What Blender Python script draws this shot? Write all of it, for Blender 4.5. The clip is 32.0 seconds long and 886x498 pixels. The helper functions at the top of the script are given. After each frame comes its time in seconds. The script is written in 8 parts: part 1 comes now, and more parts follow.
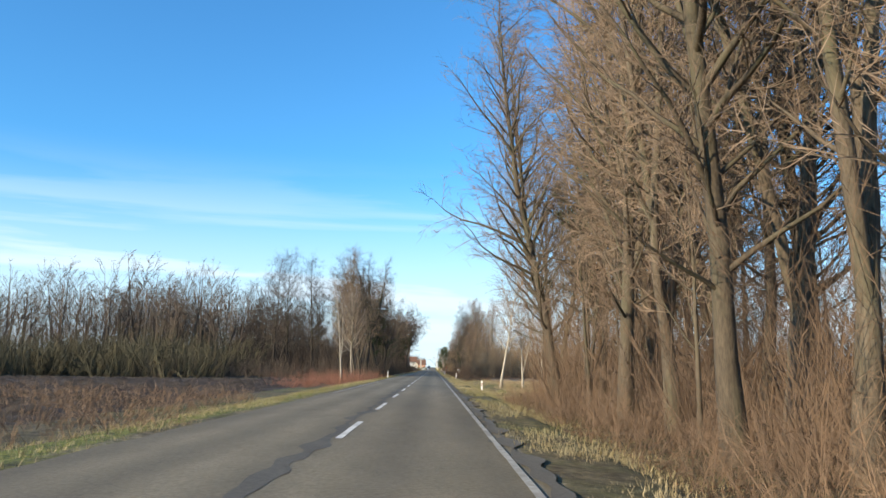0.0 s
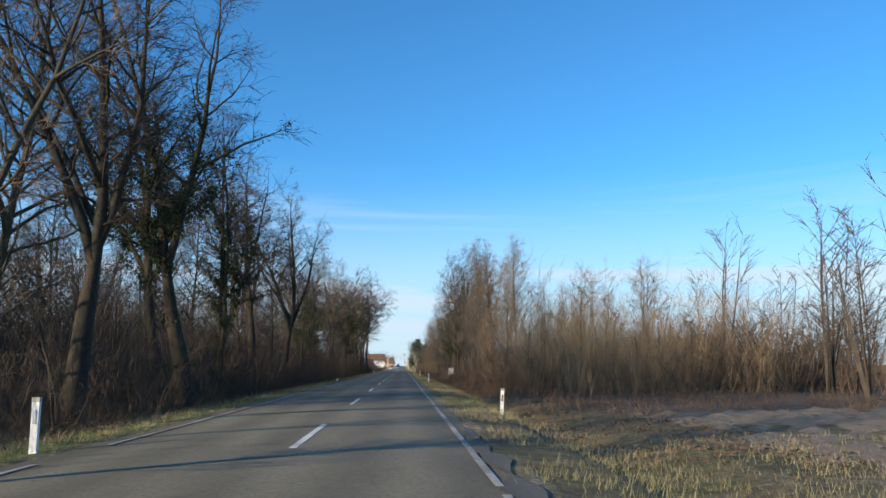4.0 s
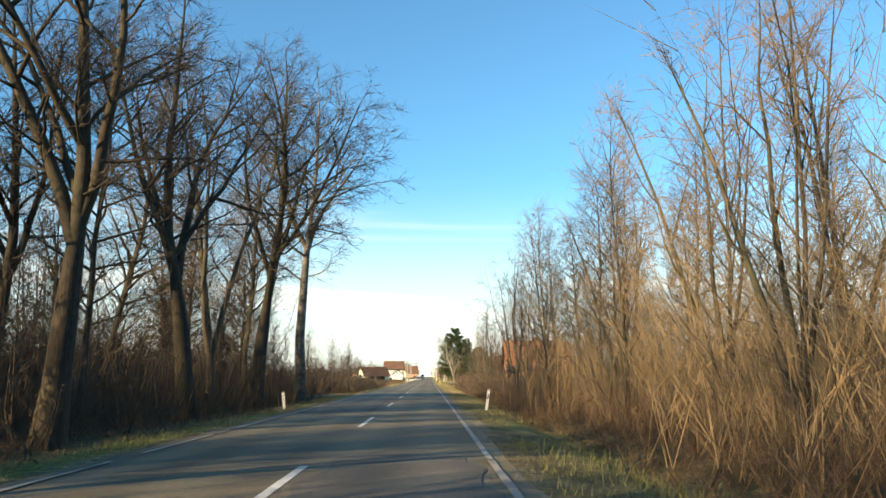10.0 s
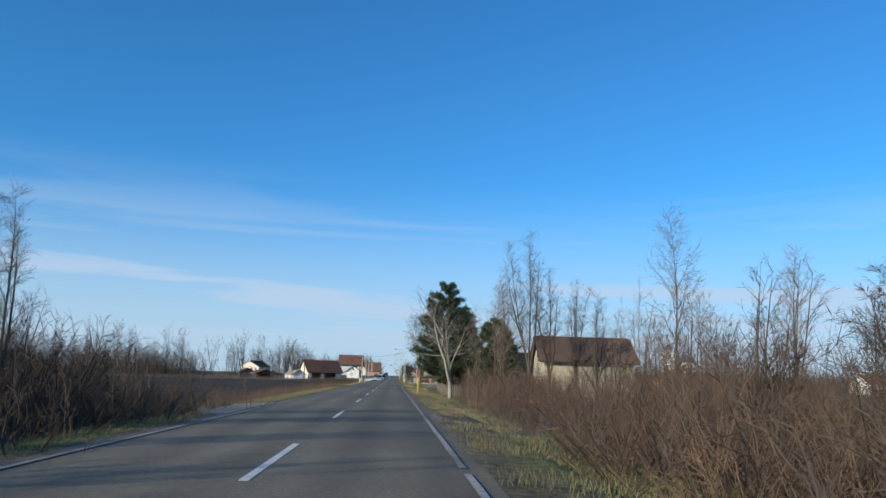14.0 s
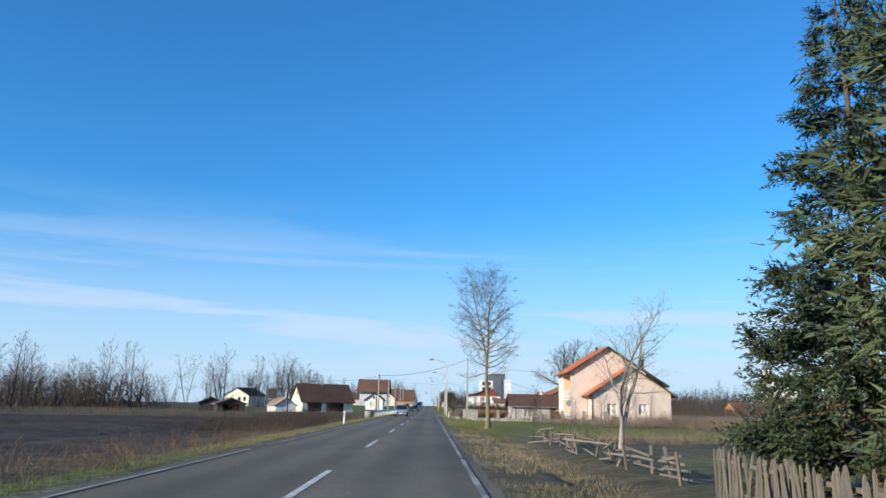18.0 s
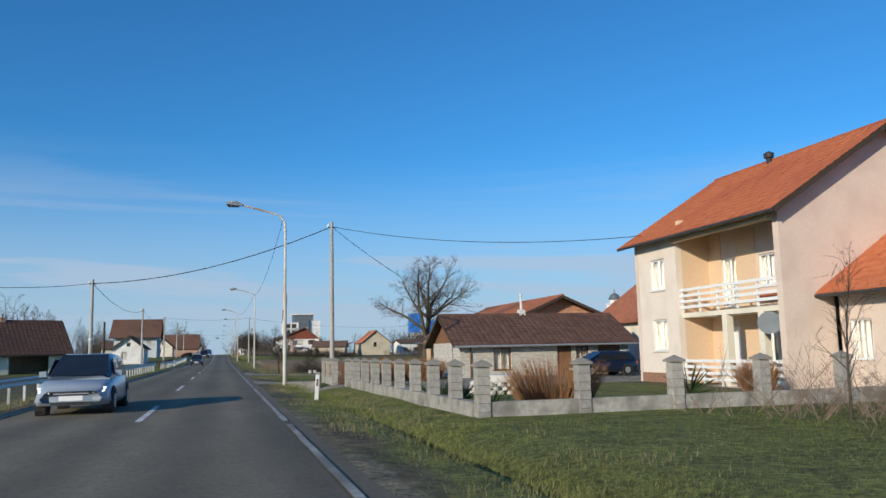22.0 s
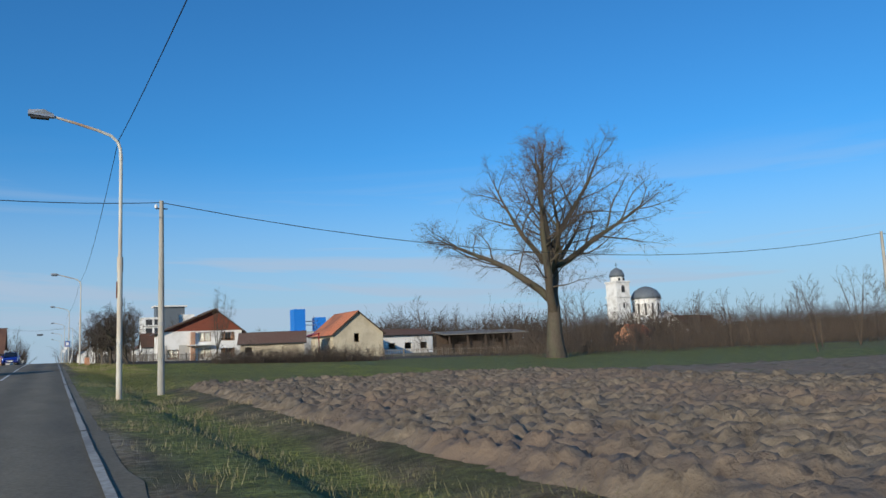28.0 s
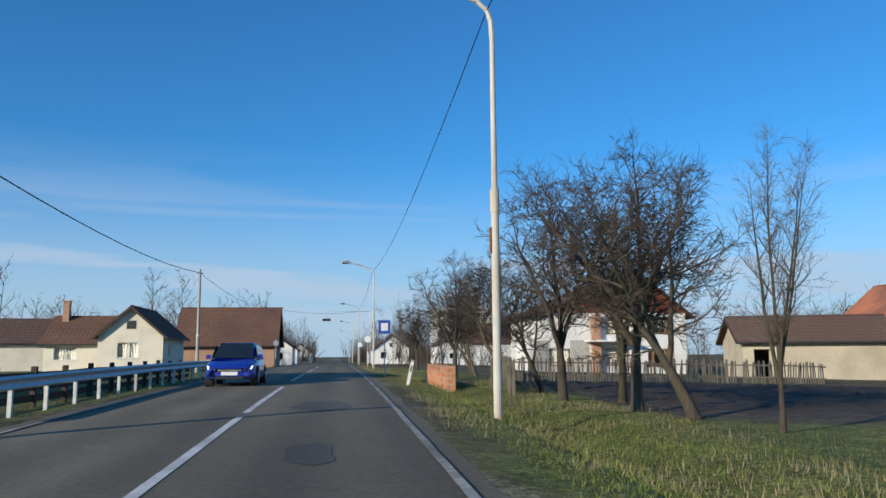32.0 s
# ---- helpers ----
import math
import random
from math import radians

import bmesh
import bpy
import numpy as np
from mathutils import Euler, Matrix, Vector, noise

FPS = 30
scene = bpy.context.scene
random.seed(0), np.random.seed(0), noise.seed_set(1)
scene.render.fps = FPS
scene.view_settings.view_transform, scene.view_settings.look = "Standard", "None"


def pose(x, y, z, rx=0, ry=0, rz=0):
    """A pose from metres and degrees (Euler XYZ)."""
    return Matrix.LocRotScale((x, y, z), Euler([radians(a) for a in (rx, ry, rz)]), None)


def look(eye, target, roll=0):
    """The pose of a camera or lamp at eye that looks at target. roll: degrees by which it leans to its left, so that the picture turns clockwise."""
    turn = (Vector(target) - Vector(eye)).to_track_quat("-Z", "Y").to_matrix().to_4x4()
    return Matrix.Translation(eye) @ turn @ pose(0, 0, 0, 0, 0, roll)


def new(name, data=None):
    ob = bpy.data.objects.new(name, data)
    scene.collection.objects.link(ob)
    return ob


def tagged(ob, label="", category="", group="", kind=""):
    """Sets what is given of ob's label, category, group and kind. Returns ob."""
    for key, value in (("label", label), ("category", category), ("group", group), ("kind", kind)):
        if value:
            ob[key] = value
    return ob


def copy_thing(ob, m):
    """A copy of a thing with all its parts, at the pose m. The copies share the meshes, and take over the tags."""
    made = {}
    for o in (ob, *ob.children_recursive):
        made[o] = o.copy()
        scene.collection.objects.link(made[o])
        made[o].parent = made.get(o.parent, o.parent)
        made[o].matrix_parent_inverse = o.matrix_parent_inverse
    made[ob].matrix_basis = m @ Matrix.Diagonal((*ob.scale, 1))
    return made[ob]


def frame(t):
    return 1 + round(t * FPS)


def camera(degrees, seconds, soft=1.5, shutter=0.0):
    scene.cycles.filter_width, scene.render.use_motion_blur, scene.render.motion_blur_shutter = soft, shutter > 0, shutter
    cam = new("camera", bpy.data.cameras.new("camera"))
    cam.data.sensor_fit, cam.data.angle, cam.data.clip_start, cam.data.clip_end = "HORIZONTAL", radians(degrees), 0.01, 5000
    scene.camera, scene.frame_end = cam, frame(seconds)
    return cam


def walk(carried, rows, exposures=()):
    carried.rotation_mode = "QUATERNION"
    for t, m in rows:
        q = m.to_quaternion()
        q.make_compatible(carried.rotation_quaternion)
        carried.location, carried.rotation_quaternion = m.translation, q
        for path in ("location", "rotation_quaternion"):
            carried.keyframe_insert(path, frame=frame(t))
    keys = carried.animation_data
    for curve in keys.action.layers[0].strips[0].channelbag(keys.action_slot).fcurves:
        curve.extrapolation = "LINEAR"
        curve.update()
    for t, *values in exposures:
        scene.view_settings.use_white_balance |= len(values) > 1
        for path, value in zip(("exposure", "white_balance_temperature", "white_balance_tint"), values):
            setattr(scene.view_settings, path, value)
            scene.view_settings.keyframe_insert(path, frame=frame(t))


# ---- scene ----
# the clip's own exposure drifts
EXPOSURES = [(0, 0.95, 7600, 10), (0.6, 0.75, 7600, 10), (1, 0.6, 7600, 10), (2.5, 0.55, 7600, 10), (4.5, 0.55, 7100, 10), (6, 0.88, 7900, 10), (7.5, 1.08, 10300, 10), (9, 1.36, 11000, 10), (10.5, 1.12, 10600, 10), (12, 0.9, 8000, 10), (13, 0.22, 6500, 10), (16, 0.12, 6500, 10), (17, 0.12, 6500, 10), (18, 0.4, 6500, 10), (18.6, 0.1, 6500, 10), (19, 0, 6500, 10), (20, -0.05, 6500, 10), (22, -0.1, 6500, 10), (24, -0.2, 6500, 10), (28, -0.15, 6500, 10), (32, 0, 6500, 10)]
cam = camera(59.29, 32.0)
# seconds, metres across, along and above the road's low end, yaw, pitch, roll
ROWS = [
    (0.0, 1.75, 0.00, 1.35, -0.71, 8.68, -0.91),
    (0.5, 1.75, 11.47, 1.35, -0.63, 8.82, -1.32),
    (1.0, 1.75, 22.96, 1.35, -0.68, 9.01, -1.10),
    (1.5, 1.75, 34.51, 1.35, -0.47, 8.99, -0.57),
    (2.0, 1.76, 46.06, 1.35, -1.79, 8.82, -0.51),
    (2.5, 1.78, 57.45, 1.35, -3.14, 9.06, -0.40),
    (3.0, 1.79, 68.88, 1.35, -3.56, 9.02, -0.24),
    (3.5, 1.81, 80.36, 1.35, -3.38, 8.82, -0.05),
    (4.0, 1.82, 91.89, 1.35, -2.91, 8.56, 0.16),
    (4.5, 1.84, 103.49, 1.35, -2.46, 8.37, 0.42),
    (5.0, 1.85, 115.19, 1.35, -2.36, 8.36, 0.71),
    (5.5, 1.80, 126.95, 1.35, -2.25, 8.56, 0.78),
    (6.0, 1.75, 138.73, 1.35, -2.01, 8.74, 0.81),
    (6.5, 1.83, 150.37, 1.35, -1.71, 8.60, 0.73),
    (7.0, 1.92, 161.99, 1.35, -1.40, 8.37, 0.86),
    (7.5, 2.00, 173.66, 1.35, -1.40, 8.71, 1.05),
    (8.0, 2.02, 185.39, 1.35, -1.34, 8.86, 1.01),
    (8.5, 2.05, 197.15, 1.35, -1.17, 8.29, 0.91),
    (9.0, 2.00, 208.86, 1.35, -1.32, 9.01, 0.65),
    (9.5, 1.95, 220.48, 1.35, -1.23, 8.99, 0.56),
    (10.0, 1.90, 231.82, 1.35, -1.01, 9.35, 0.15),
    (10.5, 1.85, 242.99, 1.35, -0.73, 9.63, -0.75),
    (11.0, 1.75, 254.02, 1.35, -0.44, 9.66, -1.59),
    (11.5, 1.65, 264.88, 1.35, -0.41, 9.53, -1.70),
    (12.0, 1.68, 275.57, 1.35, -0.24, 9.76, -1.80),
    (12.5, 1.72, 286.08, 1.35, -0.44, 9.47, -1.83),
    (13.0, 1.75, 296.47, 1.35, -2.78, 9.76, -1.60),
    (13.5, 1.78, 306.87, 1.35, -3.41, 9.61, -1.82),
    (14.0, 1.81, 317.57, 1.35, -3.59, 9.38, -1.65),
    (14.5, 1.84, 328.44, 1.35, -3.44, 9.27, -1.50),
    (15.0, 1.87, 339.42, 1.35, -3.06, 9.43, -1.48),
    (15.5, 1.90, 350.46, 1.35, -2.55, 10.04, -1.48),
    (16.0, 1.97, 361.56, 1.35, -2.00, 11.28, -1.14),
    (16.5, 2.05, 372.61, 1.35, -1.60, 11.62, -1.07),
    (17.0, 2.05, 383.65, 1.35, -1.35, 11.53, -0.87),
    (17.5, 2.05, 394.59, 1.35, -1.21, 11.48, -0.93),
    (18.0, 2.05, 405.37, 1.35, -0.91, 11.45, -1.02),
    (18.5, 1.90, 415.93, 1.35, -0.73, 11.49, -0.90),
    (19.0, 1.75, 426.32, 1.35, -0.95, 11.15, -0.62),
    (19.5, 1.72, 436.66, 1.35, -3.32, 9.26, -0.13),
    (20.0, 1.68, 447.04, 1.35, -5.04, 9.00, 0.00),
    (20.5, 1.65, 457.66, 1.35, -8.96, 8.63, 0.44),
    (21.0, 1.65, 467.88, 1.35, -11.68, 8.28, 0.71),
    (21.5, 1.65, 478.04, 1.35, -14.53, 7.75, 1.08),
    (22.0, 1.65, 488.09, 1.35, -15.74, 7.44, 1.20),
    (22.5, 1.65, 498.09, 1.35, -16.77, 7.40, 1.49),
    (23.0, 1.65, 507.97, 1.35, -17.34, 7.35, 1.69),
    (23.5, 1.70, 517.82, 1.35, -17.74, 7.38, 1.23),
    (24.0, 1.75, 527.42, 1.35, -17.82, 7.32, 0.97),
    (24.5, 1.80, 537.04, 1.35, -17.70, 7.22, 0.89),
    (25.0, 1.95, 546.64, 1.35, -17.79, 7.20, 0.80),
    (25.5, 2.10, 556.05, 1.35, -19.29, 7.11, 0.81),
    (26.0, 2.16, 565.42, 1.35, -21.17, 7.08, 0.82),
    (26.5, 2.23, 574.77, 1.35, -23.12, 7.09, 1.03),
    (27.0, 2.29, 584.18, 1.35, -24.85, 7.13, 1.48),
    (27.5, 2.35, 593.72, 1.35, -26.06, 7.17, 2.07),
    (28.0, 2.38, 603.51, 1.36, -26.44, 7.24, 2.45),
    (28.5, 2.40, 613.29, 1.41, -20.51, 7.60, 1.65),
    (29.0, 2.43, 622.80, 1.50, -19.65, 8.11, 1.51),
    (29.5, 2.45, 632.01, 1.63, -17.83, 8.47, 1.23),
    (30.0, 2.28, 641.14, 1.79, -12.42, 8.49, 0.58),
    (30.5, 2.12, 650.15, 1.96, -10.82, 8.29, 0.49),
    (31.0, 1.95, 658.88, 2.13, -9.50, 8.24, 0.40),
    (31.5, 1.85, 667.25, 2.30, -8.45, 8.08, 0.41),
    (32.0, 1.75, 675.29, 2.45, -7.57, 7.80, 0.43),
]
walk(cam, [(t, pose(x, y, z, 90 + p, r, a)) for t, x, y, z, a, p, r in ROWS], EXPOSURES)

# ---------------------------------------------------------------- sky and sun
SUN_DIR = Vector((-0.80, -0.60, 0.33)).normalized()
world = bpy.data.worlds.new("world")
scene.world = world
world.use_nodes = True
wn, wl = world.node_tree.nodes, world.node_tree.links
sky = wn.new("ShaderNodeTexSky")
sky.sky_type, sky.sun_disc = "NISHITA", False
sky.sun_elevation, sky.sun_rotation = math.asin(SUN_DIR.z), math.atan2(SUN_DIR.x, SUN_DIR.y)
sky.air_density, sky.dust_density, sky.ozone_density = 1.0, 0.5, 1.5
tint = wn.new("ShaderNodeMix")
tint.data_type, tint.blend_type = "RGBA", "MULTIPLY"
tint.inputs[0].default_value = 1.0
tint.inputs[7].default_value = (0.29, 0.96, 1.58, 1)
wl.new(sky.outputs[0], tint.inputs[6])
wco = wn.new("ShaderNodeTexCoord")
sep = wn.new("ShaderNodeSeparateXYZ")
wl.new(wco.outputs["Generated"], sep.inputs[0])
wmap = wn.new("ShaderNodeMapping")
wmap.inputs["Scale"].default_value = (1.0, 1.0, 13)
wl.new(wco.outputs["Generated"], wmap.inputs[0])
cirrus = wn.new("ShaderNodeTexNoise")
cirrus.inputs["Scale"].default_value, cirrus.inputs["Detail"].default_value = 1.2, 5
cirrus.inputs["Roughness"].default_value, cirrus.inputs["Distortion"].default_value = 0.55, 0.6
wl.new(wmap.outputs[0], cirrus.inputs["Vector"])
streak = wn.new("ShaderNodeMapRange")
streak.inputs[1].default_value, streak.inputs[2].default_value = 0.40, 0.64
streak.interpolation_type = "SMOOTHSTEP"
wl.new(cirrus.outputs[0], streak.inputs[0])
low = wn.new("ShaderNodeMapRange")
low.inputs[1].default_value, low.inputs[2].default_value = 0.27, 0.08
low.inputs[3].default_value, low.inputs[4].default_value = 0.0, 0.9
low.interpolation_type = "SMOOTHSTEP"
wl.new(sep.outputs[2], low.inputs[0])
amount = wn.new("ShaderNodeMath")
amount.operation = "MULTIPLY"
wl.new(streak.outputs[0], amount.inputs[0])
wl.new(low.outputs[0], amount.inputs[1])
haze = wn.new("ShaderNodeMapRange")
haze.inputs[1].default_value, haze.inputs[2].default_value = 0.26, 0.0
haze.inputs[3].default_value, haze.inputs[4].default_value = 0.0, 0.85
haze.interpolation_type = "SMOOTHSTEP"
wl.new(sep.outputs[2], haze.inputs[0])
veil = wn.new("ShaderNodeMath")
veil.operation = "MAXIMUM"
wl.new(amount.outputs[0], veil.inputs[0])
wl.new(haze.outputs[0], veil.inputs[1])
clouds = wn.new("ShaderNodeMix")
clouds.data_type = "RGBA"
wl.new(veil.outputs[0], clouds.inputs[0])
wl.new(tint.outputs[2], clouds.inputs[6])
clouds.inputs[7].default_value = (4.5, 5.7, 7.3, 1)
wl.new(clouds.outputs[2], wn["Background"].inputs[0])
wn["Background"].inputs[1].default_value = 0.102

sun = new("sun", bpy.data.lights.new("sun", "SUN"))
sun.matrix_world = look(SUN_DIR * 100, (0, 0, 0))
sun.data.energy, sun.data.angle, sun.data.color = 4.6, radians(0.5), (1.0, 0.88, 0.70)

# ---------------------------------------------------------------- materials
MATS = {}


def surf(name, c1, c2, scale=3.0, rough=0.85, bump=0.3, big=0.25, c3=None, metal=0.0, stretch=(1, 1, 1), vary=0.0, dist=0.02, spec=0.3, world_pos=False):
    """A rough surface in two or three colours: fine grain, broad blotches, relief, and a shift from object to object."""
    m = bpy.data.materials.new(name)
    m.use_nodes = True
    n, l = m.node_tree.nodes, m.node_tree.links
    b = n["Principled BSDF"]
    b.inputs["Roughness"].default_value, b.inputs["Metallic"].default_value = rough, metal
    b.inputs["Specular IOR Level"].default_value = spec
    co = n.new("ShaderNodeTexCoord")
    mp = n.new("ShaderNodeMapping")
    mp.inputs["Scale"].default_value = stretch
    if world_pos:
        geo = n.new("ShaderNodeNewGeometry")
        l.new(geo.outputs["Position"], mp.inputs[0])
    else:
        l.new(co.outputs["Object"], mp.inputs[0])
    fine = n.new("ShaderNodeTexNoise")
    fine.inputs["Scale"].default_value, fine.inputs["Detail"].default_value, fine.inputs["Roughness"].default_value = scale, 6, 0.65
    l.new(mp.outputs[0], fine.inputs["Vector"])
    ramp = n.new("ShaderNodeValToRGB")
    ramp.color_ramp.elements[0].position, ramp.color_ramp.elements[1].position = 0.32, 0.68
    ramp.color_ramp.elements[0].color, ramp.color_ramp.elements[1].color = (*c1, 1), (*c2, 1)
    l.new(fine.outputs[0], ramp.inputs[0])
    col = ramp.outputs[0]
    if c3:
        blot = n.new("ShaderNodeTexNoise")
        blot.inputs["Scale"].default_value, blot.inputs["Detail"].default_value = scale * big * 0.3, 4
        l.new(mp.outputs[0], blot.inputs["Vector"])
        rng = n.new("ShaderNodeMapRange")
        rng.inputs[1].default_value, rng.inputs[2].default_value = 0.45, 0.66
        l.new(blot.outputs[0], rng.inputs[0])
        mix = n.new("ShaderNodeMix")
        mix.data_type = "RGBA"
        l.new(rng.outputs[0], mix.inputs[0])
        l.new(col, mix.inputs[6])
        mix.inputs[7].default_value = (*c3, 1)
        col = mix.outputs[2]
    if vary:
        info = n.new("ShaderNodeObjectInfo")
        mr = n.new("ShaderNodeMapRange")
        mr.inputs[3].default_value, mr.inputs[4].default_value = 1 - vary, 1 + vary
        l.new(info.outputs["Random"], mr.inputs[0])
        hsv = n.new("ShaderNodeHueSaturation")
        l.new(mr.outputs[0], hsv.inputs["Value"])
        l.new(col, hsv.inputs["Color"])
        col = hsv.outputs[0]
    l.new(col, b.inputs["Base Color"])
    if bump:
        bp = n.new("ShaderNodeBump")
        bp.inputs["Strength"].default_value, bp.inputs["Distance"].default_value = bump, dist
        l.new(fine.outputs[0], bp.inputs["Height"])
        l.new(bp.outputs[0], b.inputs["Normal"])
    MATS[name] = m
    return m


def glass(name):
    m = surf(name, (0.85, 0.9, 0.9), (0.9, 0.92, 0.92), bump=0, rough=0.02, spec=0.5)
    m.node_tree.nodes["Principled BSDF"].inputs["Transmission Weight"].default_value = 1.0
    return m


BARK = surf("bark", (0.05, 0.04, 0.03), (0.115, 0.092, 0.068), scale=6, bump=0.8, stretch=(3, 3, 0.6), vary=0.25, c3=(0.085, 0.08, 0.052))
TWIG = surf("twig_bark", (0.13, 0.095, 0.07), (0.21, 0.155, 0.115), scale=2, bump=0, vary=0.25)
# dark twigs, lowered further to put shade into the left-hand brush
DARKTWIG = surf("dark_twig_bark_and_shade", (0.05, 0.039, 0.031), (0.098, 0.075, 0.058), scale=2, bump=0, vary=0.25)
PALE = surf("pale_bark", (0.25, 0.225, 0.185), (0.39, 0.355, 0.305), scale=5, bump=0.4, stretch=(3, 3, 0.8), vary=0.1, c3=(0.16, 0.135, 0.10))
BRUSH = surf("brush_stems", (0.095, 0.062, 0.041), (0.20, 0.133, 0.087), scale=0.6, bump=0, vary=0.2, c3=(0.07, 0.048, 0.036))
STRAW = surf("straw_stems", (0.17, 0.118, 0.07), (0.27, 0.195, 0.12), scale=0.8, bump=0, vary=0.15)
REDBRUSH = surf("red_stems", (0.13, 0.058, 0.042), (0.22, 0.105, 0.075), scale=0.6, bump=0, vary=0.15)
IVY = surf("ivy_leaves", (0.014, 0.028, 0.010), (0.038, 0.058, 0.02), scale=3, bump=0, rough=0.75, spec=0.15)
NEEDLE = surf("pine_needles", (0.045, 0.068, 0.034), (0.115, 0.14, 0.066), scale=1.5, bump=0, rough=0.6, vary=0.1)
SPRUCEM = surf("spruce_needles", (0.03, 0.048, 0.024), (0.08, 0.10, 0.046), scale=1.5, bump=0, rough=0.6)
DRYGRASS = surf("dry_grass_blades", (0.23, 0.18, 0.098), (0.38, 0.31, 0.185), scale=0.5, bump=0, world_pos=True, c3=(0.10, 0.12, 0.042))
GREENGRASS = surf("green_grass_blades", (0.09, 0.125, 0.022), (0.235, 0.255, 0.06), scale=0.5, bump=0, world_pos=True, c3=(0.125, 0.118, 0.055))
ORNGRASS = surf("dry_reed_blades", (0.22, 0.105, 0.048), (0.34, 0.18, 0.085), scale=3, bump=0, vary=0.08)
EDGEPAINT = surf("worn_edge_paint", (0.22, 0.21, 0.18), (0.44, 0.43, 0.39), scale=7, rough=0.7, bump=0.2, c3=(0.17, 0.16, 0.14), world_pos=True)
WHITEPAINT = surf("road_paint", (0.50, 0.50, 0.48), (0.74, 0.74, 0.71), scale=9, rough=0.7, bump=0.2, c3=(0.36, 0.36, 0.35), world_pos=True)
CONC = surf("concrete", (0.27, 0.255, 0.225), (0.42, 0.40, 0.36), scale=8, bump=0.5, c3=(0.18, 0.17, 0.148), vary=0.1, big=0.6)
POLE = surf("pole_concrete", (0.34, 0.32, 0.28), (0.46, 0.44, 0.39), scale=5, bump=0.3, c3=(0.26, 0.245, 0.215), stretch=(1, 1, 0.3))
LAMPPAINT = surf("lamp_post_paint", (0.52, 0.50, 0.43), (0.64, 0.62, 0.55), scale=4, bump=0.15, c3=(0.36, 0.20, 0.09), stretch=(2, 2, 0.7), rough=0.55)
DARKMETAL = surf("dark_metal", (0.03, 0.03, 0.032), (0.06, 0.06, 0.062), scale=5, bump=0.1, rough=0.45)
STEEL = surf("galvanised_steel", (0.38, 0.39, 0.40), (0.52, 0.53, 0.54), scale=6, bump=0.1, rough=0.45, metal=0.6)
RUST = surf("rusty_metal", (0.16, 0.065, 0.03), (0.28, 0.12, 0.055), scale=9, bump=0.3, rough=0.8)
WIRE = surf("cable_black", (0.02, 0.02, 0.02), (0.035, 0.035, 0.035), bump=0)
GREYWOOD = surf("weathered_wood", (0.12, 0.102, 0.08), (0.225, 0.195, 0.158), scale=6, bump=0.5, stretch=(4, 4, 0.5), vary=0.22)
DARKWOOD = surf("dark_wood", (0.045, 0.032, 0.024), (0.09, 0.062, 0.045), scale=6, bump=0.4, stretch=(4, 4, 0.5), vary=0.15)
BROWNWOOD = surf("brown_wood", (0.15, 0.075, 0.04), (0.24, 0.125, 0.07), scale=6, bump=0.3, stretch=(4, 4, 0.5))
WHITEPVC = surf("white_frame", (0.74, 0.74, 0.73), (0.82, 0.82, 0.81), bump=0, rough=0.4)
PANE = glass("window_glass")
CURTAIN = surf("net_curtain", (0.55, 0.54, 0.50), (0.72, 0.71, 0.67), scale=2, stretch=(14, 14, 0.3), bump=0.3)
TILE_ORANGE = surf("orange_roof_tile", (0.36, 0.10, 0.042), (0.48, 0.155, 0.07), scale=3, bump=0.2, vary=0.12, c3=(0.36, 0.10, 0.05))
TILE_WORN = surf("worn_orange_roof_tile", (0.30, 0.115, 0.06), (0.43, 0.185, 0.105), scale=3, bump=0.3, vary=0.3, c3=(0.24, 0.115, 0.075))
TILE_OLD = surf("old_roof_tile", (0.30, 0.10, 0.055), (0.46, 0.18, 0.10), scale=3, bump=0.3, vary=0.25, c3=(0.19, 0.085, 0.06))
TILE_BROWN = surf("brown_roof_tile", (0.092, 0.052, 0.038), (0.165, 0.088, 0.062), scale=3, bump=0.3, vary=0.18, c3=(0.10, 0.055, 0.045))
TILE_DARK = surf("dark_roof_tile", (0.075, 0.05, 0.042), (0.13, 0.088, 0.072), scale=2.5, bump=0.3, vary=0.1, c3=(0.10, 0.06, 0.05))
PLASTER_PINK = surf("pinkish_plaster", (0.66, 0.53, 0.44), (0.72, 0.59, 0.50), scale=12, bump=0.15, c3=(0.63, 0.50, 0.42))
PLASTER_PALE = surf("pale_pink_plaster", (0.72, 0.625, 0.535), (0.78, 0.685, 0.59), scale=10, bump=0.15, c3=(0.68, 0.58, 0.49))
PLASTER_CREAM = surf("cream_plaster", (0.72, 0.66, 0.53), (0.78, 0.72, 0.60), scale=10, bump=0.15, c3=(0.66, 0.60, 0.48))
PLASTER_PEACH = surf("peach_plaster", (0.66, 0.47, 0.31), (0.72, 0.53, 0.36), scale=10, bump=0.15)
PLASTER_WHITE = surf("white_plaster", (0.74, 0.73, 0.70), (0.82, 0.81, 0.78), scale=6, bump=0.2, c3=(0.60, 0.58, 0.54))
PLASTER_BEIGE = surf("weathered_beige_plaster", (0.48, 0.42, 0.30), (0.60, 0.53, 0.40), scale=5, bump=0.3, c3=(0.40, 0.34, 0.25))
PLASTER_GREY = surf("grey_render", (0.40, 0.40, 0.39), (0.50, 0.50, 0.48), scale=6, bump=0.3, c3=(0.33, 0.33, 0.33))
# pale wall with the blue of its shaded side mixed into the colour
PLASTER_SHADE_BLUE = surf("shade_blue_render", (0.50, 0.53, 0.56), (0.58, 0.61, 0.64), scale=6, bump=0.3, c3=(0.42, 0.45, 0.48))
PLINTH = surf("brown_plinth", (0.24, 0.13, 0.085), (0.32, 0.18, 0.12), scale=10, bump=0.2)
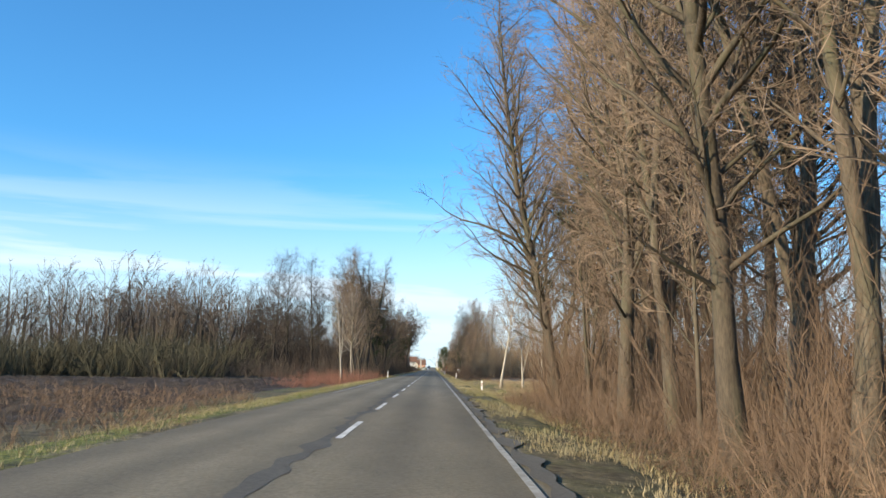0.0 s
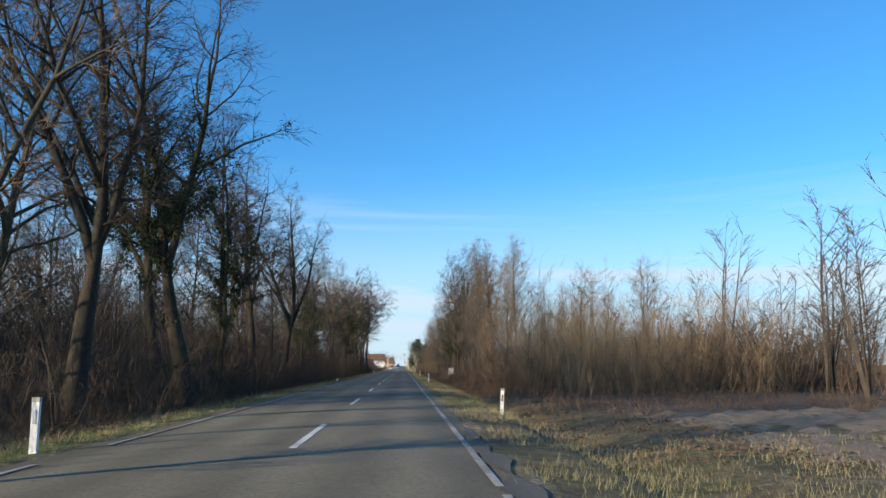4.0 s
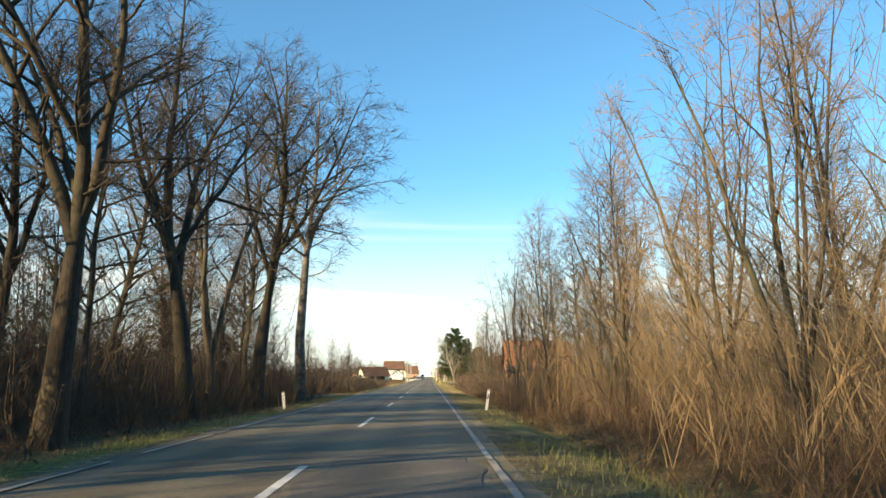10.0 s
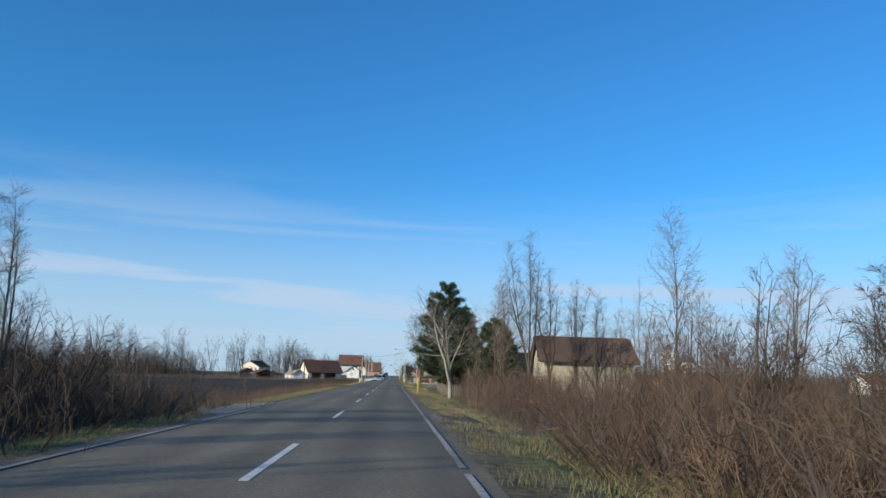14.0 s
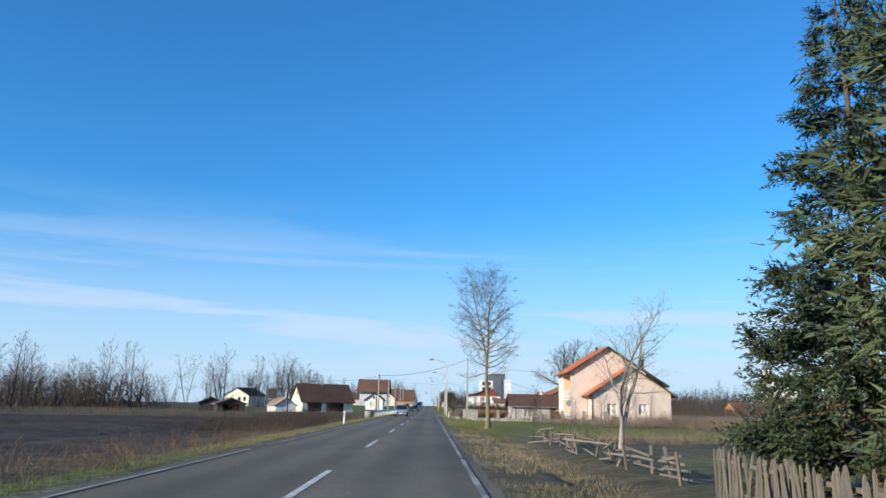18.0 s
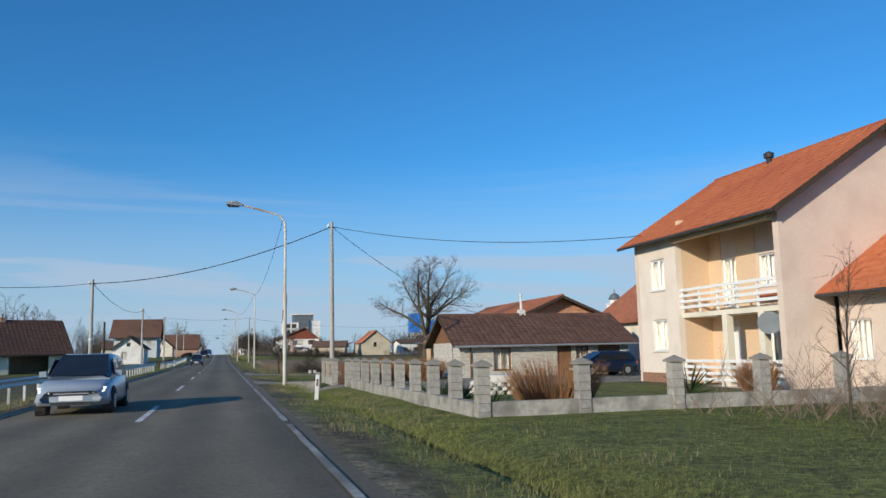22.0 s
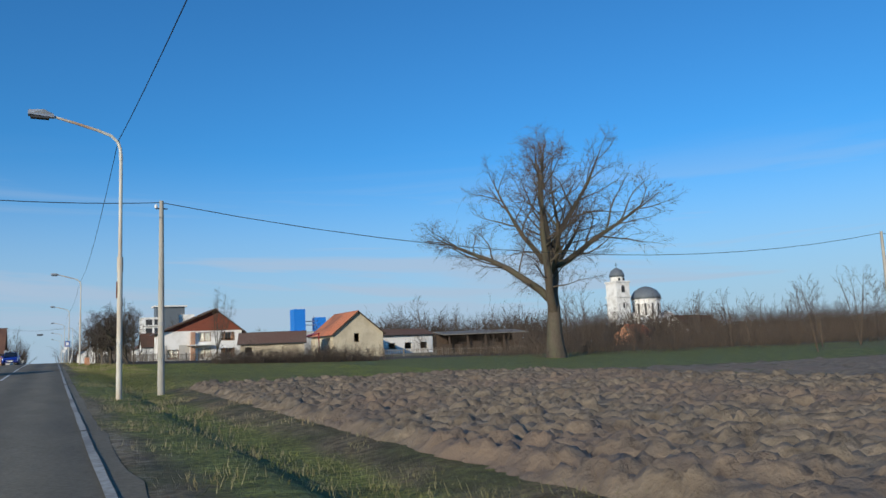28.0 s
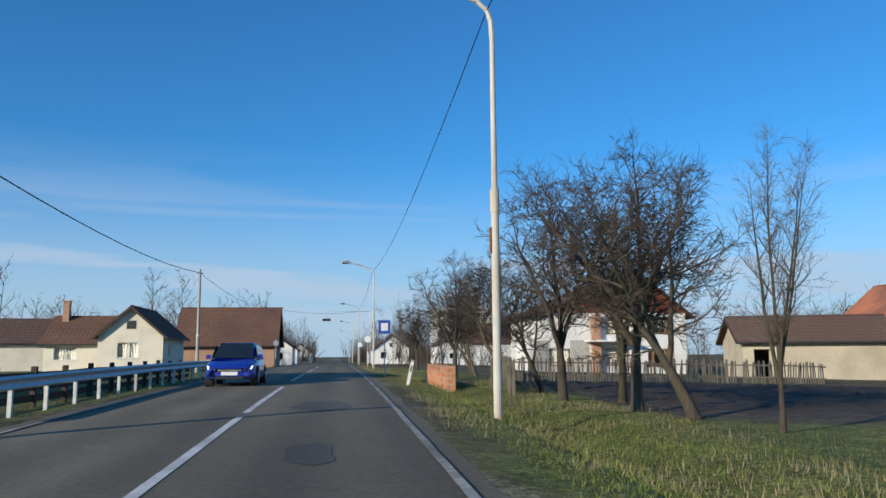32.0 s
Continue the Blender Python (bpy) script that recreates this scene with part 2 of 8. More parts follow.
MASONRY_DARK = surf("dark_timber_wall", (0.035, 0.033, 0.036), (0.07, 0.065, 0.066), scale=5, bump=0.4, stretch=(5, 5, 0.6))
BLUEPANEL = surf("blue_panel", (0.015, 0.17, 0.58), (0.02, 0.21, 0.66), scale=2, bump=0, rough=0.5)
SLATE = surf("slate_grey_panel", (0.10, 0.12, 0.14), (0.14, 0.16, 0.18), scale=2, bump=0, rough=0.5)
STONEW = surf("white_stone", (0.46, 0.44, 0.40), (0.62, 0.60, 0.55), scale=4, bump=0.5, vary=0.2, c3=(0.33, 0.31, 0.28))
RUBBER = surf("tyre_rubber", (0.015, 0.015, 0.016), (0.03, 0.03, 0.03), scale=9, bump=0.1)


def brickwall(name, c1, c2, mortar, bw=0.25, bh=0.065, rough=0.9, gap=0.01, patch=None):
    m = surf(name, c1, c2, scale=6, bump=0.2, rough=rough)
    n, l = m.node_tree.nodes, m.node_tree.links
    b = n["Principled BSDF"]
    old = b.inputs["Base Color"].links[0].from_socket
    geo = n.new("ShaderNodeNewGeometry")
    sx = n.new("ShaderNodeSeparateXYZ")
    l.new(geo.outputs["Position"], sx.inputs[0])
    add = n.new("ShaderNodeMath")
    l.new(sx.outputs[0], add.inputs[0])
    l.new(sx.outputs[1], add.inputs[1])
    cb = n.new("ShaderNodeCombineXYZ")
    l.new(add.outputs[0], cb.inputs[0])
    l.new(sx.outputs[2], cb.inputs[1])
    br = n.new("ShaderNodeTexBrick")
    br.inputs["Scale"].default_value, br.inputs["Mortar Size"].default_value = 1, gap
    br.inputs["Brick Width"].default_value, br.inputs["Row Height"].default_value = bw, bh
    br.inputs["Color1"].default_value, br.inputs["Color2"].default_value = (0.8, 0.8, 0.8, 1), (1.1, 1.1, 1.1, 1)
    br.inputs["Mortar"].default_value = (1, 1, 1, 1)
    l.new(cb.outputs[0], br.inputs["Vector"])
    mul = n.new("ShaderNodeMix")
    mul.data_type, mul.blend_type = "RGBA", "MULTIPLY"
    mul.inputs[0].default_value = 1
    l.new(old, mul.inputs[6])
    l.new(br.outputs["Color"], mul.inputs[7])
    mx = n.new("ShaderNodeMix")
    mx.data_type = "RGBA"
    l.new(br.outputs["Fac"], mx.inputs[0])
    l.new(mul.outputs[2], mx.inputs[6])
    mx.inputs[7].default_value = (*mortar, 1)
    l.new(mx.outputs[2], b.inputs["Base Color"])
    inv = n.new("ShaderNodeMath")
    inv.operation, inv.inputs[0].default_value = "SUBTRACT", 1
    l.new(br.outputs["Fac"], inv.inputs[1])
    bp = n.new("ShaderNodeBump")
    bp.inputs["Strength"].default_value, bp.inputs["Distance"].default_value = 0.8, 0.012
    l.new(inv.outputs[0], bp.inputs["Height"])
    l.new(bp.outputs[0], b.inputs["Normal"])
    return m


BRICK_WHITE = brickwall("white_brick", (0.56, 0.53, 0.47), (0.70, 0.67, 0.60), (0.34, 0.31, 0.27), bw=0.26, bh=0.085, gap=0.012)
BRICK_RED = brickwall("red_brick", (0.42, 0.17, 0.085), (0.55, 0.26, 0.14), (0.44, 0.39, 0.33), bw=0.26, bh=0.08)
BLOCK_ORANGE = brickwall("hollow_clay_block", (0.52, 0.21, 0.10), (0.62, 0.29, 0.15), (0.46, 0.40, 0.34), bw=0.30, bh=0.22, gap=0.015)
BLOCK_GREY = brickwall("grey_concrete_block", (0.42, 0.41, 0.37), (0.52, 0.51, 0.46), (0.33, 0.32, 0.29), bw=0.45, bh=0.22, gap=0.015)


def carpaint(name, c):
    m = surf(name, c, tuple(v * 1.1 for v in c), bump=0, rough=0.3, spec=0.5)
    m.node_tree.nodes["Principled BSDF"].inputs["Coat Weight"].default_value = 0.5
    m.node_tree.nodes["Principled BSDF"].inputs["Coat Roughness"].default_value = 0.05
    return m


def asphalt(name, c1, c2, c3):
    m = surf(name, c1, c2, scale=1.2, bump=0, world_pos=True, c3=c3, big=0.5, stretch=(1.0, 0.28, 1), rough=0.8)
    n, l = m.node_tree.nodes, m.node_tree.links
    b = n["Principled BSDF"]
    old = b.inputs["Base Color"].links[0].from_socket
    geo = n.new("ShaderNodeNewGeometry")
    grit = n.new("ShaderNodeTexNoise")
    grit.inputs["Scale"].default_value, grit.inputs["Detail"].default_value = 55, 3
    l.new(geo.outputs["Position"], grit.inputs["Vector"])
    bp = n.new("ShaderNodeBump")
    bp.inputs["Strength"].default_value, bp.inputs["Distance"].default_value = 0.5, 0.01
    l.new(grit.outputs[0], bp.inputs["Height"])
    l.new(bp.outputs[0], b.inputs["Normal"])
    # smoother, paler wheel tracks along the lanes
    sx = n.new("ShaderNodeSeparateXYZ")
    l.new(geo.outputs["Position"], sx.inputs[0])
    wave = n.new("ShaderNodeMath")
    wave.operation = "MULTIPLY"
    wave.inputs[1].default_value = 2 * math.pi / 1.55
    l.new(sx.outputs[0], wave.inputs[0])
    cs = n.new("ShaderNodeMath")
    cs.operation = "SINE"
    l.new(wave.outputs[0], cs.inputs[0])
    wob = n.new("ShaderNodeTexNoise")
    wob.inputs["Scale"].default_value, wob.inputs["Detail"].default_value = 0.25, 3
    l.new(geo.outputs["Position"], wob.inputs["Vector"])
    ml = n.new("ShaderNodeMath")
    ml.operation = "MULTIPLY"
    l.new(cs.outputs[0], ml.inputs[0])
    l.new(wob.outputs[0], ml.inputs[1])
    mr = n.new("ShaderNodeMapRange")
    mr.inputs[1].default_value, mr.inputs[2].default_value = -0.5, 0.5
    mr.inputs[3].default_value, mr.inputs[4].default_value = 0.86, 1.16
    l.new(ml.outputs[0], mr.inputs[0])
    # fine cracks
    vor = n.new("ShaderNodeTexVoronoi")
    vor.feature = "DISTANCE_TO_EDGE"
    vor.inputs["Scale"].default_value = 0.55
    wmix = n.new("ShaderNodeVectorMath")
    wmix.operation = "ADD"
    wsc = n.new("ShaderNodeTexNoise")
    wsc.inputs["Scale"].default_value = 1.6
    l.new(geo.outputs["Position"], wsc.inputs["Vector"])
    l.new(geo.outputs["Position"], wmix.inputs[0])
    l.new(wsc.outputs["Color"], wmix.inputs[1])
    l.new(wmix.outputs[0], vor.inputs["Vector"])
    crk = n.new("ShaderNodeMapRange")
    crk.inputs[1].default_value, crk.inputs[2].default_value = 0.0, 0.018
    crk.inputs[3].default_value, crk.inputs[4].default_value = 0.86, 1.0
    l.new(vor.outputs["Distance"], crk.inputs[0])
    stone = n.new("ShaderNodeMapRange")
    stone.inputs[1].default_value, stone.inputs[2].default_value = 0.35, 0.65
    stone.inputs[3].default_value, stone.inputs[4].default_value = 0.72, 1.28
    speck = n.new("ShaderNodeTexNoise")
    speck.inputs["Scale"].default_value, speck.inputs["Detail"].default_value, speck.inputs["Roughness"].default_value = 14, 6, 0.8
    l.new(geo.outputs["Position"], speck.inputs["Vector"])
    l.new(speck.outputs[0], stone.inputs[0])
    worn = n.new("ShaderNodeMath")
    worn.operation = "MULTIPLY"
    l.new(mr.outputs[0], worn.inputs[0])
    l.new(stone.outputs[0], worn.inputs[1])
    both = n.new("ShaderNodeMath")
    both.operation = "MULTIPLY"
    l.new(worn.outputs[0], both.inputs[0])
    l.new(crk.outputs[0], both.inputs[1])
    hsv = n.new("ShaderNodeHueSaturation")
    l.new(both.outputs[0], hsv.inputs["Value"])
    l.new(old, hsv.inputs["Color"])
    l.new(hsv.outputs[0], b.inputs["Base Color"])
    return m


ASPHALT = asphalt("asphalt", (0.138, 0.118, 0.079), (0.184, 0.158, 0.109), (0.112, 0.096, 0.067))
NEWASPHALT = asphalt("patched_asphalt", (0.088, 0.081, 0.067), (0.118, 0.109, 0.09), (0.078, 0.072, 0.061))
GRAVEL = surf("gravel", (0.24, 0.215, 0.175), (0.42, 0.385, 0.33), scale=9, bump=0.8, world_pos=True, c3=(0.36, 0.31, 0.24), big=0.1, dist=0.04)


def ground_material():
    """Soil, green grass and gravel, laid over dry grass by the cover layers of the ground sheet."""
    m = surf("ground_cover", (0.06, 0.046, 0.024), (0.215, 0.172, 0.098), scale=5.0, bump=0.7, world_pos=True, c3=(0.085, 0.085, 0.033), big=0.3, dist=0.08)
    n, l = m.node_tree.nodes, m.node_tree.links
    b = n["Principled BSDF"]
    col = b.inputs["Base Color"].links[0].from_socket
    geo = n.new("ShaderNodeNewGeometry")
    cov = n.new("ShaderNodeAttribute")
    cov.attribute_name = "cover"
    sp = n.new("ShaderNodeSeparateColor")
    l.new(cov.outputs["Color"], sp.inputs[0])
    layers = (((0.042, 0.06, 0.012), (0.245, 0.255, 0.062), 8.0), ((0.045, 0.033, 0.023), (0.155, 0.115, 0.08), 5.0), ((0.24, 0.21, 0.16), (0.46, 0.40, 0.315), 9.0))
    for k, (ca, cb_, sc) in enumerate(layers):
        nz = n.new("ShaderNodeTexNoise")
        nz.inputs["Scale"].default_value, nz.inputs["Detail"].default_value, nz.inputs["Roughness"].default_value = sc, 6, 0.7
        l.new(geo.outputs["Position"], nz.inputs["Vector"])
        rp = n.new("ShaderNodeValToRGB")
        rp.color_ramp.elements[0].position, rp.color_ramp.elements[1].position = 0.35, 0.65
        rp.color_ramp.elements[0].color, rp.color_ramp.elements[1].color = (*ca, 1), (*cb_, 1)
        l.new(nz.outputs[0], rp.inputs[0])
        mx = n.new("ShaderNodeMix")
        mx.data_type = "RGBA"
        fray = n.new("ShaderNodeMath")
        fray.operation = "MULTIPLY_ADD"
        fray.inputs[1].default_value, fray.inputs[2].default_value = 0.9, -0.45
        l.new(nz.outputs[0], fray.inputs[0])
        sm = n.new("ShaderNodeMath")
        l.new(fray.outputs[0], sm.inputs[0])
        l.new(sp.outputs[k], sm.inputs[1])
        rg = n.new("ShaderNodeMapRange")
        rg.inputs[1].default_value, rg.inputs[2].default_value = 0.3, 0.7
        l.new(sm.outputs[0], rg.inputs[0])
        l.new(rg.outputs[0], mx.inputs[0])
        l.new(col, mx.inputs[6])
        l.new(rp.outputs[0], mx.inputs[7])
        col = mx.outputs[2]
    # tufts, hollows and bare spots
    mott = n.new("ShaderNodeTexNoise")
    mott.inputs["Scale"].default_value, mott.inputs["Detail"].default_value, mott.inputs["Roughness"].default_value = 1.5, 7, 0.8
    l.new(geo.outputs["Position"], mott.inputs["Vector"])
    mv = n.new("ShaderNodeMapRange")
    mv.inputs[1].default_value, mv.inputs[2].default_value = 0.36, 0.66
    mv.inputs[3].default_value, mv.inputs[4].default_value = 0.42, 1.3
    l.new(mott.outputs[0], mv.inputs[0])
    hs = n.new("ShaderNodeHueSaturation")
    l.new(mv.outputs[0], hs.inputs["Value"])
    l.new(col, hs.inputs["Color"])
    l.new(hs.outputs[0], b.inputs["Base Color"])
    bp = b.inputs["Normal"].links[0].from_node
    bp.inputs["Strength"].default_value, bp.inputs["Distance"].default_value = 1.0, 0.12
    l.new(mott.outputs[0], bp.inputs["Height"])
    return m


GROUND = ground_material()
PLOW = surf("ploughed_soil", (0.10, 0.078, 0.054), (0.27, 0.215, 0.15), scale=2.6, bump=0.9, world_pos=True, c3=(0.19, 0.14, 0.10), dist=0.1)
DARKPLOW = surf("dark_ploughed_soil", (0.03, 0.022, 0.017), (0.07, 0.052, 0.038), scale=1.6, bump=0.9, world_pos=True, c3=(0.075, 0.055, 0.034), dist=0.1)


# ---------------------------------------------------------------- geometry helpers
class Geo:
    """Vertices and faces that are gathered before they become one mesh."""

    def __init__(self):
        self.v, self.f = [], []

    def add(self, verts, faces):
        k = len(self.v)
        self.v.extend(verts)
        self.f.extend([tuple(i + k for i in q) for q in faces])
        return self

    def box(self, x0, y0, z0, x1, y1, z1, m=None):
        vs = [(x, y, z) for z in (z0, z1) for x, y in ((x0, y0), (x1, y0), (x1, y1), (x0, y1))]
        if m is not None:
            vs = [tuple(m @ Vector(p)) for p in vs]
        return self.add(vs, [(3, 2, 1, 0), (4, 5, 6, 7), (0, 1, 5, 4), (1, 2, 6, 5), (2, 3, 7, 6), (3, 0, 4, 7)])

    def bar(self, a, b, w, h):
        """A straight beam from a to b, w wide and h high."""
        a, b = Vector(a), Vector(b)
        d = (b - a).normalized()
        s = d.cross(Vector((0, 0, 1)))
        s = s.normalized() if s.length > 1e-4 else Vector((1, 0, 0))
        u = s.cross(d).normalized()
        vs = [tuple(p + s * (i * w / 2) + u * (j * h / 2)) for p in (a, b) for i, j in ((-1, -1), (1, -1), (1, 1), (-1, 1))]
        return self.add(vs, [(0, 1, 2, 3), (7, 6, 5, 4), (1, 0, 4, 5), (2, 1, 5, 6), (3, 2, 6, 7), (0, 3, 7, 4)])

    def tube(self, pts, radii, sides=6, tip=False, caps=True):
        pts = [Vector(p) for p in pts]
        k, n = len(self.v), len(pts)
        d = pts[1] - pts[0]
        ref = Vector((1, 0, 0)) if abs(d.x) < 0.8 * d.length else Vector((0, 1, 0))
        last = n - 1 if tip else n
        for i in range(last):
            t = (pts[min(i + 1, n - 1)] - pts[max(i - 1, 0)]).normalized()
            a = t.cross(ref).normalized()
            b = t.cross(a)
            for j in range(sides):
                w = 2 * math.pi * j / sides
                self.v.append(tuple(pts[i] + (a * math.cos(w) + b * math.sin(w)) * radii[i]))
        for i in range(last - 1):
            for j in range(sides):
                j2 = (j + 1) % sides
                self.f.append((k + i * sides + j, k + i * sides + j2, k + (i + 1) * sides + j2, k + (i + 1) * sides + j))
        if tip:
            self.v.append(tuple(pts[-1]))
            e = len(self.v) - 1
            for j in range(sides):
                self.f.append((k + (last - 1) * sides + j, k + (last - 1) * sides + (j + 1) % sides, e))
        elif caps and sides > 3:
            self.f.append(tuple(k + j for j in reversed(range(sides))))
            self.f.append(tuple(k + (n - 1) * sides + j for j in range(sides)))
        return self

    def ribbon(self, pts, w):
        """A thin tapering blade along two or three points."""
        k = len(self.v)
        d = pts[-1] - pts[0]
        o = Vector((-d.y, d.x, 0.37 * d.length)).cross(d).normalized() * w
        if len(pts) == 2:
            self.v += [tuple(pts[0] + o), tuple(pts[0] - o), tuple(pts[1])]
            self.f.append((k, k + 1, k + 2))
        else:
            self.v += [tuple(pts[0] + o), tuple(pts[0] - o), tuple(pts[1] - o * 0.7), tuple(pts[1] + o * 0.7), tuple(pts[2])]
            self.f += [(k, k + 1, k + 2, k + 3), (k + 3, k + 2, k + 4)]
        return self

    def prism(self, poly, axis, a, b):
        """A polygon of (u, v) pushed along an axis from a to b. axis x: u, v are y, z; axis y: x, z; axis z: x, y."""
        put = {"x": lambda u, v, w: (w, u, v), "y": lambda u, v, w: (u, w, v), "z": lambda u, v, w: (u, v, w)}[axis]
        n = len(poly)
        vs = [put(u, v, a) for u, v in poly] + [put(u, v, b) for u, v in poly]
        fs = [tuple(reversed(range(n))), tuple(range(n, 2 * n))] + [(i, (i + 1) % n, n + (i + 1) % n, n + i) for i in range(n)]
        return self.add(vs, fs)

    def lathe(self, prof, sides=16, at=(0, 0)):
        k = len(self.v)
        for r, z in prof:
            for j in range(sides):
                w = 2 * math.pi * j / sides
                self.v.append((at[0] + r * math.cos(w), at[1] + r * math.sin(w), z))
        for i in range(len(prof) - 1):
            for j in range(sides):
                j2 = (j + 1) % sides
                self.f.append((k + i * sides + j, k + i * sides + j2, k + (i + 1) * sides + j2, k + (i + 1) * sides + j))
        self.f.append(tuple(k + j for j in reversed(range(sides))))
        self.f.append(tuple(k + (len(prof) - 1) * sides + j for j in range(sides)))
        return self

    def weld(self):
        """Joins the corners that lie on one another."""
        seen, order, kept = {}, [], []
        for q in self.v:
            key = (round(q[0], 4), round(q[1], 4), round(q[2], 4))
            if key not in seen:
                seen[key] = len(kept)
                kept.append(q)
            order.append(seen[key])
        self.v, self.f = kept, [tuple(order[i] for i in f) for f in self.f]
        return self

    def mesh(self, name, mat, smooth=False):
        me = bpy.data.meshes.new(name)
        me.from_pydata(self.v, [], self.f)
        if mat:
            me.materials.append(mat)
        if smooth:
            me.polygons.foreach_set("use_smooth", [True] * len(me.polygons))
        me.update()
        return me


def part(name, g, mat, parent, label="", smooth=False, at=None):
    ob = new(name, g if isinstance(g, bpy.types.Mesh) else g.mesh(name, mat, smooth))
    ob.parent = parent
    if at is not None:
        ob.matrix_basis = at
    return tagged(ob, label)


def thing(name, label, category, at=(0, 0, 0), rz=0.0, group="", kind=""):
    ob = new(name)
    ob.matrix_basis = pose(*at, 0, 0, rz)
    return tagged(ob, label, category, group, kind)


def solid(name, g, mat, label, category, at=(0, 0, 0), rz=0.0, group="", kind="", smooth=False):
    ob = new(name, g if isinstance(g, bpy.types.Mesh) else g.mesh(name, mat, smooth))
    ob.matrix_basis = pose(*at, 0, 0, rz)
    return tagged(ob, label, category, group, kind)


def big_mesh(name, verts, tris, mat):
    """One mesh from arrays of places and triangles."""
    me = bpy.data.meshes.new(name)
    verts, tris = np.asarray(verts, np.float32), np.asarray(tris, np.int32)
    me.vertices.add(len(verts))
    me.vertices.foreach_set("co", verts.ravel())
    me.loops.add(tris.size)
    me.loops.foreach_set("vertex_index", tris.ravel())
    me.polygons.add(len(tris))
    me.polygons.foreach_set("loop_start", np.arange(0, tris.size, 3, dtype=np.int32))
    me.materials.append(mat)
    me.update(calc_edges=True)
    return me


def arrays(g):
    """A gathered shape as arrays of places and triangles."""
    tri = []
    for q in g.f:
        for i in range(1, len(q) - 1):
            tri.append((q[0], q[i], q[i + 1]))
    return np.array(g.v, np.float32), np.array(tri, np.int32)


def strew(shapes, places):
    """Many turned and scaled copies of shapes as one pair of arrays. places: (shape, x, y, z, turn, scale, height scale)."""
    vs, ts, k = [], [], 0
    for i, x, y, z, a, s, h in places:
        v, t = shapes[i]
        c, sn = math.cos(a) * s, math.sin(a) * s
        w = np.empty_like(v)
        w[:, 0] = v[:, 0] * c - v[:, 1] * sn + x
        w[:, 1] = v[:, 0] * sn + v[:, 1] * c + y
        w[:, 2] = v[:, 2] * s * h + z
        vs.append(w)
        ts.append(t + k)
        k += len(v)
    return np.concatenate(vs), np.concatenate(ts)

# ---------------------------------------------------------------- ground and road
ROAD_L, ROAD_R, LINE_L, LINE_R = -3.75, 3.25, -3.35, 2.92
rng = random.Random(7)


def smooth(a, b, x):
    t = min(1.0, max(0.0, (x - a) / (b - a)))
    return t * t * (3 - 2 * t)


def rise(y):
    """The road climbs a little in the village and falls again beyond."""
    return 1.55 * smooth(600, 715, y) * (1 - 0.8 * smooth(740, 1000, y))


def ground_z(x, y):
    """Height of the land: shoulder, ditch and field beside the road."""
    d = x - ROAD_R if x > 0 else ROAD_L - x
    up = rise(y - 0.9 * max(0, x - 8)) * (1 - 0.35 * smooth(8, 40, x))
    if d < 0:
        return up - 0.08
    z = up - 0.03 - 0.07 * smooth(0, 1.2, d)
    ditch = 0.42 if x > 0 else 0.22
    z -= ditch * smooth(1.3, 2.6, d)
    z += (ditch - 0.22) * smooth(3.0, 4.6, d)
    if x > 0 and 474 < y < 531:
        cut = smooth(474, 482, y) * (1 - smooth(527, 530, y))
        z -= cut * 0.75 * smooth(1.8, 2.15, d) * (1 - smooth(2.5, 3.2, d))
    if x > 0 and 538 < y < 550:
        z = up - 0.10 - 0.15 * smooth(0, 6, d)
    if x < 0 and 291 < y < 301:
        z = up - 0.06 - 0.15 * smooth(0, 12, d)
    z += 0.05 * noise.noise((x * 0.35, y * 0.35, 0)) * smooth(0.4, 2, d) + 0.25 * noise.noise((x * 0.03, y * 0.03, 5)) * smooth(5, 25, d)
    return z


def patch(x, y, x0, x1, y0, y1, soft=0.6):
    """1 inside a rectangle of land, falling to 0 over its wobbling edge."""
    w = 0.8 * noise.noise((x * 0.4, y * 0.4, 9))
    return smooth(-soft, soft, min(x - x0, x1 - x, y - y0, y1 - y) + w)


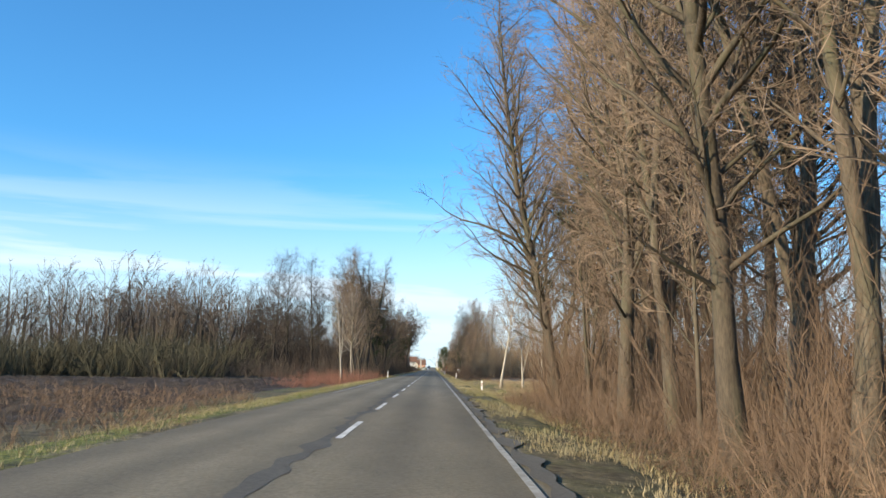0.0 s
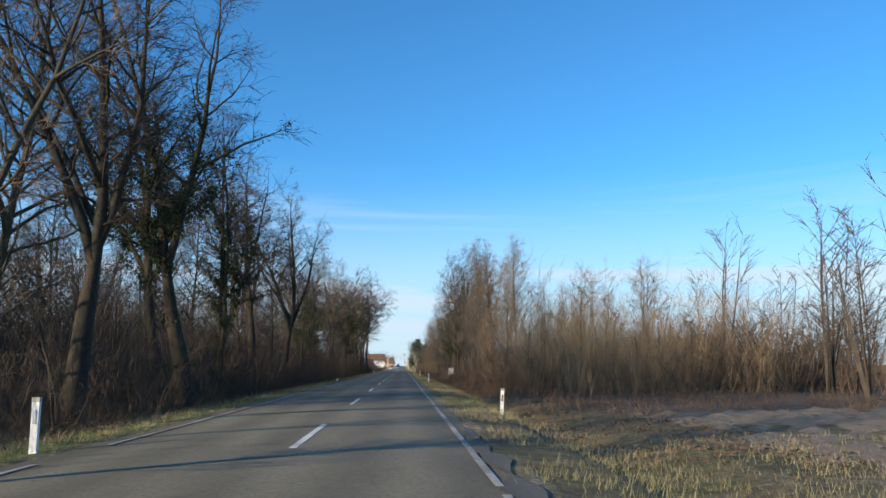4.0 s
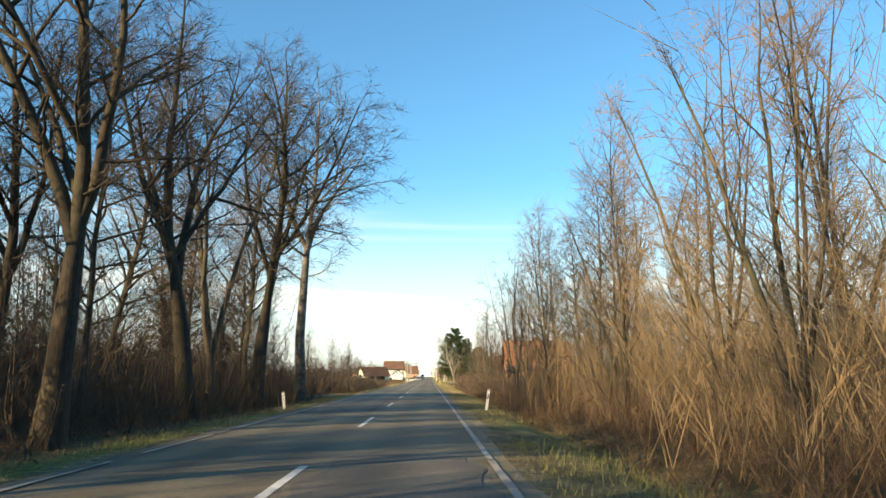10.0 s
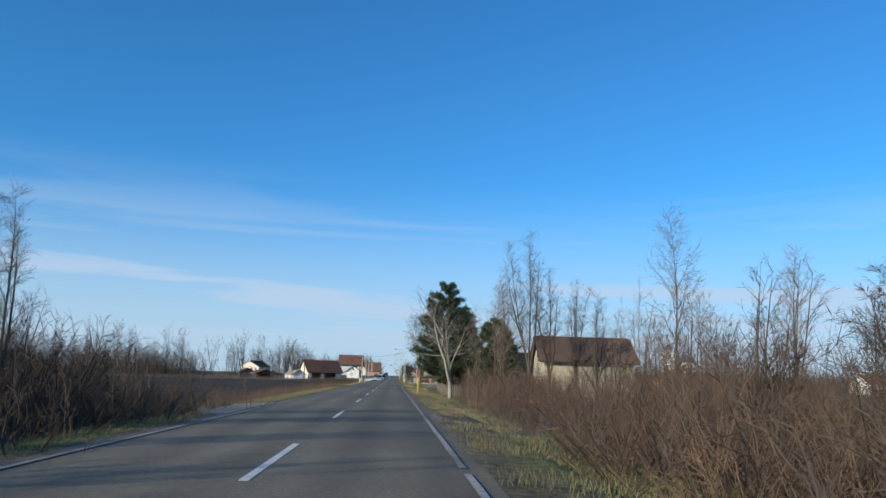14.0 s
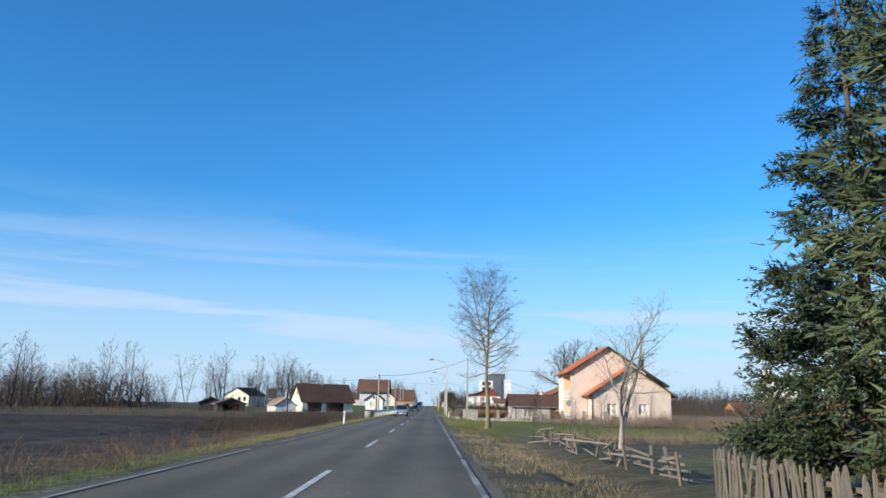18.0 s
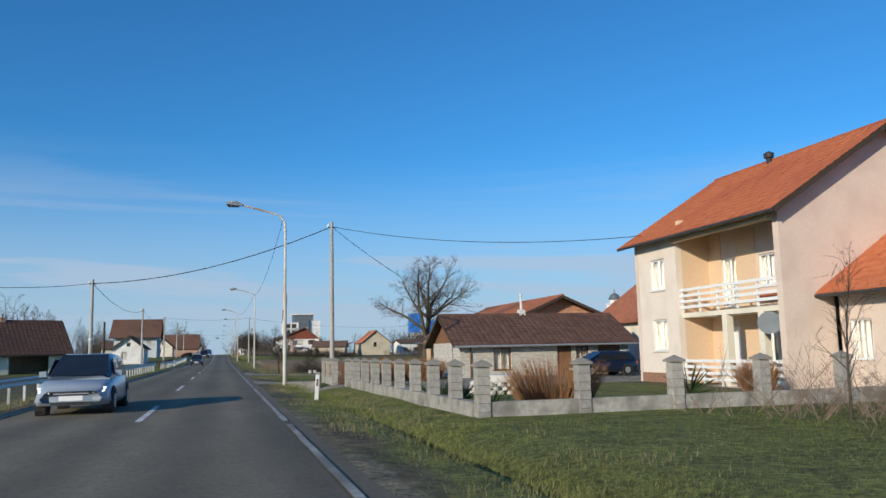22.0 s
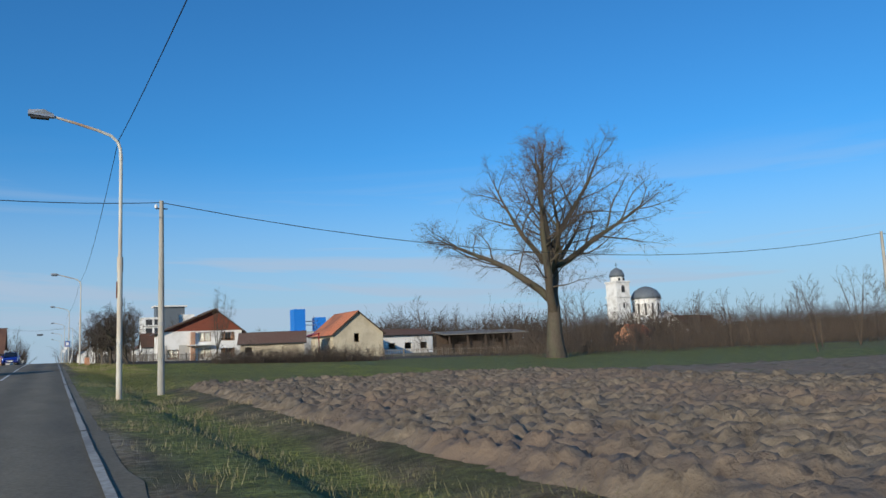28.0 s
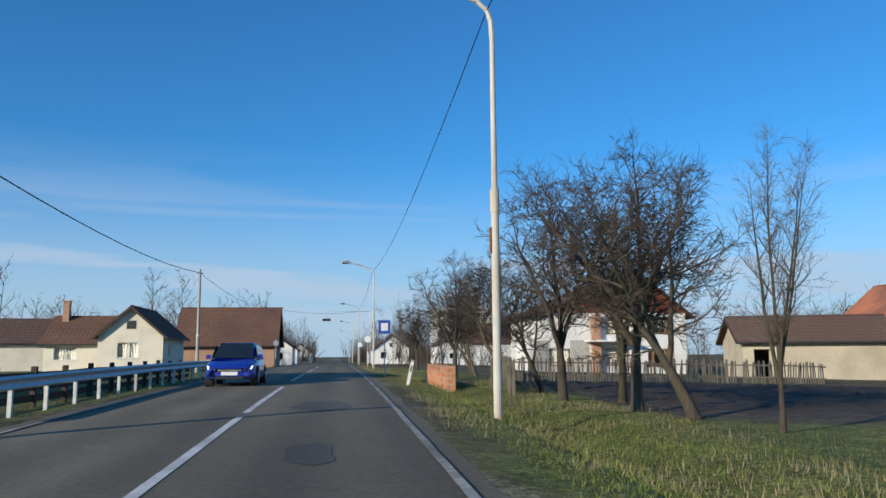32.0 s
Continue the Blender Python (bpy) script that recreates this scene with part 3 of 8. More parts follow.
def cover(x, y):
    """Green grass, bare soil and gravel at a place."""
    d = x - ROAD_R if x > 0 else ROAD_L - x
    n1 = noise.noise((x * 0.12, y * 0.12, 2))
    green = 0.25 + 0.5 * n1
    soil = 0.0
    grav = 0.0
    if x > 0:
        if y < 300:
            soil = 0.75 * smooth(4.5, 7, d) * (1 - patch(x, y, 7, 60, 46, 118))
            green = 0.3 + 0.6 * n1 - 0.5 * smooth(2, 4, d)
            green += 0.7 * patch(x, y, 6.5, 16, 40, 66) + 0.25 * patch(x, y, 4.2, 7.5, 100, 300)
        elif y < 345:
            green += 0.35 * patch(x, y, 4.5, 8, 290, 345)
            soil = 0.5 * smooth(5, 8, d)
        elif y < 475:
            green += 0.3 * patch(x, y, 4, 30, 380, 412)
        green += 1.0 * patch(x, y, 5.6, 26, 455, 509) + 0.9 * patch(x, y, 4.5, 7.8, 500, 545)
        green += 1.0 * patch(x, y, 8.6, 19.5, 508.5, 523) + 0.9 * patch(x, y, 4.3, 18, 541, 549) + 0.9 * patch(x, y, 5.5, 22, 551.5, 561)
        green += 0.55 * patch(x, y, 3.8, 6.6, 462, 512) + 0.45 * patch(x, y, 3.9, 9, 680, 760) + 0.7 * patch(x, y, 3.9, 6.5, 555, 680) + 0.9 * patch(x, y, 6, 70, 640.5, 692) + 0.6 * patch(x, y, 4, 10, 690, 760)
        grav += 1.0 * patch(x, y, 8.8, 28, 521.5, 532, 0.3) + 1.0 * patch(x, y, 3.4, 9.5, 527.6, 530.3, 0.5)
        grav += 0.9 * patch(x, y, 3.2, 24, 545.8, 550.3, 0.5)
        soil += 0.8 * patch(x, y, 9, 60, 691, 712)
    else:
        green += 0.75 * smooth(0.2, 0.6, d) * (1 - smooth(1.6, 2.6, d))
        if y < 300:
            soil = 0.6 * smooth(2.5, 5, d) * smooth(75, 90, y)
        soil += 0.6 * patch(x, y, -30, -4.4, 289, 301, 1.6)
        grav += 0.32 * patch(x, y, -20, -3.6, 291, 298, 1.6) + 0.7 * patch(x, y, -6, -3.6, 345, 356, 0.5)
        if y > 575:
            green += 0.5 * patch(x, y, -40, -5, 570, 760)
    grav += 0.45 * (1 - smooth(0.15, 0.8, d)) * (0.7 + 0.7 * noise.noise((x, y * 0.25, 3)))
    return max(0, min(1, green)), max(0, min(1, soil)), max(0, min(1, grav))


def axis(spans):
    out = []
    for a, b, s in spans:
        n = max(1, round((b - a) / s))
        out += [a + (b - a) * i / n for i in range(n)]
    return out + [spans[-1][1]]


XS = axis([(-2500, -900, 400), (-900, -300, 100), (-300, -100, 25), (-100, -30, 6), (-30, -12, 1.5), (-12, -3.5, 0.5), (-3.5, 3.0, 1.6), (3.0, 7.5, 0.25), (7.5, 13, 0.5), (13, 28, 1.5), (28, 70, 5), (70, 300, 25), (300, 900, 100), (900, 2500, 400)])
YS = axis([(-1200, -200, 200), (-200, -10, 19), (-10, 765, 1.25), (765, 1000, 12), (1000, 3600, 200)])
gv = [(x, y, ground_z(x, y)) for y in YS for x in XS]
nx = len(XS)
gf = [(j * nx + i, j * nx + i + 1, (j + 1) * nx + i + 1, (j + 1) * nx + i) for j in range(len(YS) - 1) for i in range(nx - 1)]
ground_mesh = bpy.data.meshes.new("ground")
ground_mesh.from_pydata(gv, [], gf)
ground_mesh.materials.append(GROUND)
layer = ground_mesh.color_attributes.new("cover", "FLOAT_COLOR", "POINT")
flat = []
for x, y, _ in gv:
    flat += [*(cover(x, y) if -5 < y < 780 and abs(x) < 110 else (0.35, 0.1, 0)), 1.0]
layer.data.foreach_set("color", flat)
ground_mesh.polygons.foreach_set("use_smooth", [True] * len(gf))
ground = tagged(new("ground", ground_mesh), "dry and green winter grass with bare soil beside a road", "ground", kind="structure")

# the carriageway, crowned, with ragged edges
ry = axis([(-200, -10, 19), (-10, 770, 1.0), (770, 1500, 40)])
rxs = (ROAD_L, -2.6, -1.3, 0, 1.1, 2.2, ROAD_R)
rv = []
for y in ry:
    for i, x in enumerate(rxs):
        edge = i in (0, len(rxs) - 1)
        wob = (0.10 * noise.noise((i, y * 0.5, 0)) + 0.06 * noise.noise((i, y * 2.1, 4))) if edge else 0
        rv.append((x + wob, y, rise(y) + 0.015 - 0.002 * x * x + (-0.02 if edge else 0) + 0.008 * noise.noise((x * 0.4, y * 0.15, 1))))
rn = len(rxs)
rf = [(j * rn + i, j * rn + i + 1, (j + 1) * rn + i + 1, (j + 1) * rn + i) for j in range(len(ry) - 1) for i in range(rn - 1)]
road_geo = Geo().add(rv, rf)
for side in (0, rn - 1):
    a = len(road_geo.v)
    m = len(ry)
    road_geo.v += [rv[j * rn + side] for j in range(m)]
    road_geo.v += [(rv[j * rn + side][0], rv[j * rn + side][1], rv[j * rn + side][2] - 0.25) for j in range(m)]
    for j in range(m - 1):
        q = (a + j, a + j + 1, a + m + j + 1, a + m + j)
        road_geo.f.append(q if side else tuple(reversed(q)))
road = solid("road", road_geo, ASPHALT, "worn grey two-lane asphalt road with faded white lines", "road", kind="structure", smooth=True)


def road_z(x, y):
    return rise(y) + 0.015 - 0.002 * x * x + 0.008 * noise.noise((x * 0.4, y * 0.15, 1))


def strip(x0, x1, y0, y1, lift, step=1.0, wob=0.0, seed=0, rounded=False):
    """A thin painted or patched band that follows the road."""
    g = Geo()
    n = max(1, round((y1 - y0) / step))
    for j in range(n + 1):
        y = y0 + (y1 - y0) * j / n
        e = wob * noise.noise((seed, y * 0.7, 2)), wob * noise.noise((seed + 5, y * 0.7, 2))
        mid = (x0 + x1) / 2
        w = min(1.0, (min(j, n - j) * (y1 - y0) / n / 0.7) ** 0.5) if rounded else 1.0
        for x in (mid + (x0 + e[0] - mid) * w, mid, mid + (x1 + e[1] - mid) * w):
            g.v.append((x, y, road_z(x, y) + lift))
        if j:
            a = (j - 1) * 3
            g.f += [(a, a + 1, a + 4, a + 3), (a + 1, a + 2, a + 5, a + 4)]
    return g


for x, seed in ((LINE_R, 1), (LINE_L, 2)):
    y = 4.0 if x > 0 else 40.0
    while y < 765:
        run = rng.uniform(9, 40)
        part("edge_line", strip(x - 0.055, x + 0.055, y, y + run, 0.006, wob=0.02, seed=seed + y), EDGEPAINT, road, "worn white edge line")
        y += run + rng.uniform(0.1, 1.2 if x > 0 else 3)
ends = [19.5, 29.7, 39.8, 49.9, 60.0, 70.5, 82.0, 96.0] + [155.1 + 14.83 * k for k in range(-3, 32)] + [631.0, 645.8, 660.6, 675.3, 690.0, 701.0, 716.0, 731.0, 746.0]
for e in ends:
    run = 5.4 if e < 628 else 10.2
    if e > 70:
        part("lane_dash", strip(-0.065, 0.065, e - run, e, 0.006, wob=0.012, seed=e), WHITEPAINT, road, "white lane dash")
    else:
        part("lane_dash", strip(-0.065, 0.065, e - 4.6, e, 0.006, wob=0.02, seed=e), WHITEPAINT, road, "faded white lane dash")
# darker repairs and the patched margin
for k, (x0, x1, y0, y1) in enumerate(((3.03, 3.3, -10, 110), (-0.35, -0.12, -10, 62), (0.4, 2.6, 58.2, 60), (-3.4, -0.3, 262, 284), (0.3, 2.7, 238, 246), (0.2, 2.6, 285, 290), (1.0, 2.0, 662, 664.2), (1.05, 1.9, 668, 670), (0.9, 1.8, 676, 678.5), (1.1, 1.9, 684, 686), (0.9, 2.0, 691, 694))):
    part("road_patch", strip(x0, x1, y0, y1, 0.004, step=0.3, wob=0.4, seed=k * 3.3, rounded=True), NEWASPHALT, road, "darker patch of newer asphalt")


def field(name, x0, x1, y0, y1, step, mat, label, height=0.14, base=0.04, row_dir=0.35, wild=1.0):
    """Ploughed land: furrows broken into clods, as one relief."""
    ux, uy = math.cos(row_dir), math.sin(row_dir)
    nxs, nys = int((x1 - x0) / step) + 1, int((y1 - y0) / step) + 1
    v, f = [], []
    for j in range(nys):
        for i in range(nxs):
            x, y = x0 + i * step, y0 + j * step
            s = x * ux + y * uy + 0.5 * noise.noise((x * 0.3, y * 0.3, 7))
            edge = min(1, i / 4, j / 4, (nxs - 1 - i) / 4, (nys - 1 - j) / 4)
            w = 0.35 * noise.noise((x * 2.2, y * 2.2, 2))
            far, own = noise.voronoi((x * 2.1 + w, y * 2.1 - w, 3.0))
            lump = min(1.0, 3.2 * (far[1] - far[0])) * (0.35 + 0.75 * abs(noise.noise(own[0] * 2.3)) + 0.5 * (x * 2.1 + w - own[0].x) * noise.noise(own[0] * 1.7 + Vector((5, 2, 1))))
            far, own = noise.voronoi((x * 5.0, y * 5.0 + w, 7.0))
            crumb = min(1.0, 2.5 * (far[1] - far[0])) * (0.4 + noise.noise(own[0] * 1.9))
            z = base + height * (0.35 * math.sin(s * 2 * math.pi / 0.85) + wild * (1.5 * lump + 0.5 * crumb - 0.5)) + 0.05 * noise.noise((x * 0.2, y * 0.2, 1))
            v.append((x + 0.09 * noise.noise((x * 2, y * 2, 8)), y + 0.09 * noise.noise((x * 2, y * 2, 11)), ground_z(x, y) + z * edge - 0.06 * (1 - edge)))
    for j in range(nys - 1):
        for i in range(nxs - 1):
            a = j * nxs + i
            f.append((a, a + 1, a + nxs + 1))
            f.append((a, a + nxs + 1, a + nxs))
    return tagged(new(name, big_mesh(name, v, f, mat)), label, "field", kind="structure")


field("ploughed_field", 7.6, 26, 562, 640, 0.12, PLOW, "brown ploughed field of rough clods", height=0.17, base=0.16)
field("ploughed_field_far", 26, 110, 540, 641, 0.6, PLOW, "brown ploughed field reaching to the hedge", height=0.15)
field("dark_field", -70, -7.2, 352, 496, 0.55, DARKPLOW, "dark ploughed field with dry weeds", height=0.16)
field("dark_field_far", -60, -8.5, 18, 80, 0.5, DARKPLOW, "dark ploughed field before a thicket", height=0.3, base=0.12)
field("garden_soil", 9.5, 40, 693, 711, 0.35, DARKPLOW, "dark dug garden soil inside a fence", height=0.12)
field("turned_field", 8.5, 60, 104, 121, 0.5, PLOW, "strip of turned soil along a thicket", height=0.14)

# ---------------------------------------------------------------- trees
def bend(d, amount, r, up=0.0):
    v = Vector((d.x + r.gauss(0, amount), d.y + r.gauss(0, amount), d.z + r.gauss(0, amount * 0.8) + up))
    return v.normalized()


def path(r, p, d, length, n, wobble, up):
    pts = [Vector(p)]
    for _ in range(n):
        d = bend(d, wobble, r, up)
        pts.append(pts[-1] + d * (length / n))
    return pts


def along(pts, t):
    s = t * (len(pts) - 1)
    i = min(int(s), len(pts) - 2)
    return pts[i].lerp(pts[i + 1], s - i), (pts[i + 1] - pts[i]).normalized()


def side(d, r, spread):
    """A direction that leaves d by about spread radians, turned at random round it."""
    a = d.orthogonal().normalized()
    b = d.cross(a)
    w = r.uniform(0, 2 * math.pi)
    o = a * math.cos(w) + b * math.sin(w)
    return (d * math.cos(spread) + o * math.sin(spread)).normalized()


def tree_shape(seed, height, girth, first=0.3, limbs=16, subs=6, twigs=7, tips=2, spread=0.75, reach=0.42, up=0.10, lean=0.0, wobble=0.06, forks=1, fork_at=0.3, limb_up=0.07, fine=1.0, fan=(0.12, 0.5), twig=None):
    """A bare tree: a leader, side stems that leave it at their own heights, limbs that shorten towards the top, and branches
    beset with fine twigs of one real length. Returns the trunk with its limbs, and the crown of twigs."""
    r = random.Random(seed)
    trunk, crown = Geo(), Geo()
    twig = twig or min(1.0, 0.35 + 0.035 * height)
    leader = path(r, (0, 0, -0.25), Vector((lean, r.uniform(-0.05, 0.05), 1)).normalized(), height, 10, wobble * 0.6, 0.05)
    thin = 1.0 if forks == 1 else 0.78
    rad = [girth * (0.03 + 0.97 * (1 - i / 10) ** 0.85) * (thin if i / 10 > fork_at else 1.0) for i in range(11)]
    rad[0] *= 1.4
    rad[1] *= 1.06
    trunk.tube(leader, rad, 9, caps=False)
    stems = [(leader, rad, max(first, fork_at * 0.85) if forks > 1 else first, height)]
    for i in range(1, forks):
        t = min(0.6, fork_at * r.uniform(0.75, 1.35) + 0.02 * i)
        p, _ = along(leader, t)
        tilt = fan[0] + (fan[1] - fan[0]) * (i - 0.5 * r.random()) / max(1, forks - 1)
        w = 2.4 * i + r.uniform(-0.5, 0.5)
        d = Vector((lean * 0.5 + math.sin(tilt) * math.cos(w), math.sin(tilt) * math.sin(w), math.cos(tilt))).normalized()
        sl = height * (1 - t) * r.uniform(0.8, 1.0) * (1 - 0.12 * tilt)
        pts = path(r, p, d, sl, 8, wobble, 0.05)
        g0 = rad[min(10, int(t * 10))] * r.uniform(0.6, 0.85)
        rr_ = [g0 * (0.04 + 0.96 * (1 - k / 8) ** 0.9) for k in range(9)]
        trunk.tube(pts, rr_, 6, caps=False)
        stems.append((pts, rr_, 0.12, sl))
    total = sum(q[3] for q in stems)
    spin = r.uniform(0, 6.3)
    for pts, rs, f0, sl in stems:
        n_each = max(4, round(limbs * sl / total))
        for i in range(n_each):
            u = (i + r.random()) / n_each
            t = f0 + (0.98 - f0) * u
            p, d = along(pts, t)
            env = 0.30 + 0.70 * math.sin(math.pi * min(1.0, 0.12 + 0.88 * u) ** 0.8)
            ln = height * reach * env * r.uniform(0.6, 1.15) * (0.8 if len(stems) > 1 else 1.0)
            spin += 2.4 + r.uniform(-0.5, 0.5)
            a = d.orthogonal().normalized()
            b = d.cross(a)
            ang = spread * (1.3 - 0.6 * u) * r.uniform(0.8, 1.15)
            ld = (d * math.cos(ang) + (a * math.cos(spin) + b * math.sin(spin)) * math.sin(ang)).normalized()
            if ld.z < -0.1:
                ld.z *= -0.3
            lp = path(r, p, ld, ln, 6, wobble * 1.5, limb_up)
            ra = rs[min(int(t * (len(rs) - 1)), len(rs) - 1)]
            r0 = max(0.008, min(0.65 * ra, 0.010 + 0.0155 * ln))
            trunk.tube(lp, [r0 * (1 - 0.88 * k / 6) for k in range(7)], 5 if r0 > 0.04 else 3, caps=False)
            nsub = max(3, round(subs * (0.35 + 0.65 * env)))
            for j in range(nsub):
                t2 = 0.16 + 0.83 * (j + r.random()) / nsub
                p2, d2 = along(lp, t2)
                s2 = (0.50 * ln * (1 - 0.62 * t2) + 0.30 * twig) * r.uniform(0.7, 1.15)
                r2 = min(0.7 * r0 * (1 - 0.8 * t2), 0.0045 + 0.0052 * s2) * fine ** 0.5
                sp = path(r, p2, side(d2, r, r.uniform(0.5, 0.95)), s2, 3, wobble * 1.8, up)
                crown.tube(sp, [r2, r2 * 0.75, r2 * 0.5, 0], 3, tip=True)
                for _ in range(max(2, round(twigs * (0.45 + 0.4 * s2) * r.uniform(0.8, 1.2)))):
                    p3, d3 = along(sp, r.uniform(0.08, 1.0))
                    tl = twig * r.uniform(0.35, 0.95)
                    w3 = 0.0043 * fine * r.uniform(0.8, 1.2)
                    tp = path(r, p3, side(d3, r, r.uniform(0.4, 0.9)), tl, 2, wobble * 2.2, up)
                    crown.ribbon(tp, w3)
                    for _ in range(tips):
                        p4, d4 = along(tp, r.uniform(0.1, 0.9))
                        crown.ribbon([p4, p4 + side(d4, r, r.uniform(0.4, 0.9)) * tl * r.uniform(0.4, 0.75)], w3 * 0.8)
    return trunk, crown


def leaf_cloud(r, centres, count, size, spread):
    g = Geo()
    for _ in range(count):
        c = r.choice(centres)
        p = Vector(c) + Vector((r.gauss(0, spread), r.gauss(0, spread), r.gauss(0, spread)))
        a = Vector((r.gauss(0, 1), r.gauss(0, 1), r.gauss(0, 1))).normalized()
        b = side(a, r, 1.4)
        s = size * r.uniform(0.6, 1.3)
        g.add([tuple(p - a * s), tuple(p + b * s * 0.6), tuple(p + a * s), tuple(p - b * s * 0.6 + Vector((0, 0, s * 0.3)))], [(0, 1, 2), (0, 2, 3)])
    return g


TREES = {}


def tree_kind(key, shape, bark, twig, ivy=None):
    t, c = shape
    if ivy:
        ivy = ivy_mesh(t, *ivy)
    TREES[key] = (t.mesh("trunk", bark, smooth=True), c.mesh("crown", twig), ivy)


def ivy_mesh(stems, seed, height, count):
    """Ivy leaves that hug the stems and limbs up to a height, thinning upwards."""
    r = random.Random(seed)
    spots_ = [q for q in stems.v if 0.1 < q[2] < height and r.random() < 1.15 - q[2] / height]
    return leaf_cloud(r, spots_, count, 0.05, 0.16).mesh("ivy", IVY)


LICHEN = surf("yellow_lichen_bark", (0.16, 0.125, 0.065), (0.27, 0.22, 0.115), scale=6, bump=0.8, stretch=(3, 3, 0.6), c3=(0.14, 0.115, 0.08))
PALETWIG = surf("pale_twigs", (0.16, 0.137, 0.11), (0.25, 0.218, 0.18), scale=2, bump=0)
# near-black bark and twigs: part of the tone is the left row's shade
BLACKBARK = surf("dark_bark_and_shade", (0.022, 0.018, 0.014), (0.06, 0.048, 0.036), scale=6, bump=0.8, stretch=(3, 3, 0.6), vary=0.25, c3=(0.045, 0.042, 0.028))
BLACKTWIG = surf("dark_twigs_and_shade", (0.032, 0.026, 0.022), (0.07, 0.054, 0.043), scale=2, bump=0, vary=0.25)
tree_kind("tall", tree_shape(11, 23, 0.24, first=0.14, fine=1.8, limbs=58, subs=9, twigs=8, tips=2, spread=0.8, reach=0.23, up=0.05, wobble=0.11, limb_up=0.09), BARK, TWIG)
tree_kind("tall2", tree_shape(12, 22, 0.23, fine=1.8, limbs=64, subs=8, twigs=8, tips=2, spread=0.8, reach=0.2, forks=3, fork_at=0.12, up=0.05, wobble=0.07, fan=(0.1, 0.3)), BARK, TWIG)
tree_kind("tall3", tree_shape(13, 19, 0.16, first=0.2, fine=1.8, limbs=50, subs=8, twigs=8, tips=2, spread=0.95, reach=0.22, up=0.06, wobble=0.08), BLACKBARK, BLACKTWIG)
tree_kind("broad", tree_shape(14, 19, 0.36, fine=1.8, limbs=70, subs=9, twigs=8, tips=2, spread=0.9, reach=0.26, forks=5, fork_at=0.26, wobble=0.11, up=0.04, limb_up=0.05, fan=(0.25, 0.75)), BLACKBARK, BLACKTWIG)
tree_kind("mature", tree_shape(34, 21, 0.34, first=0.3, fine=1.7, limbs=46, subs=10, twigs=8, tips=2, spread=0.85, reach=0.34, forks=2, fork_at=0.48, wobble=0.035, up=0.04, limb_up=0.07, fan=(0.3, 0.4)), BARK, DARKTWIG)
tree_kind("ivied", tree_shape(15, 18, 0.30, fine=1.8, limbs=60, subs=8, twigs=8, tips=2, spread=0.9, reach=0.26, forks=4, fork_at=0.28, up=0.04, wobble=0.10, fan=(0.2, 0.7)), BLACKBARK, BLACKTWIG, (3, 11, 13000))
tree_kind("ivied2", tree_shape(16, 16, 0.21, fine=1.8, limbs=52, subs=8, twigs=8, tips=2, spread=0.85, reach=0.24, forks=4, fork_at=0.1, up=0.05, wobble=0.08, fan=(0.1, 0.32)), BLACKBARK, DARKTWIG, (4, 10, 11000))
tree_kind("pale", tree_shape(17, 12, 0.12, first=0.3, fine=1.5, limbs=38, subs=7, twigs=6, tips=2, spread=0.75, reach=0.32, lean=0.06, up=0.07, limb_up=0.10), PALE, TWIG)
tree_kind("pale2", tree_shape(18, 13, 0.12, fine=1.5, limbs=42, subs=7, twigs=6, tips=2, spread=0.75, reach=0.28, forks=2, fork_at=0.1, up=0.07, limb_up=0.10, fan=(0.1, 0.25)), PALE, TWIG)
tree_kind("slim", tree_shape(19, 9, 0.055, first=0.2, fine=1.5, limbs=26, subs=6, twigs=5, tips=2, spread=0.6, reach=0.25, up=0.08, limb_up=0.10), BARK, TWIG)
tree_kind("slim2", tree_shape(20, 8.5, 0.06, fine=1.5, limbs=34, subs=6, twigs=5, tips=2, spread=0.55, reach=0.22, forks=5, fork_at=0.04, up=0.09, limb_up=0.10, fan=(0.08, 0.3)), BARK, TWIG)
tree_kind("slim3", tree_shape(21, 8, 0.05, first=0.2, fine=1.25, limbs=24, subs=6, twigs=5, tips=2, spread=0.65, reach=0.22, up=0.07, lean=0.12), BARK, BRUSH)
tree_kind("upright", tree_shape(29, 10, 0.10, fine=1.2, limbs=56, subs=7, twigs=6, tips=2, spread=0.62, reach=0.18, forks=4, fork_at=0.16, up=0.09, limb_up=0.12, wobble=0.06, fan=(0.08, 0.3)), BARK, DARKTWIG)
tree_kind("clump", tree_shape(31, 13, 0.10, fine=1.35, limbs=36, subs=7, twigs=4, tips=2, spread=0.95, reach=0.27, forks=5, fork_at=0.05, up=0.06, limb_up=0.08, wobble=0.08, fan=(0.1, 0.3)), BARK, DARKTWIG)
tree_kind("lime", tree_shape(22, 13.8, 0.20, first=0.33, limbs=72, subs=8, twigs=7, tips=2, spread=1.15, reach=0.31, forks=2, fork_at=0.3, up=0.05, limb_up=0.09, wobble=0.07, fan=(0.1, 0.16), fine=1.35), LICHEN, DARKTWIG)
tree_kind("oak", tree_shape(23, 24, 0.75, limbs=120, subs=12, twigs=8, tips=2, spread=0.85, reach=0.33, forks=8, fork_at=0.2, wobble=0.12, up=0.04, limb_up=0.05, fine=2.0, fan=(0.35, 1.25)), BARK, DARKTWIG)
tree_kind("fruit", tree_shape(24, 5.6, 0.12, fine=1.5, limbs=60, subs=8, twigs=8, tips=2, spread=0.95, reach=0.36, forks=5, fork_at=0.22, wobble=0.15, up=0.12, fan=(0.25, 0.65), twig=0.42), BARK, BLACKTWIG)
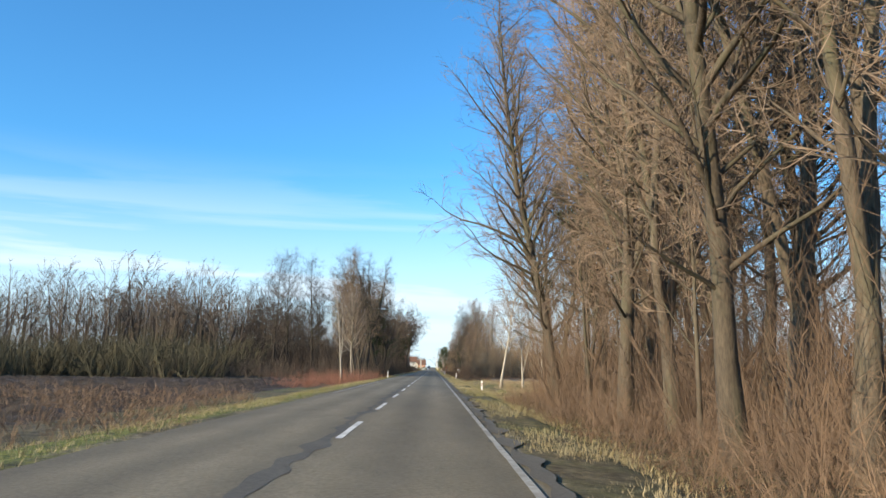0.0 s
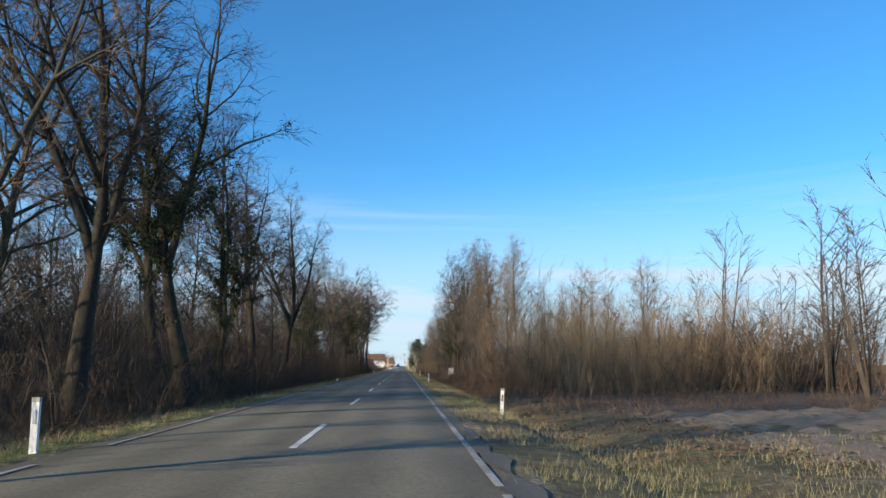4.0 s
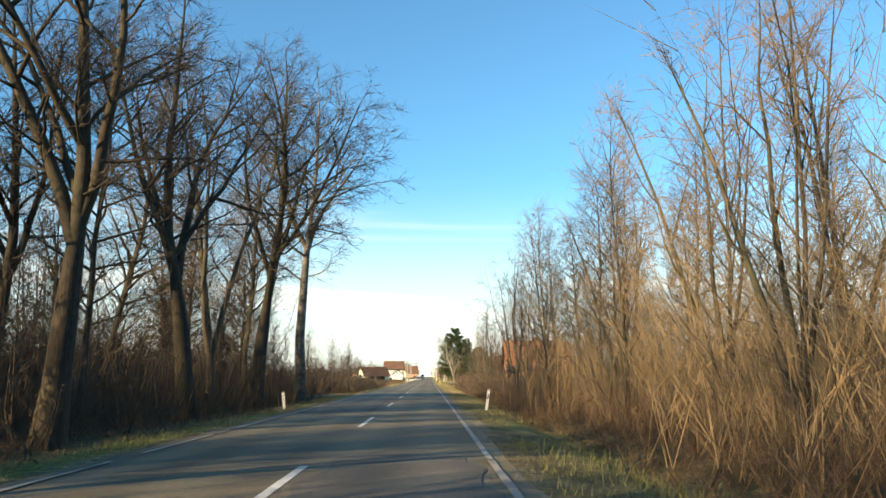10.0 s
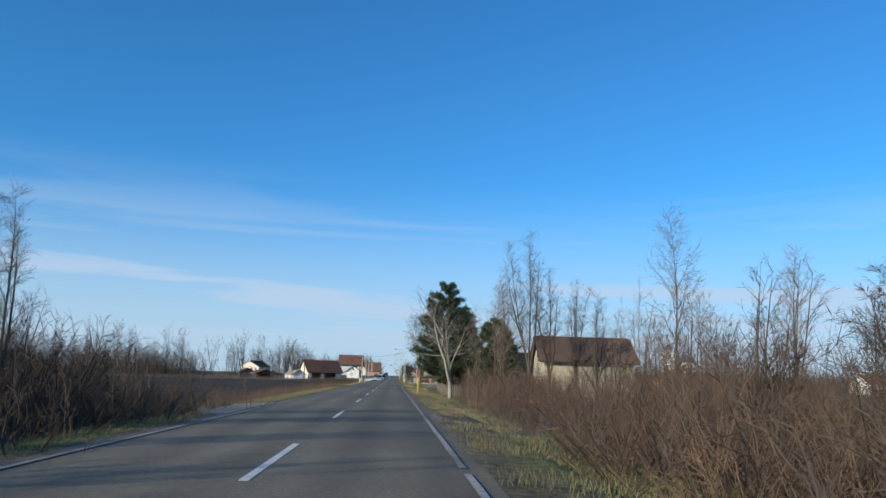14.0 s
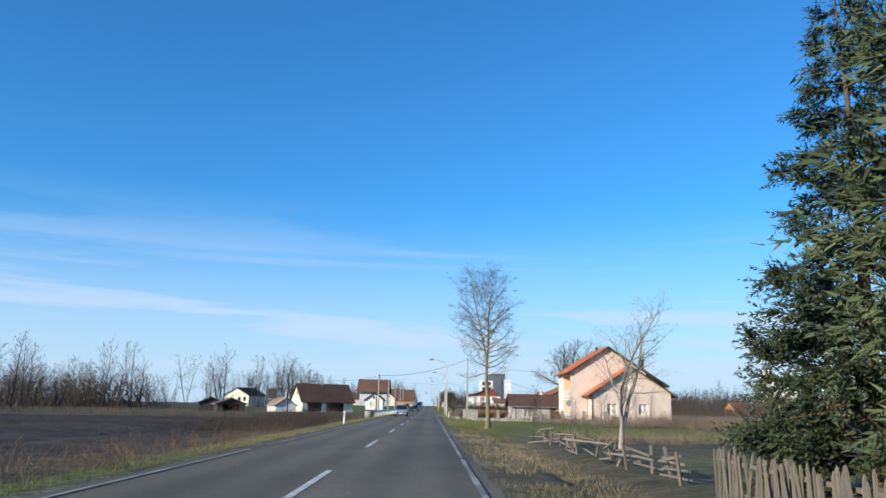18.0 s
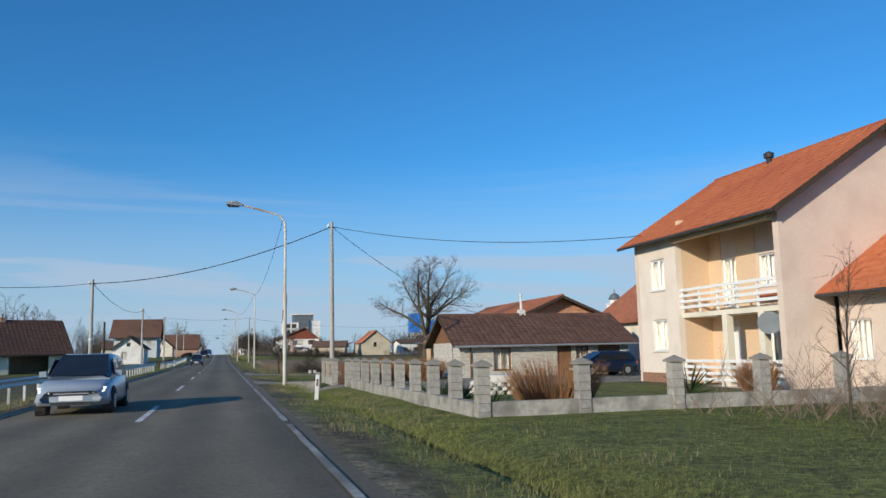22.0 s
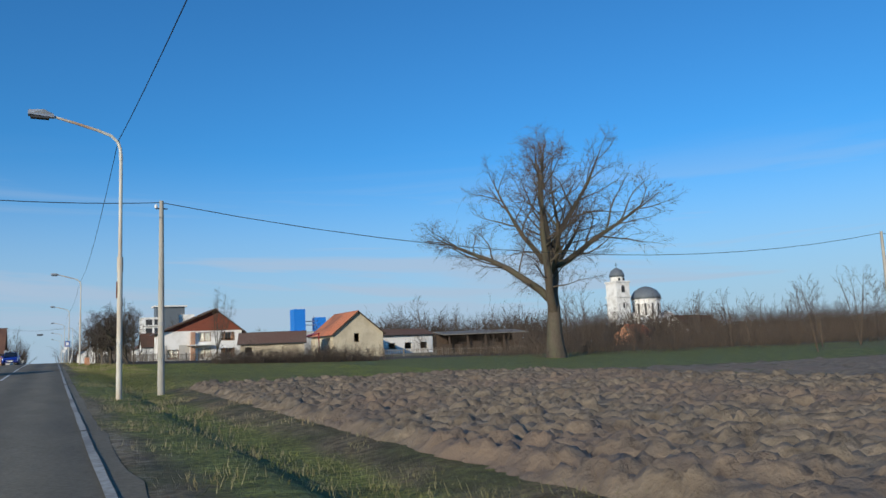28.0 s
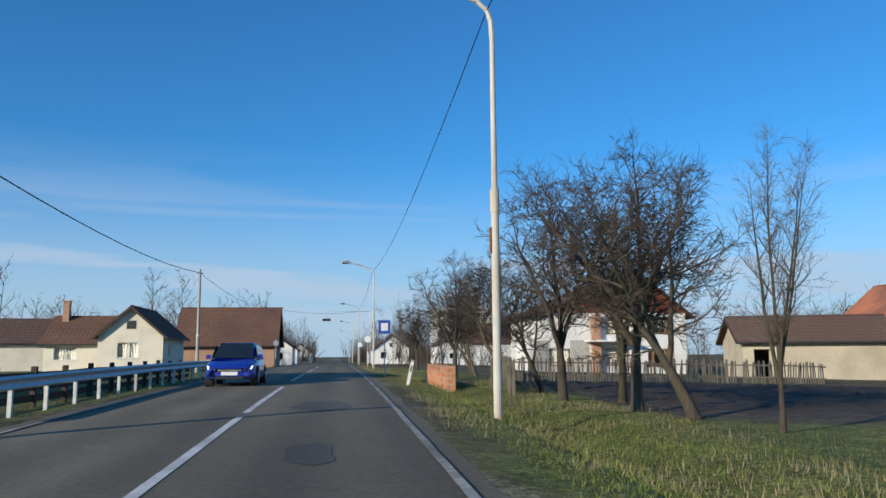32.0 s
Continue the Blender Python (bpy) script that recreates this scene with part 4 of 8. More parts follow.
tree_kind("fruit2", tree_shape(25, 5.4, 0.11, fine=1.5, limbs=56, subs=8, twigs=8, tips=2, spread=0.95, reach=0.36, forks=4, fork_at=0.28, wobble=0.16, lean=0.2, up=0.12, fan=(0.25, 0.65), twig=0.42), BARK, BLACKTWIG)
tree_kind("walnut", tree_shape(26, 9.4, 0.15, limbs=60, subs=6, twigs=3, tips=1, spread=0.9, reach=0.32, forks=5, fork_at=0.16, wobble=0.13, up=0.07, limb_up=0.09, fan=(0.35, 0.85), fine=1.4), PALE, PALETWIG, None)
tree_kind("young", tree_shape(27, 3.0, 0.03, first=0.3, limbs=18, subs=5, twigs=3, tips=1, spread=0.6, reach=0.3, up=0.12, fine=0.8, twig=0.3), BARK, DARKTWIG)
tree_kind("birch", tree_shape(28, 18, 0.30, first=0.35, fine=1.8, limbs=52, subs=9, twigs=7, tips=2, spread=1.0, reach=0.32, forks=3, fork_at=0.4, wobble=0.13, up=-0.02, limb_up=0.04, fan=(0.25, 0.5)), surf("birch_bark", (0.05, 0.042, 0.036), (0.30, 0.275, 0.24), scale=2.2, bump=0.5, stretch=(1, 1, 1.5), c3=(0.05, 0.04, 0.033)), BLACKTWIG)

LABELS = {"tall": "tall bare forest tree beside the road", "tall2": "tall bare tree with several upright stems", "tall3": "tall slender bare tree in a roadside row", "mature": "tall straight bare tree with large spreading limbs", "clump": "bare tree of several slender stems with arching twigs", "broad": "broad bare tree with dark spreading limbs",
          "ivied": "bare tree with its trunk wrapped in dark ivy", "ivied2": "bare many-stemmed tree hung with ivy", "pale": "slim bare tree with pale sunlit bark", "pale2": "twin-stemmed bare tree with pale bark",
          "slim": "thin bare sapling at the edge of a thicket", "slim2": "clump of thin bare stems in a thicket", "slim3": "thin leaning bare sapling", "lime": "bare tree with yellow lichen on a forked trunk",
          "oak": "large old bare oak with a round crown", "fruit": "gnarled bare fruit tree", "fruit2": "leaning gnarled bare fruit tree", "walnut": "bare walnut tree with pale grey limbs", "young": "young bare fruit tree on grass", "upright": "bare tree with many upright slender branches", "birch": "old birch with patchy black and white bark"}
KNOWN = {}


def plant(key, x, y, size=1.0, turn=None, tall=1.0, z=None, group=""):
    """Sets a tree of a kind on the ground."""
    t, c, iv = TREES[key]
    turn = rng.uniform(0, 360) if turn is None else turn
    z = ground_z(x, y) if z is None else z
    m = pose(x, y, z - 0.02, 0, 0, turn)
    if key in KNOWN:
        ob = copy_thing(KNOWN[key], m)
    else:
        ob = thing("sapling" if key.startswith(("slim", "young")) else "tree", LABELS[key], "tree", (x, y, z), turn)
        part("trunk", t, None, ob)
        part("crown", c, None, ob, "fine bare twigs")
        if iv:
            part("ivy", iv, None, ob, "dark green ivy leaves")
        KNOWN[key] = ob
    ob.scale = (size, size, size * tall)
    if group:
        ob["group"] = group
    return ob


# right-hand wood at the start
for x, y, k, s in ((8.6, 9.5, "tall", 1.0), (7.5, 15, "tall", 0.95), (9.9, 19.5, "tall3", 1.0), (7.6, 24, "tall", 0.95), (11.5, 12, "tall", 1.05), (12.5, 22, "tall", 1.0), (10.2, 29, "tall", 1.0), (9.0, 34, "tall3", 0.95),
                   (13.5, 33, "tall2", 1.0), (11.6, 39, "tall", 0.95), (15.5, 28, "tall3", 1.0), (16, 38, "tall", 1.05), (17, 16, "tall2", 1.05), (20, 26, "tall", 1.0), (19, 44, "tall3", 1.0), (23, 36, "tall", 1.05), (13, 4, "tall", 1), (17, 6, "tall3", 1), (7.7, 37, "tall", 0.95), (8.4, 43, "tall", 0.9), (9.4, 48.5, "tall", 0.85), (11.5, 46, "ivied2", 1.2), (14, 42, "ivied2", 1.3), (10.5, 34, "ivied2", 1.25), (8.3, 12, "tall2", 0.95), (9.3, 16.5, "tall2", 1.0), (8.2, 21, "tall2", 0.9), (10.6, 24.5, "tall2", 1.0), (8.8, 28, "tall2", 0.95), (9.6, 39.5, "tall2", 0.9), (8.0, 31.5, "slim2", 1.2), (7.8, 18, "slim", 1.2), (8.1, 26, "slim2", 1.1)):
    plant(k, x, y, s)
for x, y, k, s in ((7.7, 69.5, "pale", 0.95), (9.7, 70, "pale2", 0.78), (11.4, 70, "pale2", 0.85), (12.3, 69, "mature", 0.92), (17.8, 74, "mature", 1.0), (15.6, 76, "tall3", 0.7), (9.8, 53, "slim", 0.9), (21, 60, "tall", 1.0), (24, 66, "tall2", 0.95), (12.2, 74, "slim2", 1.1), (23, 78, "slim", 1.3),
                   (26, 83, "slim2", 1.4), (28, 72, "tall3", 0.9), (31, 80, "slim", 1.5), (15.5, 57, "slim3", 1.0)):
    plant(k, x, y, s)
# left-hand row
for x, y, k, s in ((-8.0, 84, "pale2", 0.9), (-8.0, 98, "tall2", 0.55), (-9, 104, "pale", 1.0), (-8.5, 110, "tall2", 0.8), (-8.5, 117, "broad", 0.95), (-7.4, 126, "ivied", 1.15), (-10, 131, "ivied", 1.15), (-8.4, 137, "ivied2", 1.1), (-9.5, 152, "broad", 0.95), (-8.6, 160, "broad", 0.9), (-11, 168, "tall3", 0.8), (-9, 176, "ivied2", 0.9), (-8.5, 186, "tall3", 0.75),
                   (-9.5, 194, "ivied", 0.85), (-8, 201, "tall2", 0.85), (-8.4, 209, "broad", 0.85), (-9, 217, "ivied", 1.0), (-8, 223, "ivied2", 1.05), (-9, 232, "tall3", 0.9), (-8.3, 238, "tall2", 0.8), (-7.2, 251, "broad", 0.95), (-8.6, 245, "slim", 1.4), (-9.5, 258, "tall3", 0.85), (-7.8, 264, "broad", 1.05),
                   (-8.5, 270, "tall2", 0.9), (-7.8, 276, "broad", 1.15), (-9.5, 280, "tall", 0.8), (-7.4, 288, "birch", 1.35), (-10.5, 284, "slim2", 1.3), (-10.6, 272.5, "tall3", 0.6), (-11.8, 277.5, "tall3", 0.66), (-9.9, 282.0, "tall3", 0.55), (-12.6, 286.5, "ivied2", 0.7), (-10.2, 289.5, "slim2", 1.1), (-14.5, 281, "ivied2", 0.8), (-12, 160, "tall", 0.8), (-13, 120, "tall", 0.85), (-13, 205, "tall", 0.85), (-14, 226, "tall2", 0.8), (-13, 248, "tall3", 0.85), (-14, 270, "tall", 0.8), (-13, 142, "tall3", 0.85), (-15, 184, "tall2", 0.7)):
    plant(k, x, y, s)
# right-hand row, further on
for x, y, k, s in ((9.5, 180, "tall2", 0.62), (9.6, 190, "tall3", 0.75), (10.4, 214, "ivied2", 1.05), (11.6, 218.5, "ivied2", 1.0), (9.8, 207.5, "tall3", 0.95), (13.2, 211, "ivied", 0.85), (15.5, 191, "pale", 1.3), (9.4, 219, "ivied2", 0.85), (11.2, 205.5, "tall3", 1.0), (12.4, 207.5, "tall3", 0.95), (11.9, 203, "tall2", 0.8), (13, 206, "tall", 0.85), (12.5, 186, "tall3", 0.8), (14, 198, "tall2", 0.85), (16, 190, "tall", 0.8), (9.0, 224, "slim2", 1.3), (8.2, 229, "tall3", 0.62), (9.8, 232, "slim2", 1.5), (8.4, 238, "slim2", 1.35),
                   (10.5, 242, "tall2", 0.6), (8.6, 246, "slim2", 1.4), (9.5, 252, "slim2", 1.5), (8.5, 258, "slim", 1.3), (9.6, 263, "slim2", 1.35), (8.2, 272, "slim3", 1.3), (8.8, 278, "slim", 1.35), (9.5, 283, "slim2", 1.2), (8.0, 288, "slim3", 1.2), (9.0, 293, "slim", 1.1), (8.7, 299, "slim3", 1.0), (11, 230, "tall3", 0.7), (12, 250, "tall2", 0.6), (12, 270, "slim", 1.5), (13, 287, "slim2", 1.3)):
    plant(k, x, y, s)
for i in range(34):
    x, y = rng.uniform(8.2, 22), rng.uniform(146, 182)
    plant(rng.choice(("slim", "slim2", "slim3")), x, y, rng.uniform(0.7, 1.1) * (1 + 0.02 * (x - 8)), group="saplings of the roadside thicket")
for i in range(30):
    x, y = rng.uniform(11, 24), rng.uniform(215, 300)
    plant(rng.choice(("slim", "slim2", "tall3")), x, y, rng.uniform(0.6, 1.15) if x > 13 else 0.7, group="trees of the roadside thicket")
for i in range(34):
    x, y = rng.uniform(-30, -13), rng.uniform(112, 292)
    plant(rng.choice(("tall3", "ivied2", "tall3", "broad")), x, y, rng.uniform(0.6, 0.95), group="trees behind the roadside row")
for x, y, k, s in ((-15, 318, "upright", 0.82), (-12.5, 326, "upright", 0.8), (-10.5, 333, "upright", 0.75), (-9.0, 340, "upright", 0.68), (-18, 322, "slim2", 0.9), (-13.5, 338, "slim2", 0.85), (-20, 312, "slim2", 0.9), (-16, 330, "upright", 0.8)):
    plant(k, x, y, s)
for x, y, s in ((10.0, 319.2, 0.75), (9.4, 316.0, 0.6), (10.1, 329.5, 0.7), (9.6, 334, 0.6)):
    plant("fruit", x, y, s)
for x, y, k, s in ((8.4, 290.2, "clump", 0.95), (9.6, 293.5, "clump", 0.85)):
    plant(k, x, y, s)
# beside and after the brick house
for x, y, k, s in ((8.2, 318, "upright", 1.0), (8.8, 308, "slim3", 0.5), (9.2, 338, "slim", 0.7), (9.8, 345, "slim2", 0.55), (6.9, 365, "slim2", 0.72), (9.3, 371, "slim", 0.9), (12.0, 393.6, "slim2", 1.4), (11.6, 389.5, "slim", 1.2), (13.3, 383.6, "upright", 1.45), (14.5, 381, "upright", 1.1), (16, 362, "slim2", 0.9), (15.5, 376, "upright", 0.95), (18, 380, "upright", 0.9),
                   (24, 338, "upright", 0.85), (20, 352, "slim", 0.9), (22, 366, "slim2", 0.9), (26, 378, "slim", 1.0)):
    plant(k, x, y, s)
plant("walnut", 7.0, 389.0, 1.2, turn=40)
plant("walnut", 10.4, 440.2, 0.78, turn=200)
plant("lime", 6.98, 473, 1.02, turn=15)
plant("oak", 49, 671, 1.1, turn=70)
for x, y in ((7.3, 446), (10.5, 489), (13, 493), (16, 497), (19, 500), (22, 498), (12, 481), (17, 487), (24, 503), (26, 498), (29, 502), (15, 502.5)):
    plant("young", x, y, rng.uniform(0.95, 1.4), group="young fruit trees on the lawn")
for x, y, k, s in ((6.4, 557.0, "fruit", 0.76), (9.3, 561.5, "fruit2", 0.5), (9.6, 691.8, "fruit2", 1.25), (9.75, 688.8, "upright", 0.58), (8.9, 693.6, "fruit", 1.25), (9.8, 697.0, "fruit2", 1.15), (8.2, 697.5, "fruit", 1.2), (8.8, 702, "fruit2", 1.0), (7.6, 705, "fruit", 1.0), (17.7, 687.2, "upright", 0.78),
                   (7.8, 716, "fruit", 1.2), (10, 722, "fruit2", 1.2), (12, 735, "fruit2", 1.2), (9, 748, "fruit", 1.2), (8, 757, "slim2", 0.9), (13, 760, "slim2", 1.0), (11, 775, "fruit", 1.3), (12, 560.5, "young", 0.7), (21, 559, "young", 0.8)):
    plant(k, x, y, s)


# ---------------------------------------------------------------- conifers
def conifer(seed, height, girth, whorls, reach, droop, density, blade, bare=0.12, spiky=False):
    r = random.Random(seed)
    wood, needles = Geo(), Geo()
    pts = path(r, (0, 0, -0.2), Vector((0, 0, 1)), height, 8, 0.015, 0.02)
    wood.tube(pts, [girth * (1 - 0.95 * i / 8) for i in range(9)], 8, caps=False)
    for i in range(whorls):
        t = bare + (0.985 - bare) * i / whorls
        p, d = along(pts, t)
        for _ in range(r.choice((4, 5, 5, 6))):
            w = r.uniform(0, 2 * math.pi)
            f = (1 - t) ** 0.75 if spiky else min(1.0, 1.25 * (1 - t) ** 0.6)
            ln = reach * f * r.uniform(0.65, 1.12) + 0.25
            lp = path(r, p, Vector((math.cos(w), math.sin(w), r.uniform(-droop, 0.35 - droop))).normalized(), ln, 4, 0.09, 0.05 if not spiky else 0.02)
            r0 = max(0.010, girth * 0.2 * (1 - t))
            wood.tube(lp, [r0, r0 * 0.8, r0 * 0.6, r0 * 0.4, r0 * 0.15], 4, caps=False)
            for _ in range(int(density * ln)):
                q, qd = along(lp, r.uniform(0.2, 1.0) ** 0.7)
                sd = side(qd, r, r.uniform(0.3, 1.0))
                sl = (0.25 + 0.22 * ln * r.random())
                e = q + sd * sl + Vector((0, 0, -0.12 * sl if spiky else 0.10 * sl))
                for _ in range(11):
                    u = r.random()
                    c = q.lerp(e, u)
                    nd = side((e - q).normalized(), r, r.uniform(0.4, 1.0)) * blade * r.uniform(0.7, 1.2)
                    o = nd.orthogonal().normalized() * 0.027
                    needles.add([tuple(c + o), tuple(c - o), tuple(c + nd)], [(0, 1, 2)])
    return wood, needles


PINEBARK = surf("pine_bark", (0.085, 0.05, 0.032), (0.16, 0.10, 0.068), scale=5, bump=0.9, stretch=(3, 3, 1), c3=(0.10, 0.09, 0.078))
for x, y, h, sp, sd, rch in ((8.0, 406.8, 12.8, False, 5, 3.7), (9.6, 412.5, 10.5, False, 6, 3.2), (12.6, 401.5, 8.2, False, 7, 2.5), (10.9, 421.0, 11.5, True, 8, 2.5), (14.5, 406, 7.0, True, 9, 2.2)):
    w, nd = conifer(sd, h, 0.19 if h > 8 else 0.12, 44 if sp else 34, rch, 0.25 if sp else 0.0, 26 if sp else 28, 0.13 if sp else 0.20, bare=0.03 if sp else 0.10, spiky=sp)
    ob = thing("spruce" if sp else "pine", "dark green spruce with drooping twigs behind a fence" if sp else "green pine with reddish bark behind a picket fence", "conifer", (x, y, ground_z(x, y)))
    part("trunk", w, PINEBARK, ob, smooth=True)
    part("needles", nd, SPRUCEM if sp else NEEDLE, ob, "green needles")
w, nd = conifer(12, 9, 0.16, 16, 2.0, 0.25, 9, 0.2, bare=0.03, spiky=True)
far_spruce = None
for x, y, s in ((-105, 640, 1.1), (-99, 642, 1.25), (-91, 646, 1.2), (52, 905, 1.25)):
    if far_spruce is None:
        far_spruce = thing("spruce", "distant dark green spruce tree", "conifer", (x, y, -0.3))
        part("trunk", w, PINEBARK, far_spruce)
        part("needles", nd, SPRUCEM, far_spruce)
        far_spruce.scale = (s, s, s)
    else:
        copy_thing(far_spruce, pose(x, y, -0.3, 0, 0, x)).scale = (s, s, s)


# ---------------------------------------------------------------- thickets, far woods, grass
def brush_shape(seed, w, stems, low, high, kids, thick=0.008, arch=0.3, open_=1.0):
    r = random.Random(seed)
    g = Geo()
    for _ in range(stems):
        p = Vector((r.uniform(-w, w), r.uniform(-w, w), -0.1))
        h = r.uniform(low, high)
        pts = path(r, p, Vector((r.uniform(-1, 1) * arch * 1.25, r.uniform(-1, 1) * arch * 1.25, 1)).normalized(), h, 3, 0.2, 0.0)
        th = thick * r.uniform(0.7, 1.3)
        g.ribbon([pts[0], pts[1], pts[3]], th)
        g.ribbon([pts[0] + Vector((0, th, 0)), pts[2], pts[3]], th * 0.8)
        for _ in range(kids):
            q, qd = along(pts, r.uniform(0.1, 0.97))
            ln = h * r.uniform(0.1, 0.32)
            e = q + side(qd, r, r.uniform(0.3, 0.95) * open_) * ln
            g.ribbon([q, e], thick * 0.6)
            m = q.lerp(e, r.uniform(0.3, 0.7))
            g.ribbon([m, m + side((e - q).normalized(), r, r.uniform(0.4, 0.9)) * ln * 0.6], thick * 0.45)
    return arrays(g)


THICK = [brush_shape(31 + i, 1.9, 44, 1.2, 3.5, 11, 0.0085, 0.42) for i in range(4)]
LOWB = [brush_shape(41 + i, 1.3, 32, 0.5, 1.5, 9, 0.0065, 0.7) for i in range(4)]
TALLB = [brush_shape(51 + i, 1.9, 44, 2.6, 6.8, 13, 0.011, 0.12, 0.65) for i in range(4)]


def thicket(name, shapes, spots, mat, label):
    v, t = strew(shapes, spots)
    return tagged(new(name, big_mesh(name, v, t, mat)), label, "thicket", kind="stuff")


def spots(x0, x1, y0, y1, gap, r, lo=0.8, hi=1.2, n=4, tall=1.0, keep=None):
    out = []
    y = y0
    while y < y1:
        x = x0 + r.uniform(0, gap * 0.5)
        while x < x1:
            px, py = x + r.gauss(0, gap * 0.2), y + r.gauss(0, gap * 0.2)
            if keep is None or keep(px, py):
                out.append((r.randrange(n), px, py, ground_z(px, py), r.uniform(0, 6.3), r.uniform(lo, hi), tall * r.uniform(0.85, 1.15)))
            x += gap
        y += gap
    return out


rr = random.Random(99)
thicket("thicket", THICK, spots(8.4, 14, 5, 47, 2.5, rr, 0.6, 0.95) + spots(7.0, 8.6, 8, 47, 1.5, rr, 0.35, 0.6) + spots(14, 26, 6, 47, 4.6, rr, 0.9, 1.3), BRUSH, "dense brown leafless brush under trees")
thicket("thicket", THICK, spots(9.0, 17, 137, 188, 2.8, rr, 0.8, 1.1) + spots(17, 60, 136, 165, 6, rr, 1.0, 1.4), BRUSH, "reddish-brown leafless thicket beside a field")
# darker than the brush before it: shade of the opposite trees, in the colour
thicket("thicket", THICK, spots(8.2, 12.5, 188, 222, 2.3, rr, 0.5, 0.85), DARKTWIG, "leafless brush under ivied trees, coloured as shaded")
thicket("thicket", TALLB, spots(8.6, 14.5, 222, 282, 3.0, rr, 0.85, 1.2), STRAW, "tall straw-coloured willow stems")
thicket("thicket", THICK, spots(7.7, 10.5, 222, 304, 2.4, rr, 0.45, 0.8), BRUSH, "brown brush along a ditch")
thicket("thicket", THICK, spots(7.4, 10.4, 327, 383, 2.4, rr, 0.55, 0.85) + spots(9.5, 14, 370, 388, 1.9, rr, 0.7, 1.0) + spots(12, 26, 338, 383, 4.5, rr, 0.8, 1.3), BRUSH, "brown brush after a brick house")
thicket("thicket", LOWB, spots(7.4, 12, 304, 340, 1.5, rr, 0.9, 1.9, keep=lambda x, y: not (x > 10.3 and 319 < y < 330)), BRUSH, "thorny brush before a brick house")
# bank brush in the dark twig tone: its shade is in the colour
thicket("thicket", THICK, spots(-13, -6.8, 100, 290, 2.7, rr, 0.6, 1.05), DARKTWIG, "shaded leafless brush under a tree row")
thicket("thicket", LOWB, spots(-8.0, -5.9, 86, 290, 2.2, rr, 0.7, 1.2), BRUSH, "low brown brush on a bank")
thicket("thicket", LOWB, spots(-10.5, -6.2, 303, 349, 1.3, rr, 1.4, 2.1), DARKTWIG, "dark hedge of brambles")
thicket("thicket", LOWB, spots(-9.5, -5.5, 60, 106, 1.8, rr, 0.7, 1.5, keep=lambda x, y: y > 78 or x < -7), REDBRUSH, "reddish leafless brush on a verge")
thicket("thicket", LOWB, spots(-16, -5.6, 8, 42, 2.0, rr, 0.5, 1.0), BRUSH, "brown weeds at a field edge")
thicket("thicket", LOWB, spots(-8, -5.6, 352, 505, 1.7, rr, 0.3, 0.75), BRUSH, "dry brown weeds along a field")
thicket("thicket", THICK, spots(-34, -14, 98, 112, 4.0, rr, 0.8, 1.2), DARKTWIG, "dark belt of brush behind a field")
thicket("thicket", LOWB, spots(6.8, 22, 119, 136, 2.0, rr, 0.3, 0.7), BRUSH, "low brown weeds on rough ground")
thicket("thicket", LOWB, spots(7.5, 26, 50, 104, 2.7, rr, 0.25, 0.6), STRAW, "dry tussocks on a meadow")
thicket("thicket", LOWB, spots(8.0, 10.7, 313, 337, 1.15, rr, 1.5, 2.1), DARKTWIG, "dark thorn thicket before a brick wall")
thicket("thicket", LOWB, spots(13, 32, 489, 505.5, 2.3, rr, 0.9, 1.6, keep=lambda x, y: x > 13 + (505 - y) * 0.4), TWIG, "rows of leafless berry bushes on a lawn")
thicket("thicket", LOWB, spots(-13, -7.4, 452, 506, 1.5, rr, 0.6, 1.15), DARKTWIG, "dark low brush beside a field")
thicket("thicket", LOWB, spots(27, 62, 450, 508, 3.6, rr, 0.8, 1.5), STRAW, "tall dry brown weeds on waste land")
thicket("thicket", LOWB, spots(9.5, 26, 446, 456, 1.9, rr, 0.35, 0.7), STRAW, "dry grass by a broken fence")
thicket("thicket", LOWB, spots(6.9, 9.0, 567, 600, 1.7, rr, 0.35, 0.7), STRAW, "dry brown grass along a ploughed field")
thicket("thicket", THICK, spots(48, 120, 672, 700, 4.2, rr, 0.5, 1.5), DARKTWIG, "brown hedge behind a ploughed field")
thicket("thicket", LOWB, spots(18, 34, 684, 689, 1.15, rr, 1.3, 2.0), DARKTWIG, "heap of cut branches on grass")
thicket("thicket", LOWB, spots(8.8, 10.3, 558.0, 560.2, 0.5, rr, 0.8, 1.25), DARKTWIG, "dark leafless garden shrub")
thicket("thicket", LOWB, spots(-60, -9, 500, 520, 3.5, rr, 0.6, 1.2), BRUSH, "dry weeds before farm sheds")


FARB = [brush_shape(61 + i, 2.6, 26, 1.4, 4.2, 7, 0.028, 0.35) for i in range(4)]
# dark tone paints the shade under the left-hand wood into these stems
thicket("thicket", FARB, spots(-14, -9, 112, 290, 3.2, rr, 0.6, 1.0) + spots(-24, -13, 303, 346, 3.6, rr, 0.5, 0.8), DARKTWIG, "dense undergrowth behind a tree row, shade in its colour")
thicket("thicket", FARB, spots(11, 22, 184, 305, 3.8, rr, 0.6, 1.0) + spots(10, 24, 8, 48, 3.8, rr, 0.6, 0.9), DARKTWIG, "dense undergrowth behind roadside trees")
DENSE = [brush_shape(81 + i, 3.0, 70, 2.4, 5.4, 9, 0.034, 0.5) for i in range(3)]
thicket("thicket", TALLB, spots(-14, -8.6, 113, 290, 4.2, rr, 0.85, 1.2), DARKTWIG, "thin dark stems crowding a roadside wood")
